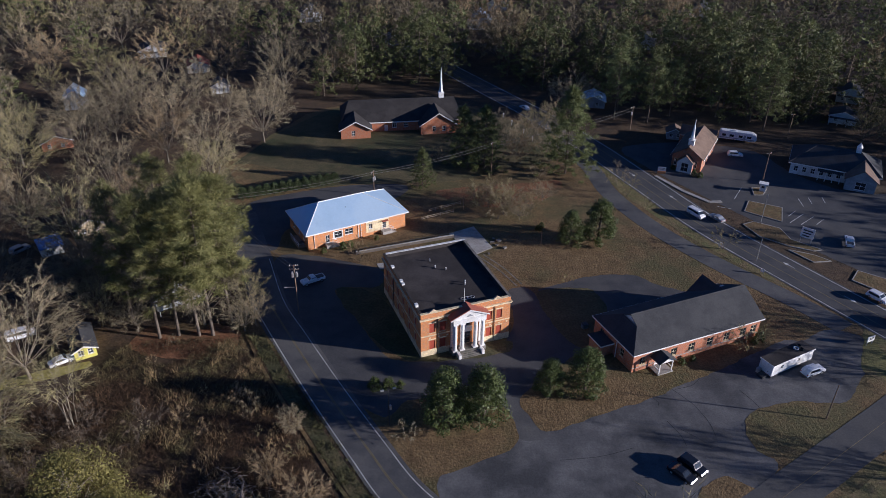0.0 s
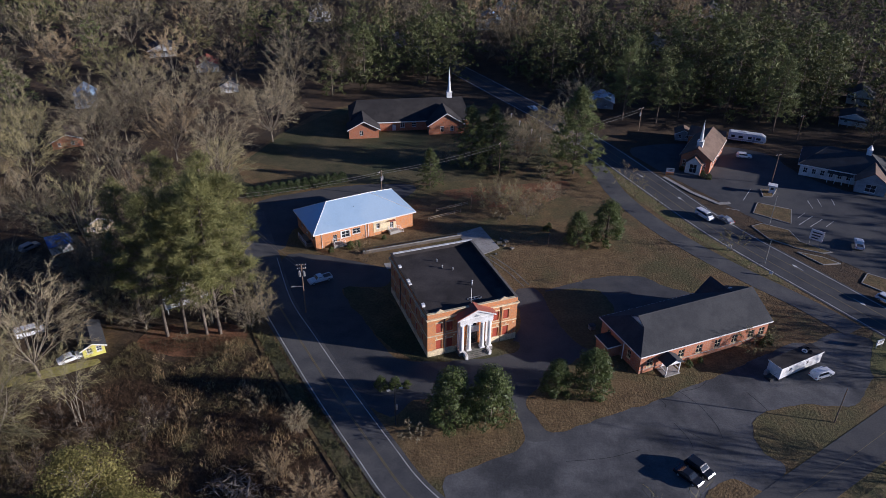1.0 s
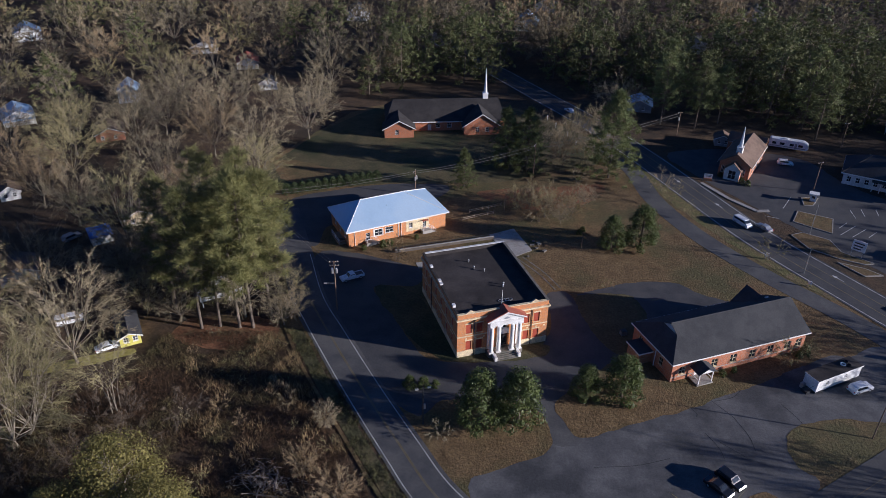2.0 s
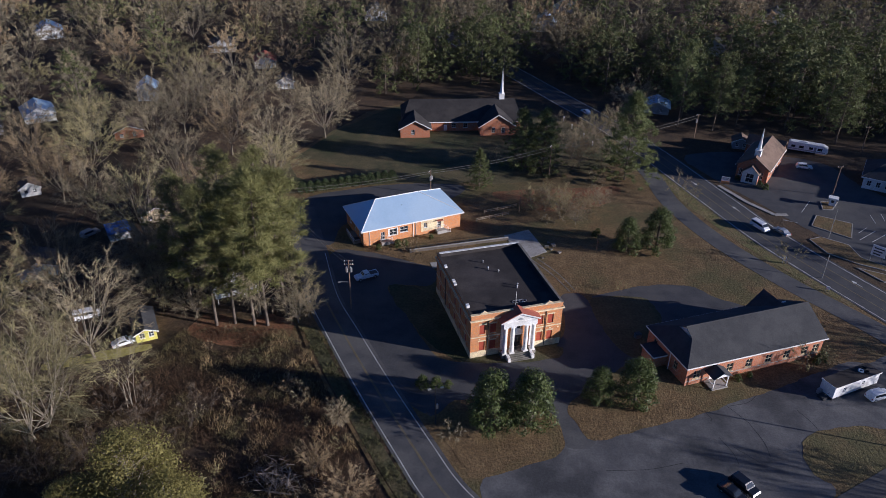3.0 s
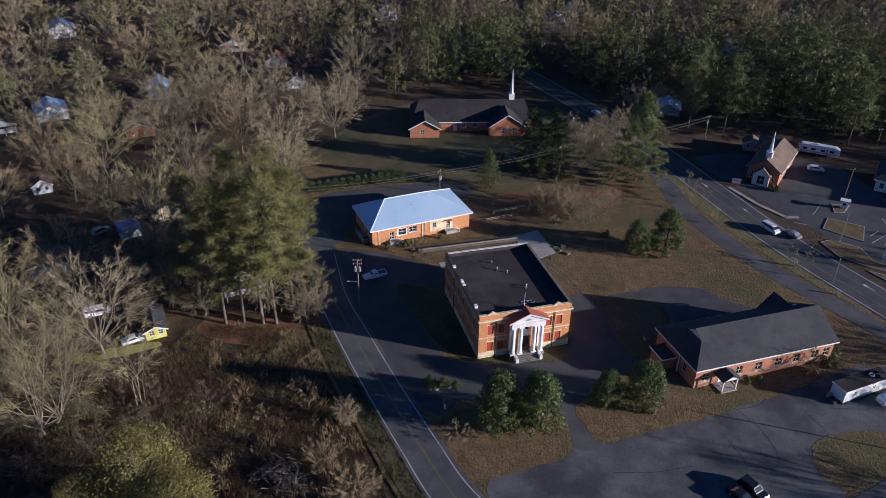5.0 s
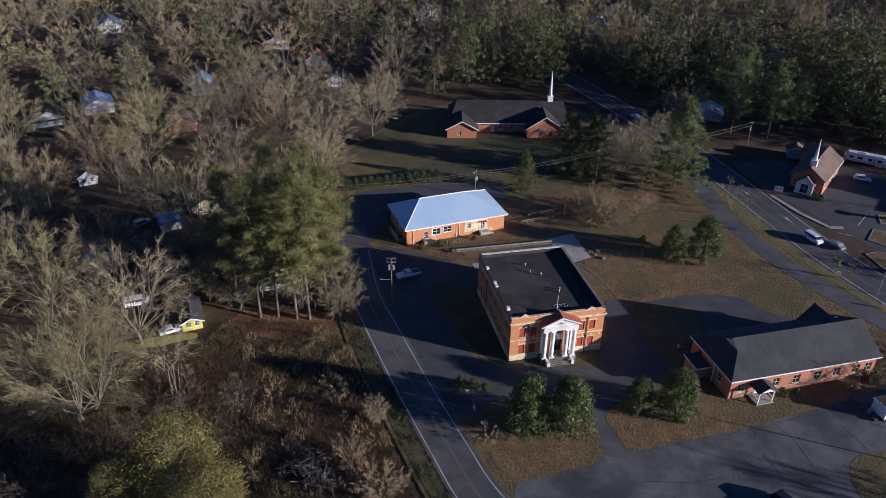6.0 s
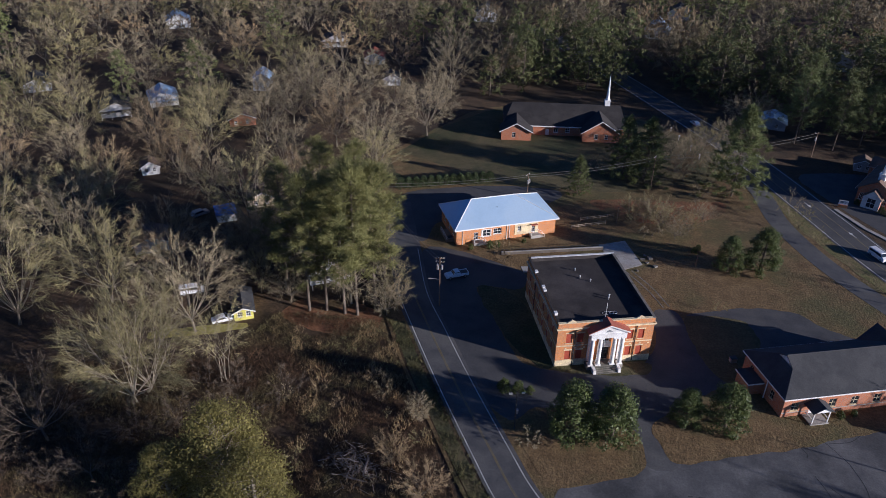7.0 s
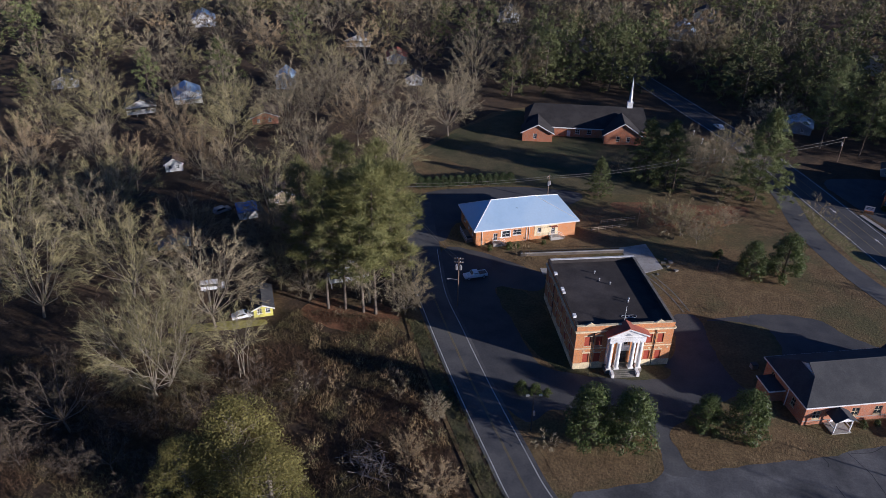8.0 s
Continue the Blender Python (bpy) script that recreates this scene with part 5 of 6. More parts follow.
HEDGE = tree_meshes(make_leafy(285, 2.6, 1.5, 3000, 0.1, 0.02, 14, 0.45), "bark", "leaf_hedge")
OLIVE = [tree_meshes(make_leafy(291 + i, 12.5, 6.6, 19000, 0.13, 0.05, 13, 0.42), "pale_bark", "leaf_spring") for i in range(2)]

for x, y, k, r, s in ((0.8, 92.4, 0, 0, 1.1), (7.6, 93.0, 1, 80, 1.08)):
    plant("magnolia", MAGNOLIA[k], x, y, r, s, "glossy dark green magnolia on the grass triangle", group="magnolias", sz=1.0)
for x, y, k, r, s, sz in ((20.3, 101.0, 0, 200, 0.74, 0.62), (27.0, 101.8, 1, 300, 0.98, 0.78)):
    plant("magnolia", MAGNOLIA[k], x, y, r, s, "smaller glossy dark green magnolia by the office", group="magnolias", sz=sz)
plant("evergreen_tree", MAGNOLIA[1], 32.2, 156.5, 20, 0.85, "dark green evergreen on the tan slope", group="evergreens", sz=0.78)
plant("evergreen_tree", MAGNOLIA[0], 39.8, 158.2, 140, 1.05, "taller dark green evergreen on the tan slope", group="evergreens", sz=0.98)
plant("tall_conifer", FULLPINE[0], 37.2, 200, 0, 1.25, "tall dense conifer beside the side road")
plant("conifer", FULLPINE[1], 6.0, 204, 0, 0.9, "broad green pine on the open slope", group="slope pines")
plant("conifer", FULLPINE[0], 12.5, 203, 120, 0.93, "broad green pine on the open slope", group="slope pines")
plant("young_conifer", FULLPINE[1], -6.3, 189.5, 60, 0.55, "young green pine behind the metal roof")
plant("big_bare_tree", BIG_BARE, -76.5, 82.0, 30, 1.05, "large pale-limbed bare tree above the thicket")
plant("multi_stem_tree", MULTI, -64.4, 90.3, 0, 1.0, "pale multi-stemmed bare tree in the brush")
for x, y, r, k in ((-50.5, 66.0, 0, 1.45), (-42.5, 61.5, 120, 1.25), (-57.5, 62, 30, 1.0)):
    plant("broad_tree", OLIVE[r % 7 % 2], x, y, r, k, "olive green leafy tree in the brush", group="brush trees")
plant("fan_shrub", FAN_SHRUB, -20.8, 73.5, 0, 1.0, "wide tan shrub of arching stems beside the ditch", "shrub", "roadside shrubs")
plant("fan_shrub", FAN_SHRUB, -27.5, 79.5, 130, 0.8, "wide tan shrub of arching stems beside the ditch", "shrub", "roadside shrubs")
plant("egg_shrub", EGG_SHRUB, -25.7, 89.2, 0, 1.0, "rounded dense leafless shrub at the ditch edge", "shrub", "roadside shrubs")
for x, y, k, r, s in ((-57.8, 115.4, 2, 0, 0.95), (-54.2, 116.4, 3, 60, 0.9), (-50, 116.4, 2, 130, 0.98), (-47.2, 116.6, 0, 200, 1.0), (-44.5, 121, 1, 250, 0.96), (-50, 123, 0, 20, 0.95), (-66, 122, 3, 99, 0.9), (-52, 134, 2, 190, 0.95), (-62, 137, 3, 310, 0.9)):
    plant("tall_pine", PINE[k], x, y, r, s * 1.3, "tall pine with bare lower trunk by the road", group="roadside pines")
for i in range(13):
    f = i / 12
    plant("hedge_bush", HEDGE, -56.9 + 24.3 * f, 180.2 + 11.6 * f, i * 40, 1.25, "clipped dark green bush in the hedge row", "bush", "hedge row", 1.2)
for x, y, r, s in ((12.5, 176, 0, 2.6), (20.5, 169, 70, 2.4), (16.5, 172, 140, 3.0), (24, 174, 20, 2.0), (9, 178, 200, 2.2), (28, 180, 90, 2.3)):
    plant("bare_shrub", BARE[int(r) % 3], x, y, r, s * 0.15, "tall bare brown thicket on the slope", "shrub", "slope thicket")
for x, y, r, s in ((51, 192, 0, 1.6), (53, 184.5, 50, 1.5), (56, 176, 100, 1.1), (71, 155, 10, 1.4), (-6, 88, 50, 0.9), (-20.5, 146, 90, 1.5), (62, 113.5, 20, 1.6), (29, 138, 0, 0.7), (27, 193, 120, 1.3), (32, 206, 10, 1.7), (22, 206, 210, 1.6), (-2, 207, 80, 1.2)):
    plant("bare_shrub", SHRUB_BARE[int(x) % 3], x, y, r, s, "small leafless tree with fine brown twigs", "shrub", "bare shrubs")
for x, y, r, s in ((11, 174, 10, 1.7), (15, 169.5, 80, 1.9), (18.5, 175, 150, 1.8), (22, 171.5, 220, 1.7), (14, 179, 300, 1.8), (25.5, 177, 40, 1.6), (19.5, 180, 100, 1.5)):
    plant("bare_shrub", SHRUB_BARE[int(x) % 3], x, y, r, s, "tall bare brown thicket on the slope", "shrub", "slope thicket")
for x, y, s in ((-12.5, 101.0, 1.3), (-9.8, 101.2, 1.2), (-7.6, 101.5, 0.8), (-25, 152.6, 0.95), (-23.3, 153.6, 0.8), (-29.5, 150.6, 0.7), (-17, 157.5, 0.6), (76.8, 199.6, 1.0), (78.4, 198.4, 0.9), (71.6, 204.2, 0.8), (66, 117.5, 1.1), (64.5, 116.4, 0.7), (47.5, 109.5, 0.7), (50, 110.6, 0.6), (26, 165, 0.8), (25, 163.5, 0.8)):
    plant("low_bush", BUSH[int(abs(x)) % 2], x, y, x * 30, s, "low rounded green bush", "bush", "low bushes")
# trees out of view, added for the shadows they throw on the lot
for x, y, k in ((101, 105, 0), (108, 121, 4), (93, 79, 0), (116, 112, 1)):
    plant("unseen_verge_tree", BARE[k], x, y, k * 70, 0.68, "unseen bare tree beside the lower lane, added for its shadow", group="verge trees")
for x, y, k in ((22, 214, 0), (27, 222, 1), (31, 231, 2), (24, 207, 3), (33, 213, 4), (38, 237, 0), (17, 227, 1), (41, 224, 2)):
    plant("lane_tree", BARE[k], x, y, k * 50, 0.55, "bare brown tree by the main road", group="lane trees")
for x, y, k, r in ((-67, 129, 0, 0.75), (-59, 134, 1, 0.8), (-56, 142, 4, 0.85), (-71, 119, 2, 0.6), (-63, 117.5, 4, 0.5), (-41, 118, 0, 0.42), (-39.5, 121, 1, 0.38), (-43, 126, 2, 0.5), (-75, 136, 0, 0.8), (-80, 128, 4, 0.75)):
    plant("yard_tree", BARE[k], x, y, x * 20, r, "bare tree among the pines", group="yard trees")
# trees that rise one by one among the houses and at the wood's edge
CLEAR = [(-44, 112), (-52, 133), (-58, 156), (-63, 178), (-69, 192), (-56, 222), (-48, 268), (-24, 284), (2, 288), (6, 305), (-20, 345), (-8, 352), (26, 298), (45, 250), (62, 247), (96, 243), (112, 232), (140, 235), (152, 205), (205, 180), (205, 100), (120, 70), (96, 50), (-10, 50), (-45, 56), (-64, 76), (-63, 112)]


def inside(x, y, pts):
    c = False
    for (xa, ya), (xb, yb) in zip(pts, pts[1:] + pts[:1]):
        if (ya > y) != (yb > y) and x < (xb - xa) * (y - ya) / (yb - ya) + xa:
            c = not c
    return c


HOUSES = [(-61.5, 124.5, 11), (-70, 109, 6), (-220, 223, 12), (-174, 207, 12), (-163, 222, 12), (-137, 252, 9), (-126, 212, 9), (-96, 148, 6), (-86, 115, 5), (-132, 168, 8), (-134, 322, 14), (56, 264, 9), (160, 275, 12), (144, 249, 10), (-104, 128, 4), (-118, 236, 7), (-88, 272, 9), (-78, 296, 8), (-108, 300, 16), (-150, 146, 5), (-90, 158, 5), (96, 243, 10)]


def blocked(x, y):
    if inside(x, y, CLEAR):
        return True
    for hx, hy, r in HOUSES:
        # open ground at each house, drawn out towards the camera so it shows
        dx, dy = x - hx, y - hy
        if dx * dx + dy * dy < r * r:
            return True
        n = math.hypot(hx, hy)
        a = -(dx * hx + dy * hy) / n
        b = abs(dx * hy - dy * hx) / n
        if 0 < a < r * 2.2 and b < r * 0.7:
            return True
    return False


def pine_share(x, y):
    v = noise.noise(Vector((x / 60, y / 60, 3.1))) * 0.9 + 0.22
    # x > 200 thickens the unseen eastern belt so it shades more
    if 58 < x < 165 and 238 < y < 345 or x > 200:
        v += 0.6
    if -48 < x < 14 and 262 < y < 330:
        v += 0.45
    if 14 < x < 70 and 280 < y < 345:
        v += 0.3
    if x < -95 and y > 170 and x > -170 and y < 290:
        v += 0.1
    return v


spots = []
cell = {}


def far_enough(x, y, d):
    i, j = int(x // 17), int(y // 17)
    for a in range(i - 1, i + 2):
        for b in range(j - 1, j + 2):
            for px_, py_ in cell.get((a, b), ()):
                if (px_ - x) ** 2 + (py_ - y) ** 2 < d * d:
                    return False
    cell.setdefault((i, j), []).append((x, y))
    return True


for _ in range(60000):
    az, r = radians(rt.uniform(-44, 64)), math.sqrt(rt.uniform(55 ** 2, 680 ** 2))
    x, y = -r * math.sin(az), r * math.cos(az)
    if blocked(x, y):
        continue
    settled = -260 < x < -62 and 60 < y < 330
    if y < 84 and x < 0 and (x > -80 or rt.random() < 0.85):
        continue
    dense = (58 < x < 165 and 238 < y < 345) or (-48 < x < 14 and 262 < y < 330) or (14 < x < 70 and 280 < y < 345)
    if far_enough(x, y, 9.0 if dense else (17.0 if settled and y > 110 else 13.5) if r < 220 or settled else 16.0 if r < 420 else 16.0):
        spots.append((x, y, r))
# an unseen belt of woods to the east, added to shade the car park
for _ in range(900):
    x, y = rt.uniform(205, 330), rt.uniform(40, 260)
    if far_enough(x, y, 9):
        spots.append((x, y, 400))
near = [s for s in spots if s[2] < 270]
far = [s for s in spots if s[2] >= 270]
near.sort(key=lambda s: s[2])
far += near[230:]
near = near[:230]
for x, y, r in near:
    v, rot, s = pine_share(x, y), rt.uniform(0, 360), rt.uniform(0.75, 1.15)
    if v > 0.62:
        plant("woodland_pine", WOOD_PINE[rt.randrange(3)], x, y, rot, s * 0.92, "tall green pine among bare woods", group="woodland pines")
    # trees left and near the camera get the twigs darkened as shade
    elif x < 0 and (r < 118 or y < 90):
        plant("shade_toned_tree", BARE_SHADE_TONED[rt.randrange(3)], x, y, rot, s, "bare tree in the roadside thicket, twigs darkened as shade", group="thicket trees")
    elif x < -60 and 84 < y < 150 and rt.random() < 0.5:
        plant("pale_tree", BARE_PALE[rt.randrange(3)], x, y, rot, s, "bare pale-barked winter tree in the woods", group="woodland trees")
    else:
        plant("woodland_tree", BARE[rt.randrange(6)], x, y, rot, s, "bare grey-brown winter tree in the woods", group="woodland trees")

MID_BARE = [make_bare(300 + i, 19 + i % 4, 9.2 + 0.8 * (i % 3), 16, 6, 4, 7, 0.13, sides=3, tlen=0.075, far=True) for i in range(9)]
FAR_BARE = [make_bare(320 + i, 18 + i % 4, 9.2 + 0.8 * (i % 3), 12, 6, 3, 6, 0.26, sides=3, tlen=0.08, far=True) for i in range(8)]
LAST_BARE = [make_bare(330 + i, 18 + i % 4, 9.6 + 0.8 * (i % 3), 10, 5, 2, 6, 0.48, sides=3, tlen=0.09, far=True) for i in range(6)]
MID_PINE = [make_pine(340 + i, 25, 7.4, 64, 22, 1.3, 0.4, low=0.06, cone=0.3, sides=3) for i in range(5)]
FAR_PINE = [make_pine(360 + i, 24, 7.6, 40, 16, 1.5, 0.55, low=0.1, cone=0.3, sides=3) for i in range(4)]


def woods(name, pick, templates, wood_mat, leaf_mat, label):
    g = thing(name, pose(0, 0, 0), label, "woods", kind="stuff")
    for which, mat_name, pn in ((0, wood_mat, "trunks"), (2, leaf_mat, "crowns")):
        Vs, Fs, k = [], [], 0
        rr = np.random.default_rng(7)
        for x, y, r in pick:
            kinds = templates[0 if r < 330 else 1 if r < 450 else -1]
            t = kinds[rr.integers(len(kinds))]
            a, s = rr.uniform(0, 6.283), rr.uniform(0.62, 1.22)
            sz = s * rr.uniform(0.85, 1.12)
            v, f = t[which], t[which + 1]
            ca, sa = math.cos(a) * s, math.sin(a) * s
            Vs.append(np.stack((x + v[:, 0] * ca - v[:, 1] * sa, y + v[:, 0] * sa + v[:, 1] * ca, v[:, 2] * sz), 1))
            Fs.append(f + k)
            k += len(v)
        if Vs:
            new(pn, np_mesh(pn, np.concatenate(Vs), np.concatenate(Fs), mat_name)).parent = g


sets = {"pine": [], "twig": [], "twig_olive": [], "twig_rust": []}
for s in far:
    if pine_share(s[0], s[1]) + rt.uniform(-0.12, 0.12) > 0.5:
        sets["pine"].append(s)
    else:
        sets[rt.choices(("twig", "twig_olive", "twig_rust"), (5, 3, 1))[0]].append(s)
woods("far_pine_woods", sets["pine"], (MID_PINE, FAR_PINE), "bark", "pine_far", "distant green pines scattered through the woods")
woods("far_grey_woods", sets["twig"], (MID_BARE, FAR_BARE, LAST_BARE), "grey_bark", "twig", "distant leafless grey-brown woods to the horizon")
woods("far_olive_woods", sets["twig_olive"], (MID_BARE, FAR_BARE, LAST_BARE), "grey_bark", "twig_olive", "distant leafless olive-tinged trees")
woods("far_rust_woods", sets["twig_rust"], (MID_BARE, FAR_BARE, LAST_BARE), "grey_bark", "twig_rust", "distant leafless rust-brown trees")

# dry brush left of the road
BRUSH_AREA = [(-125, 78), (-90, 50), (-8, 58), (-14, 72), (-26, 92), (-36, 108), (-42, 116), (-64, 113), (-68, 96)]
DITCH_BAND = [(-40.9, 117.1), (-36.9, 110.5), (-32.7, 104.2), (-26.5, 96.4), (-21.9, 86.7), (-16.7, 77.9), (-8, 66), (-4, 68), (-13, 80), (-21, 92.6), (-28.6, 104.6), (-36, 117)]


def weeds(name, area, n, seed, mat_name, label, low, tall, lean, width, patch, least):
    """Upright dry stalks over an area, thicker where a slow noise is high."""
    rb_ = np.random.default_rng(seed)
    BV, BF = [], []
    x0, x1 = min(p[0] for p in area), max(p[0] for p in area)
    y0, y1 = min(p[1] for p in area), max(p[1] for p in area)
    for _ in range(n):
        x, y = rb_.uniform(x0, x1), rb_.uniform(y0, y1)
        if not inside(x, y, area):
            continue
        dens = noise.noise(Vector((x / patch, y / patch, seed)))
        if dens < least:
            continue
        hgt = low + (tall - low) * max(0, dens + 0.2) + rb_.uniform(0, 0.4) * low
        for _k in range(3):
            d = unit(np.array((rb_.normal(0, lean), rb_.normal(0, lean), 1.0)))
            blade(BV, BF, np.array((x + rb_.normal(0, 0.2), y + rb_.normal(0, 0.2), 0.0)), d, hgt * rb_.uniform(0.5, 1.5), width, rb_)
    tagged(new(name, np_mesh(name, np.array(BV), np.array(BF), mat_name)), label, "brush", kind="stuff")


weeds("dry_brush", BRUSH_AREA, 62000, 21, "brush", "dry brown weeds and brambles beside the road", 0.55, 1.3, 0.75, 0.06, 7, -0.45)
weeds("pale_grass", [(-58, 108), (-50, 84), (-40, 70), (-14, 66), (-14, 72), (-26, 92), (-36, 108), (-42, 116)], 9000, 22, "pale_stalk", "pale dry grass standing in tufts in the brush", 0.6, 1.6, 0.4, 0.07, 5, 0.12)
weeds("ditch_weeds", DITCH_BAND, 11000, 23, "ditch_weed", "dull green weeds and brambles filling the ditch", 0.4, 1.1, 0.7, 0.09, 3, -0.3)

pile = bmesh.new()
rp = random.Random(77)
for _ in range(170):
    c = Vector((rp.gauss(0, 2.6), rp.gauss(0, 2.0), 0))
    z = max(0.15, 2.3 * math.exp(-(c.x ** 2 + c.y ** 2) / 10) * rp.uniform(0.3, 1.0))
    d = Vector((rp.gauss(0, 1), rp.gauss(0, 1), rp.gauss(0, 0.35))).normalized()
    l = rp.uniform(0.8, 2.8)
    a = c + Vector((0, 0, z)) - d * l / 2
    e = c + Vector((0, 0, z)) + d * l / 2
    a.z, e.z = max(a.z, 0.05), max(e.z, 0.05)
    tube(pile, a, e, rp.uniform(0.03, 0.09), 0.02, 5)
for a, e, r in (((2.2, 1.8, 0.6), (2.9, -2.4, 1.5), 0.2), ((-0.5, -2.6, 0.4), (3.6, -3.0, 0.7), 0.16)):
    tube(pile, a, e, r, r * 0.7, 8)
tagged(part("deadwood_heap", pile, "dead_wood", m=pose(-33.5, 76.3, 0)), "heap of grey dead branches in the dry brush", "deadwood", kind="stuff")
for _ in range(34):
    x, y = rt.uniform(-62, -12), rt.uniform(64, 114)
    if inside(x, y, BRUSH_AREA):
        plant("brush_shrub", SHRUB_BARE[rt.randrange(3)], x, y, rt.uniform(0, 360), rt.uniform(0.35, 0.95), "leafless tangled shrub in the dry brush", "shrub", "brush shrubs")
for _ in range(75):
    x, y = rt.uniform(-118, -40), rt.uniform(50, 92)
    if inside(x, y, BRUSH_AREA) and not (-62 < x < -38 and y < 80):
        plant("thicket_shrub", THICKET[rt.randrange(3)], x, y, rt.uniform(0, 360), rt.uniform(0.6, 1.5), "leafless thicket shrub under the trees, twigs darkened as shade", "shrub", "thicket shrubs")
for x, y, r, k in ((-72.6, 63.2, 0, 0.6), (-90, 72, 90, 0.6), (-79, 61, 200, 0.45), (-96, 79, 40, 0.6), (-88, 60, 150, 0.5)):
    plant("small_bare_tree", BARE_SHADE_TONED[r % 3], x, y, r, k, "small bare tree in the thicket, twigs darkened as shade", group="thicket trees")
# ---- vehicles ----
CAR = {
    # length, width, body outline (x, z) along the side, glass outline, wheel radius
    "suv": (4.8, 1.9, [(0, 0.35), (0, 0.95), (0.15, 1.05), (0.35, 1.65), (0.6, 1.74), (2.9, 1.74), (3.55, 1.12), (4.65, 0.98), (4.8, 0.8), (4.8, 0.35)], [(0.5, 1.1), (0.66, 1.6), (2.8, 1.6), (3.3, 1.12)], 0.36),
    "sedan": (4.7, 1.82, [(0, 0.32), (0, 0.9), (0.75, 0.98), (1.4, 1.42), (2.7, 1.44), (3.4, 0.98), (4.55, 0.84), (4.7, 0.68), (4.7, 0.32)], [(1.0, 0.99), (1.5, 1.34), (2.62, 1.35), (3.15, 0.99)], 0.32),
    "van": (5.3, 1.95, [(0, 0.35), (0, 1.95), (0.15, 2.05), (3.9, 2.05), (4.6, 1.25), (5.2, 1.05), (5.3, 0.8), (5.3, 0.35)], [(0.3, 1.3), (0.34, 1.85), (3.8, 1.85), (4.35, 1.25)], 0.36),
    "pickup": (5.6, 1.95, [(0, 0.5), (0, 1.05), (2.0, 1.05), (2.05, 1.12), (2.25, 1.78), (3.4, 1.8), (3.95, 1.15), (5.45, 1.02), (5.6, 0.85), (5.6, 0.5)], [(2.25, 1.15), (2.38, 1.68), (3.34, 1.7), (3.72, 1.17)], 0.4),
}


def car(name, shape, paint, m, label, group=""):
    L, Wd, outline, glass, wr = CAR[shape]
    c = thing(name, m, label, "car", group)
    b = bmesh.new()
    solid(b, [Vector((x - L / 2, -Wd / 2, z)) for x, z in outline], Vector((0, Wd, 0)))
    for v in b.verts:
        if v.co.z > 1.15:
            v.co.y *= 0.86
    bmesh.ops.bevel(b, geom=list(b.edges), offset=0.05, segments=2, affect="EDGES")
    part("body", b, paint, c)
    for sy in (-1, 1):
        g = bmesh.new()
        solid(g, [Vector((x - L / 2, sy * (Wd / 2 * (0.985 if z < 1.15 else 0.895)), z)) for x, z in glass], Vector((0, sy * 0.02, 0)))
        part("side_window", g, "glass_dark", c)
        part("mirror", boxes((glass[3][0] - L / 2 - 0.1, glass[3][0] - L / 2 + 0.08, min(sy * (Wd / 2 + 0.01), sy * (Wd / 2 + 0.18)), max(sy * (Wd / 2 + 0.01), sy * (Wd / 2 + 0.18)), 1.05, 1.2)), paint, c)
        part("headlight", boxes((L / 2 - 0.1, L / 2 + 0.015, sy * Wd * 0.38 - 0.11, sy * Wd * 0.38 + 0.11, 0.67, 0.75)), "lamp_lens", c)
        part("tail_light", boxes((-L / 2 - 0.015, -L / 2 + 0.06, sy * Wd * 0.42 - 0.1, sy * Wd * 0.42 + 0.1, 0.7, 0.95)), "tail_lens", c)
        for x in (-L / 2 + 0.95, L / 2 - 0.95):
            w = part("wheel", tube(bmesh.new(), (x, sy * (Wd / 2 - 0.2), wr), (x, sy * (Wd / 2 + 0.02), wr), wr, wr, 18), "tyre", c)
            part("rim", tube(bmesh.new(), (x, sy * (Wd / 2 + 0.02), wr), (x, sy * (Wd / 2 + 0.035), wr), wr * 0.62, wr * 0.5, 14), "metal_grey", w)
    # windscreen lies on the slope before the glass outline's top
    (xa, za), (xb, zb) = outline[[i for i, p in enumerate(outline) if p[1] == max(q[1] for q in outline)][-1]], outline[[i for i, p in enumerate(outline) if p[1] == max(q[1] for q in outline)][-1] + 1]
    for name_, (x0, z0), (x1, z1) in (("windscreen", (xa, za), (xb, zb)),):
        d = Vector((x1 - x0, 0, z1 - z0))
        n = Vector((-d.z, 0, d.x)).normalized()
        if n.z < 0:
            n = -n
        p0, p1 = Vector((x0 - L / 2, 0, z0)) + d * 0.12 + n * 0.015, Vector((x0 - L / 2, 0, z0)) + d * 0.9 + n * 0.015
        g = bmesh.new()
        solid(g, [p0 + Vector((0, -Wd * 0.38, 0)), p0 + Vector((0, Wd * 0.38, 0)), p1 + Vector((0, Wd * 0.42, 0)), p1 + Vector((0, -Wd * 0.42, 0))], n * 0.012)
        part(name_, g, "glass_dark", c)
    if shape == "pickup":
        part("bed", boxes((-L / 2 + 0.12, -L / 2 + 1.9, -Wd / 2 + 0.15, Wd / 2 - 0.15, 1.06, 1.075)), "dark_metal", c, "dark open load bed")
        part("bed_rail", boxes((-L / 2 + 0.02, -L / 2 + 2.0, -Wd / 2, -Wd / 2 + 0.14, 1.05, 1.2), (-L / 2 + 0.02, -L / 2 + 2.0, Wd / 2 - 0.14, Wd / 2, 1.05, 1.2), (-L / 2, -L / 2 + 0.1, -Wd / 2 + 0.14, Wd / 2 - 0.14, 1.05, 1.2)), paint, c)
    return c


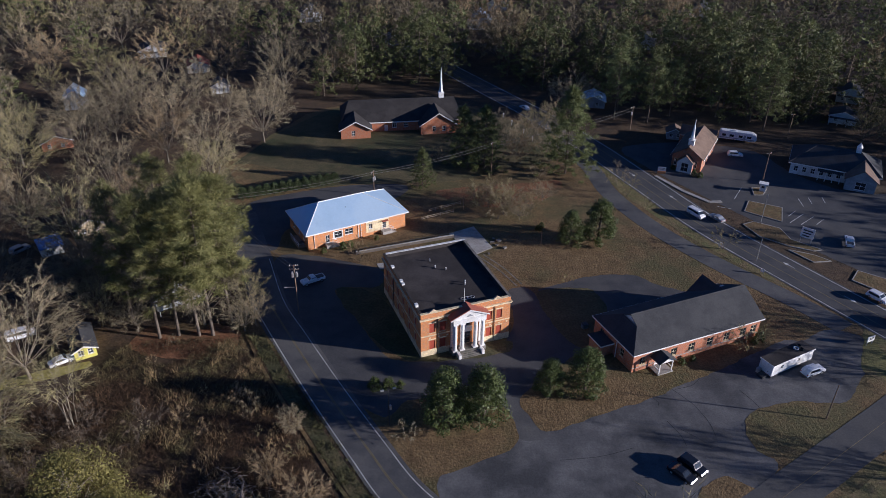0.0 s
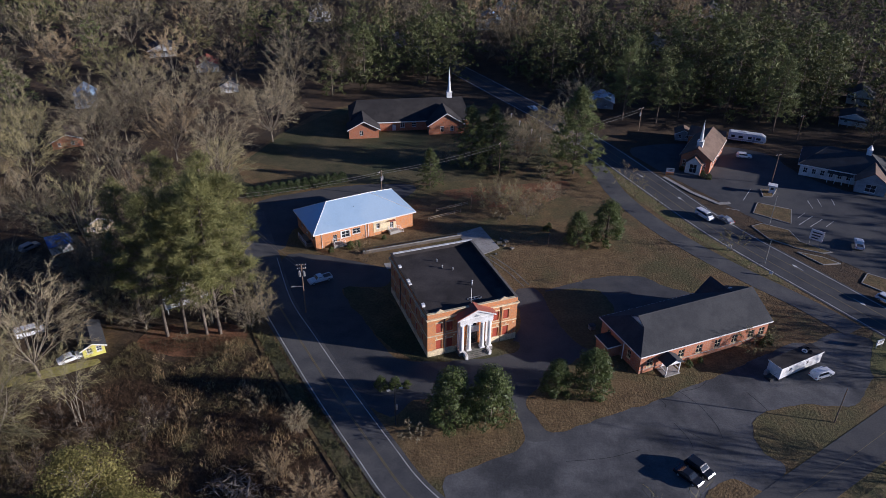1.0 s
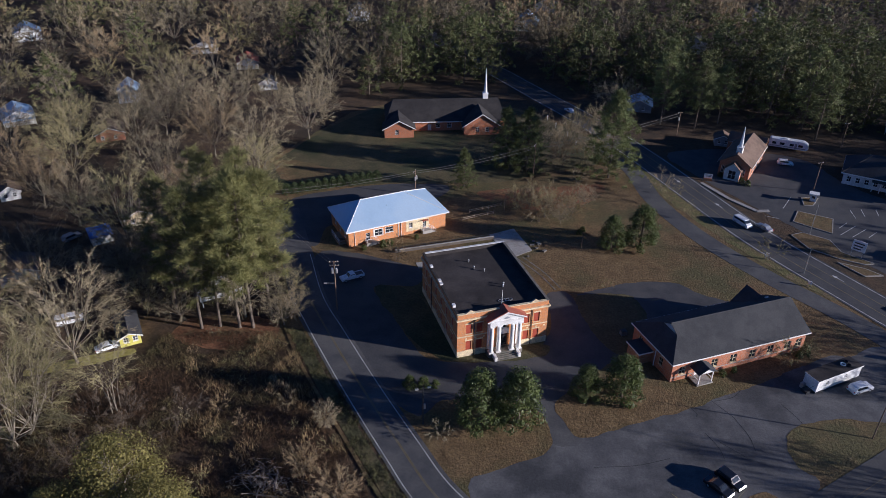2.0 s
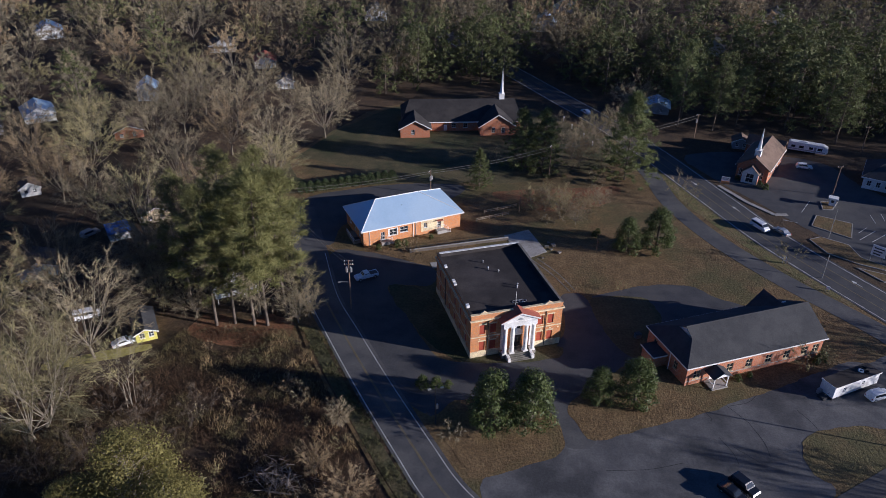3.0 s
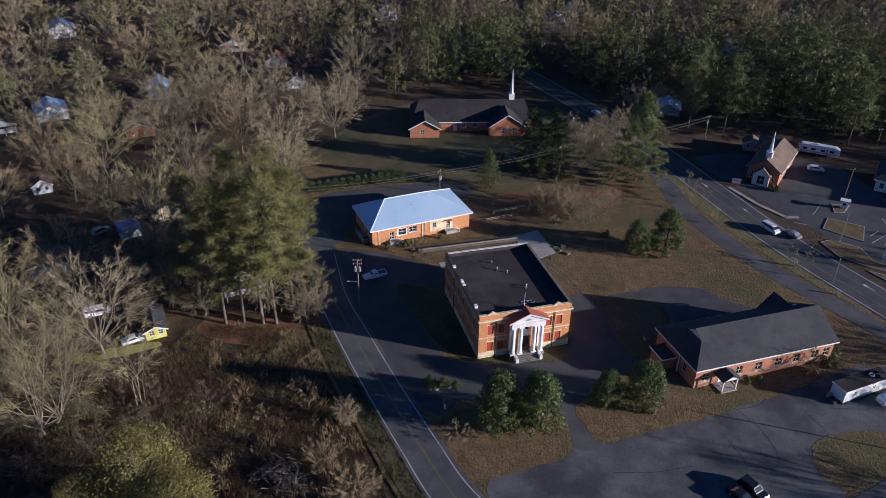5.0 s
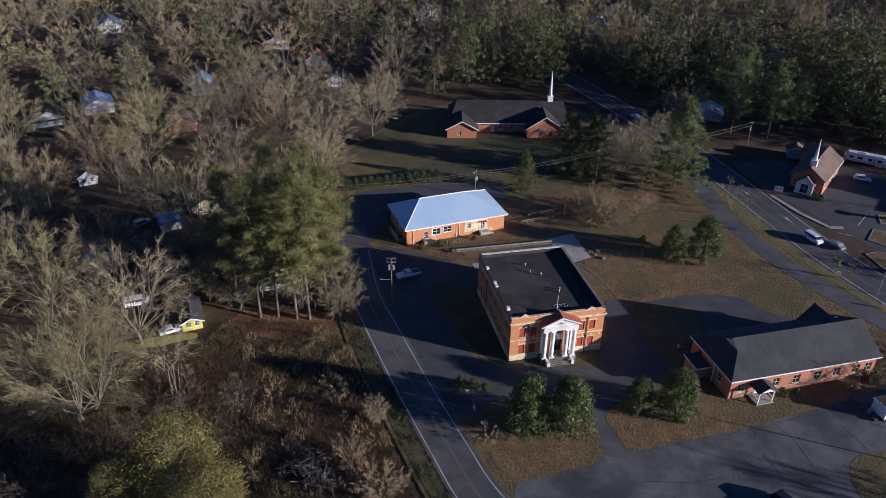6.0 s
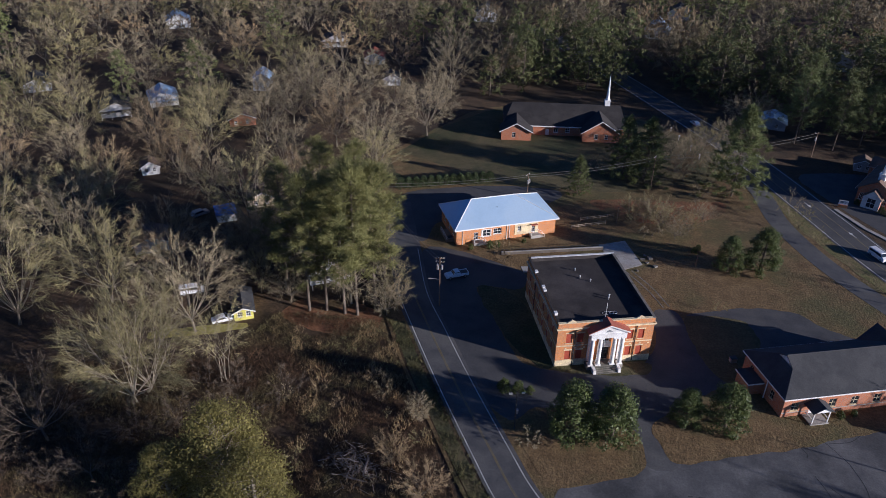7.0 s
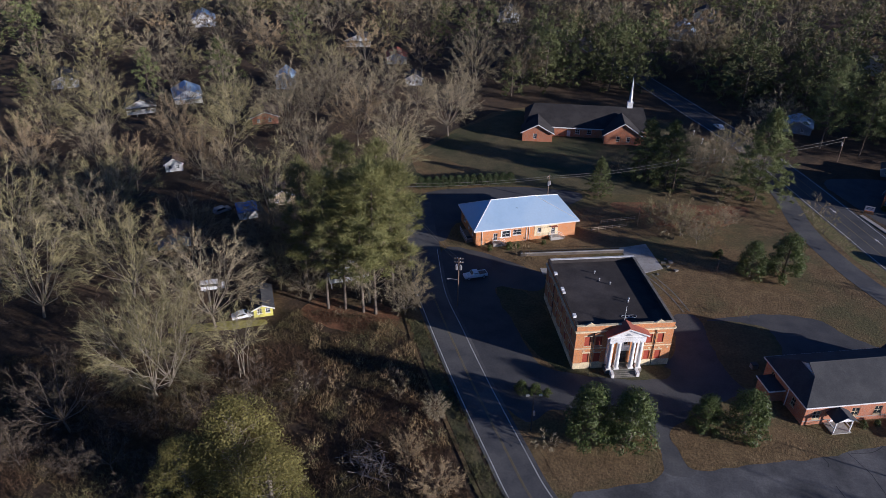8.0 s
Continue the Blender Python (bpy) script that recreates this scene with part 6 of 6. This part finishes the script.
Z = 0.06
car("pickup_truck", "pickup", "car_white", pose(-30.0, 137.0, Z, 0, 0, 213), "white pickup truck parked on the shaded yard")
car("black_car", "suv", "car_black", pose(41.6, 82.6, Z, 0, 0, -52), "glossy black car parked on the grey lot", "black cars")
car("black_car", "sedan", "car_black", pose(39.4, 80.9, Z, 0, 0, -50), "glossy black car parked on the grey lot", "black cars")
car("white_suv", "suv", "car_white", pose(72.4, 107.2, Z, 0, 0, 24), "white estate car parked beside the white trailer")
car("white_pickup", "pickup", "car_white", pose(104.5, 158.5, Z, 0, 0, 68), "white pickup in the church car park")
car("passenger_van", "van", "car_white", pose(69.4, 172.8, 0.07, 0, 0, -62), "white passenger van on the main road")
car("silver_car", "sedan", "car_silver", pose(74.5, 170.8, 0.07, 0, 0, 118), "silver sedan on the main road")
car("white_car", "suv", "car_white", pose(98.5, 133.0, 0.07, 0, 0, -60), "white car with dark windows on the main road")
car("red_car", "suv", "car_red", pose(98.0, 123.5, 0.07, 0, 0, -58), "red car on the main road")
car("church_car", "suv", "car_white", pose(95.0, 215.5, Z, 0, 0, -10), "white car parked beside the small church")
car("far_car", "sedan", "car_white", pose(30.3, 258.6, 0.07, 0, 0, 118), "pale car far up the main road")
car("lot_car", "sedan", "car_silver", pose(127, 214, 0.0, 0, 0, 30), "silver car behind the cupola hall")


def trailer():
    P = pose(63.5, 105.4, 0, 0, 0, 28.5)
    b = thing("white_trailer", P, "long white office trailer with dark flat roof", "trailer")
    L, D = 11.6, 3.0
    part("body", wall(L, 3.0, 0.1, [(2.2, 3.1, 1.5, 2.4), (7, 7.9, 1.5, 2.4)], 0.5), "white_paint", b)
    for x in (2.2, 7):
        window(b, x, x + 0.9, 1.5, 2.4, pose(0, 0, 0), recess=0.05)
    part("end_wall", boxes((0.002, 0.1, 0.1, D - 0.1, 0.5, 3.0)), "white_paint", b)
    part("end_wall", boxes((L - 0.1, L - 0.002, 0.1, D - 0.1, 0.5, 3.0)), "white_paint", b)
    part("back_wall", boxes((0, L, D - 0.1, D, 0.5, 3.0)), "white_paint", b)
    part("skirt", boxes((0.05, L - 0.05, 0.05, D - 0.05, 0, 0.5)), "dark_metal", b)
    part("roof", boxes((-0.12, L + 0.12, -0.12, D + 0.12, 3.0, 3.12)), "roof_tar", b, "dark flat roof")
    part("roof_edge", boxes((-0.16, L + 0.16, -0.17, -0.122, 2.9, 3.16)), "white_paint", b)
    part("roof_edge", boxes((-0.17, -0.122, -0.12, D + 0.12, 2.9, 3.16)), "white_paint", b)
    for k, (x, y) in enumerate(((8.3, 1.7), (9.0, 1.1), (9.4, 2.0))):
        t = bmesh.new()
        for i in range(14):
            a0, a1 = i / 14 * 6.283, (i + 1) / 14 * 6.283
            tube(t, (0.45 * math.cos(a0), 0.45 * math.sin(a0), 0.14), (0.45 * math.cos(a1), 0.45 * math.sin(a1), 0.14), 0.14, 0.14, 6)
        tagged(part("tyre", t, "tyre" if k else "white_paint", m=P @ pose(x, y, 3.12)), "old tyre lying on the trailer's roof", "tyre", "roof tyres")
    st = part("entry_steps", boxes((-1.6, -0.01, 0.6, 2.0, 0, 0.55)), "dark_metal", b)
    rail = bmesh.new()
    tube(rail, (-1.5, 0.65, 0.5), (-1.5, 0.65, 1.5), 0.03, 0.03, 6)
    tube(rail, (-1.5, 0.65, 1.5), (-0.1, 0.65, 1.5), 0.03, 0.03, 6)
    part("stair_rail", rail, "dark_metal", b)
    tagged(part("ac_unit", boxes((-0.9, -0.2, 2.1, 2.8, 0.0, 1.1), (-0.8, -0.3, 2.2, 2.7, 1.1, 1.2)), "metal_grey", m=P), "grey air conditioning unit beside the trailer", "ac unit")


trailer()


def travel_trailer():
    c = thing("camper", pose(100.5, 229.5, 0, 0, 0, -21), "long white camper parked behind the small church", "camper")
    b = bmesh.new()
    solid(b, [Vector((x, -1.3, z)) for x, z in ((-6, 0.6), (-6, 3.1), (-5.6, 3.4), (4.6, 3.4), (6.0, 2.6), (6.2, 1.2), (5.6, 0.6))], Vector((0, 2.6, 0)))
    bmesh.ops.bevel(b, geom=list(b.edges), offset=0.12, segments=2, affect="EDGES")
    part("body", b, "car_white", c)
    for x0, x1 in ((-5, -3.8), (-2.6, -1.2), (0.4, 1.6), (3.0, 4.4)):
        part("side_window", boxes((x0, x1, -1.325, -1.302, 1.6, 2.4)), "glass_dark", c)
    part("side_door", boxes((1.9, 2.6, -1.32, -1.302, 0.8, 2.6)), "grey_siding", c)
    part("stripe", boxes((-5.8, 5.4, -1.318, -1.302, 1.0, 1.3)), "grey_siding", c)
    for x in (-1.0, -0.1):
        for sy in (-1, 1):
            part("wheel", tube(bmesh.new(), (x, sy * 1.1, 0.36), (x, sy * 1.32, 0.36), 0.36, 0.36, 14), "tyre", c)
    part("roof_unit", boxes((-1.5, -0.4, -0.5, 0.5, 3.4, 3.7)), "white_paint", c)


travel_trailer()


# ---- poles, wires, signs ----
def utility_pole(x, y, h, label, arm=0, rot=0, transformer=0, lamp=False, mat_name="wood_pole", r=0.15):
    p = thing("utility_pole", pose(x, y, 0, 0, 0, rot), label, "pole", "utility poles")
    part("pole", tube(bmesh.new(), (0, 0, 0), (0, 0, h), r, r * 0.65, 10), mat_name, p)
    for k in range(arm):
        z = h - 0.4 - 0.9 * k
        a = part("crossarm", boxes((-0.95, 0.95, r, r + 0.12, z - 0.06, z + 0.06)), mat_name, p)
        for xx in (-0.85, -0.35, 0.35, 0.85):
            part("insulator", tube(bmesh.new(), (xx, r + 0.06, z + 0.06), (xx, r + 0.06, z + 0.28), 0.06, 0.04, 6), "white_paint", a)
    for k in range(transformer):
        t = part("transformer", tube(bmesh.new(), (0.45 if k % 2 else -0.45, -0.15 + 0.3 * (k // 2), h - 2.9), (0.45 if k % 2 else -0.45, -0.15 + 0.3 * (k // 2), h - 1.9), 0.27, 0.27, 12), "metal_grey", p, "grey transformer can")
        part("bushing", tube(bmesh.new(), (0.45 if k % 2 else -0.45, -0.15 + 0.3 * (k // 2), h - 1.9), (0.45 if k % 2 else -0.45, -0.15 + 0.3 * (k // 2), h - 1.6), 0.05, 0.04, 6), "white_paint", t)
    if lamp:
        b = bmesh.new()
        tube(b, (0, 0, h * 0.55), (-1.9, -0.3, h * 0.55 + 0.35), 0.05, 0.04, 6)
        a = part("lamp_arm", b, "metal_grey", p)
        part("lamp_head", boxes((-2.4, -1.8, -0.45, -0.2, h * 0.55 + 0.25, h * 0.55 + 0.42)), "lamp_lens", a)
    return p


utility_pole(-31, 124.7, 12.4, "wooden utility pole with transformers beside the road", 2, 10, 3, True)
utility_pole(14.4, 198.2, 10.7, "plain wooden utility pole on the slope", 1, 70)
utility_pole(-20.0, 183, 7.6, "wooden utility pole behind the metal roof", 1, 70, 2)
utility_pole(77.2, 149.2, 6.4, "grey pole on the verge by the main road", mat_name="metal_grey", r=0.12)
utility_pole(69.3, 94.6, 8.0, "leaning wooden pole on the grass island", 0, 0, 0, False, "wood_pole", 0.13)
utility_pole(96.6, 196, 9.5, "wooden pole beside the church car park", 1, 20)
utility_pole(65.8, 238.4, 8.5, "wooden pole near the main road", 1, 30, 1)
utility_pole(86, 169.5, 8.5, "grey light pole on the parking island", mat_name="metal_grey", r=0.1)
utility_pole(119, 232, 9.0, "wooden pole behind the cupola hall", 1, 20)
utility_pole(-95, 235, 10.0, "wooden pole among the woods", 1, 50)
lampost = thing("street_lamp", pose(-9.0, 91.6, 0, 0, 0, 20), "dark street lamp post with two pale heads", "street lamp")
part("pole", tube(bmesh.new(), (0, 0, 0), (0, 0, 8.2), 0.13, 0.09, 10), "dark_metal", lampost)
for sx in (-1, 1):
    a = part("arm", tube(bmesh.new(), (0, 0, 7.9), (sx * 0.9, 0, 8.2), 0.05, 0.04, 6), "dark_metal", lampost)
    part("lamp_head", boxes((sx * 1.1 - 0.3, sx * 1.1 + 0.3, -0.16, 0.16, 8.15, 8.32)), "lamp_lens", a, "pale lamp head")
part("meter_box", boxes((0.12, 0.45, -0.15, 0.15, 3.6, 4.6)), "metal_grey", lampost)


def wire(a, b, sag, label):
    bm = bmesh.new()
    a, b = Vector(a), Vector(b)
    prev = a
    for i in range(1, 15):
        t = i / 14
        p = a.lerp(b, t) - Vector((0, 0, sag * 4 * t * (1 - t)))
        tube(bm, prev, p, 0.035, 0.035, 4)
        prev = p
    tagged(part("overhead_wire", bm, "wire"), label, "wire", "overhead wires")


for dz in (0, 1.0):
    wire((14.4, 198.2, 10.4 - dz), (-20.0, 183, 7.3 - dz * 0.6), 0.7, "thin dull overhead wire between wooden poles")
    wire((-20.0, 183, 7.3 - dz * 0.6), (-60, 163, 8.6 - dz), 0.8, "thin dull overhead wire between wooden poles")
    wire((-31, 124.7, 12.0 - dz), (-60, 163, 8.6 - dz), 0.9, "thin dull overhead wire between wooden poles")
    wire((14.4, 198.2, 10.4 - dz), (65.8, 238.4, 8.2 - dz), 1.2, "thin dull overhead wire between wooden poles")
utility_pole(-60, 163, 9.0, "wooden utility pole hidden at the wood's edge", 1, 60)


def sign(name, x, y, rot, w, h, z, label, mat_name="white_paint", marks=0, base=False):
    s = thing(name, pose(x, y, 0, 0, 0, rot), label, "sign")
    for sx in (-1, 1):
        part("post", boxes((sx * w * 0.4 - 0.06, sx * w * 0.4 + 0.06, -0.06, 0.06, 0, z)), "metal_grey", s)
    part("panel", boxes((-w / 2, w / 2, -0.1, 0.1, z, z + h)), mat_name, s)
    for k in range(marks):
        part("lettering_bar", boxes((-w * 0.36, w * 0.36 * (1 - 0.25 * k), -0.115, -0.102, z + h * (0.68 - 0.27 * k), z + h * (0.8 - 0.27 * k))), "dark_metal", s, "dark bar in place of lettering")
    if base:
        part("brick_base", boxes((-w / 2, w / 2, -0.3, 0.3, 0, z - 0.02)), "brick", s, "low brick base")
    return s


sign("roadside_sign", 93.2, 158.5, -40, 3.2, 2.8, 1.6, "large white roadside sign on two posts", marks=3)
sign("church_sign", 67.2, 201, -10, 2.4, 1.3, 0.9, "white church sign on a low brick base", marks=2, base=True)
sign("small_sign", 70.3, 155.2, -30, 0.8, 1.0, 0.7, "small white sign on the verge")
sign("small_sign", 76.3, 143.4, -30, 0.8, 0.8, 0.6, "small white sign on the verge")
sign("lot_sign", 88.2, 116.5, 25, 2.0, 1.2, 0.9, "white sign board on the grass verge", marks=2)
kiosk = thing("atm_kiosk", pose(94.0, 189.4, 0.17, 0, 0, -25), "white drive-up kiosk on a parking island", "kiosk")
part("cabinet", boxes((-0.8, 0.8, -0.6, 0.6, 0, 2.2)), "white_paint", kiosk)
part("canopy", boxes((-1.3, 1.3, -1.1, 1.1, 2.2, 2.5)), "white_paint", kiosk)
part("screen_panel", boxes((-0.4, 0.4, -0.62, -0.602, 1.0, 1.7)), "dark_metal", kiosk)
# low wall along the bank before the metal-roofed building
rw = thing("retaining_wall", pose(-21.5, 149.6, 0, 0, 0, 21), "long low retaining wall with pale coping", "wall")
part("wall", boxes((0, 26, 0, 0.3, 0, 0.8)), "dark_block", rw)
part("coping", boxes((-0.05, 26.05, -0.06, 0.36, 0.8, 0.9)), "concrete", rw, "pale concrete coping")
part("guard_rail", boxes((0, 26, 0.1, 0.16, 1.5, 1.56)), "dark_metal", rw)
for i in range(11):
    part("rail_post", boxes((0.1 + i * 2.57, 0.16 + i * 2.57, 0.1, 0.16, 0.9, 1.5)), "dark_metal", rw)
# small wooden fence east of the metal-roofed building
for i in range(2):
    fe = thing("wooden_fence", pose(-6 + i * 2, 168 + i * 5, 0, 0, 0, 30), "low weathered wooden rail fence in the grass", "fence", "rail fences")
    for k in range(6):
        part("post", boxes((k * 2.0 - 0.06, k * 2.0 + 0.06, -0.06, 0.06, 0, 1.1)), "wood_plank", fe)
    part("rail", boxes((0, 10, -0.1, -0.062, 0.85, 1.0)), "wood_plank", fe)
    part("rail", boxes((0, 10, -0.1, -0.062, 0.4, 0.55)), "wood_plank", fe)

# ---- houses among the trees ----
for x, y, rot, W, D, hw, hr, wm, rm, lb, po in (
        (-224, 222, 40, 10, 14, 3.0, 5.2, "grey_siding", "shingle", "grey house with low roof among bare trees", False),
        (-177, 206, 38, 10, 12, 3.0, 5.4, "white_siding", "shingle", "white porched house among bare trees", True),
        (-167, 221, 38, 10, 12, 3.0, 5.6, "white_siding", "metal_blue", "white house with bluish metal roof in the woods", True),
        (-140, 250, 20, 7, 9, 4.5, 7.5, "grey_siding", "metal_blue", "tall narrow house with blue metal roof", False),
        (-129, 211, 30, 9, 11, 2.8, 4.8, "brick_dark", "shingle_brown", "brown brick house behind bare trees", False),
        (-134, 167, 35, 5, 5, 2.6, 4.4, "white_siding", "shingle_brown", "small pale house behind bare trees", False),
        (-139, 320, 20, 12, 12, 3.2, 6.0, "white_siding", "shingle", "white house with porch in a far clearing", True),
        (52, 262, -10, 9, 9, 2.8, 4.8, "grey_siding", "metal_blue", "low shed with bluish roof by the main road", False),
        (155, 273, -28, 9, 10, 3.4, 6.4, "white_siding", "shingle", "white gabled house beyond the car park", True),
        (141, 249, -28, 9, 8, 3.0, 4.8, "white_siding", "shingle", "white cottage with dark roof beyond the car park", True),
        (-108, 126, 35, 8, 8, 2.6, 4.4, "white_siding", "shingle_brown", "small weathered house behind bare trees", False),
        (-110, 298, 18, 9, 11, 3.0, 5.2, "white_siding", "shingle_red", "white house with reddish roof in a clearing", False),
        (-92, 271, 20, 7, 7, 3.0, 5.0, "white_siding", "shingle", "white house showing through the trees", False),
        (-93, 156, 35, 7, 8, 2.6, 4.6, "cream", "shingle_brown", "cream house showing through the trees", False),
        (76.5, 230, -12, 5, 5, 2.6, 4.0, "grey_siding", "shingle_brown", "small brown-roofed shelter near the small church", False),
        (24, 432, -5, 12, 12, 4, 8, "white_siding", "shingle", "far white house in the woods", False),
        (12, 384, -2, 12, 12, 4, 9, "white_siding", "metal_blue", "far white house in the woods", False),
        (-80, 395, 12, 12, 12, 4, 9, "white_siding", "shingle", "far white house in the woods", False),
        (140, 420, -18, 12, 12, 4, 9, "white_siding", "shingle", "far white house in the woods", False),
        (-230, 330, 35, 12, 12, 4, 8, "white_siding", "metal_blue", "far white house in the woods", False),
        (90, 350, -15, 12, 12, 4, 8, "white_siding", "shingle", "far white house in the woods", False)):
    house("wood_house" if y < 340 else "far_house", x, y, rot, W, D, hw, hr, wm, rm, lb, po)
tarp = thing("tarp_shed", pose(-97, 146, 0, 0, 0, 38), "small shed with a blue tarpaulin roof", "shed")
part("wall", boxes((0, 5, 0, 4, 0, 2.2)), "white_siding", tarp)
part("tarp", solid(bmesh.new(), [Vector((-0.3, -0.3, 2.2)), Vector((5.3, -0.3, 2.2)), Vector((5.3, 4.3, 3.2)), Vector((-0.3, 4.3, 3.2))], Vector((0, 0, 0.12))), "blue_tarp", tarp, "blue tarpaulin roof")
car("old_van", "van", "car_white", pose(-86, 115, 0, 0, 0, 30), "white van among the trees")
car("yard_car", "sedan", "car_white", pose(-74.0, 107.2, 0, 0, 0, 40), "white car beside the yellow shed")
car("yard_car", "suv", "car_silver", pose(-104, 149, 0, 0, 0, 60), "silver car among the trees")

# shallow ditch edge along the brush side of the road
strip("ditch_edge", [(-41, 118), (-34.5, 106), (-28.5, 96.5), (-22.5, 87.5), (-15.5, 77), (-8, 67)], 0.3, 0.16, "dry_grass", "pale grassy edge of the roadside ditch", 0.16, "verge")
strip("verge_left", [(-38, 116.5), (-31.5, 105), (-25.5, 95.5), (-19.5, 86.3), (-12.5, 76), (-5, 66)], 1.3, 0.03, "lawn", "rough green verge between ditch and road", 0.02, "verge")

# thin dark lines across the car park
for a, b in (((40.4, 105.8), (46.5, 97.9)), ((44.2, 101.9), (50.1, 105.5)), ((56.3, 102.1), (58.5, 96.1)), ((39.0, 100.2), (39.9, 97.5)), ((42.3, 91.6), (46.6, 87.7)), ((40.4, 93.6), (42.2, 87.6)), ((46.5, 97.9), (48, 90)), ((20, 84), (33, 87)), ((12, 76), (24, 72))):
    mid = ((a[0] + b[0]) / 2 + 0.6, (a[1] + b[1]) / 2 - 0.5)
    strip("tar_crack", [a, mid, b], 0.05, 0.034, "tar", "thin dark line across the asphalt", 0.004, "crack")

# white marker posts along the far main road
for x, y in ((17.5, 241), (21.5, 249), (24, 241.5), (27.5, 233), (29.8, 226)):
    mp = thing("marker_post", pose(x, y, 0), "short white marker post by the main road", "post", "marker posts")
    part("post", boxes((-0.12, 0.12, -0.12, 0.12, 0, 1.3)), "white_paint", mp)
    part("cap", boxes((-0.25, 0.25, -0.25, 0.25, 1.3, 1.75)), "white_paint", mp)
# litter of broken concrete beside the slab
for i, (x, y, k) in enumerate(((12.5, 156.5, 0.5), (13.6, 155.2, 0.4), (14.2, 157.4, 0.6), (13.0, 158.6, 0.35), (15.5, 153.8, 0.5), (11.4, 150.9, 0.3))):
    rb2 = boxes((-k, k, -k * 0.7, k * 0.7, 0, k * 0.7))
    for v in rb2.verts:
        v.co += noise.noise_vector(v.co * 2.1 + Vector((i, 0, 0))) * k * 0.35 * (1 if v.co.z > 0.05 else 0)
    tagged(part("rubble_block", rb2, "old_concrete", m=pose(x, y, 0.03, 0, 0, i * 57)), "broken grey concrete block in the grass", "rubble", "rubble")
for x, y, h in ((24.9, 156.3, 3.2), (5.5, 174.5, 4.6)):
    sp = thing("old_post", pose(x, y, 0), "old wooden post standing in the grass", "post", "old posts")
    part("post", tube(bmesh.new(), (0, 0, 0), (0.05, 0, h), 0.11, 0.09, 8), "wood_pole", sp)
    part("cap", tube(bmesh.new(), (0.05, 0, h), (0.05, 0, h + 0.08), 0.13, 0.12, 8), "dark_metal", sp)
# outdoor units and bins by the buildings
for x, y, rot, lb in ((-35.6, 153.6, 30, "grey metal bin beside the porch"), (30.2, 121.0, 23, "grey metal unit against the office wall")):
    u = thing("metal_bin", pose(x, y, 0, 0, 0, rot), lb, "bin")
    part("body", boxes((-0.6, 0.6, -0.5, 0.5, 0, 1.0)), "metal_grey", u)
    part("lid", boxes((-0.65, 0.65, -0.55, 0.55, 1.0, 1.08)), "dark_metal", u)
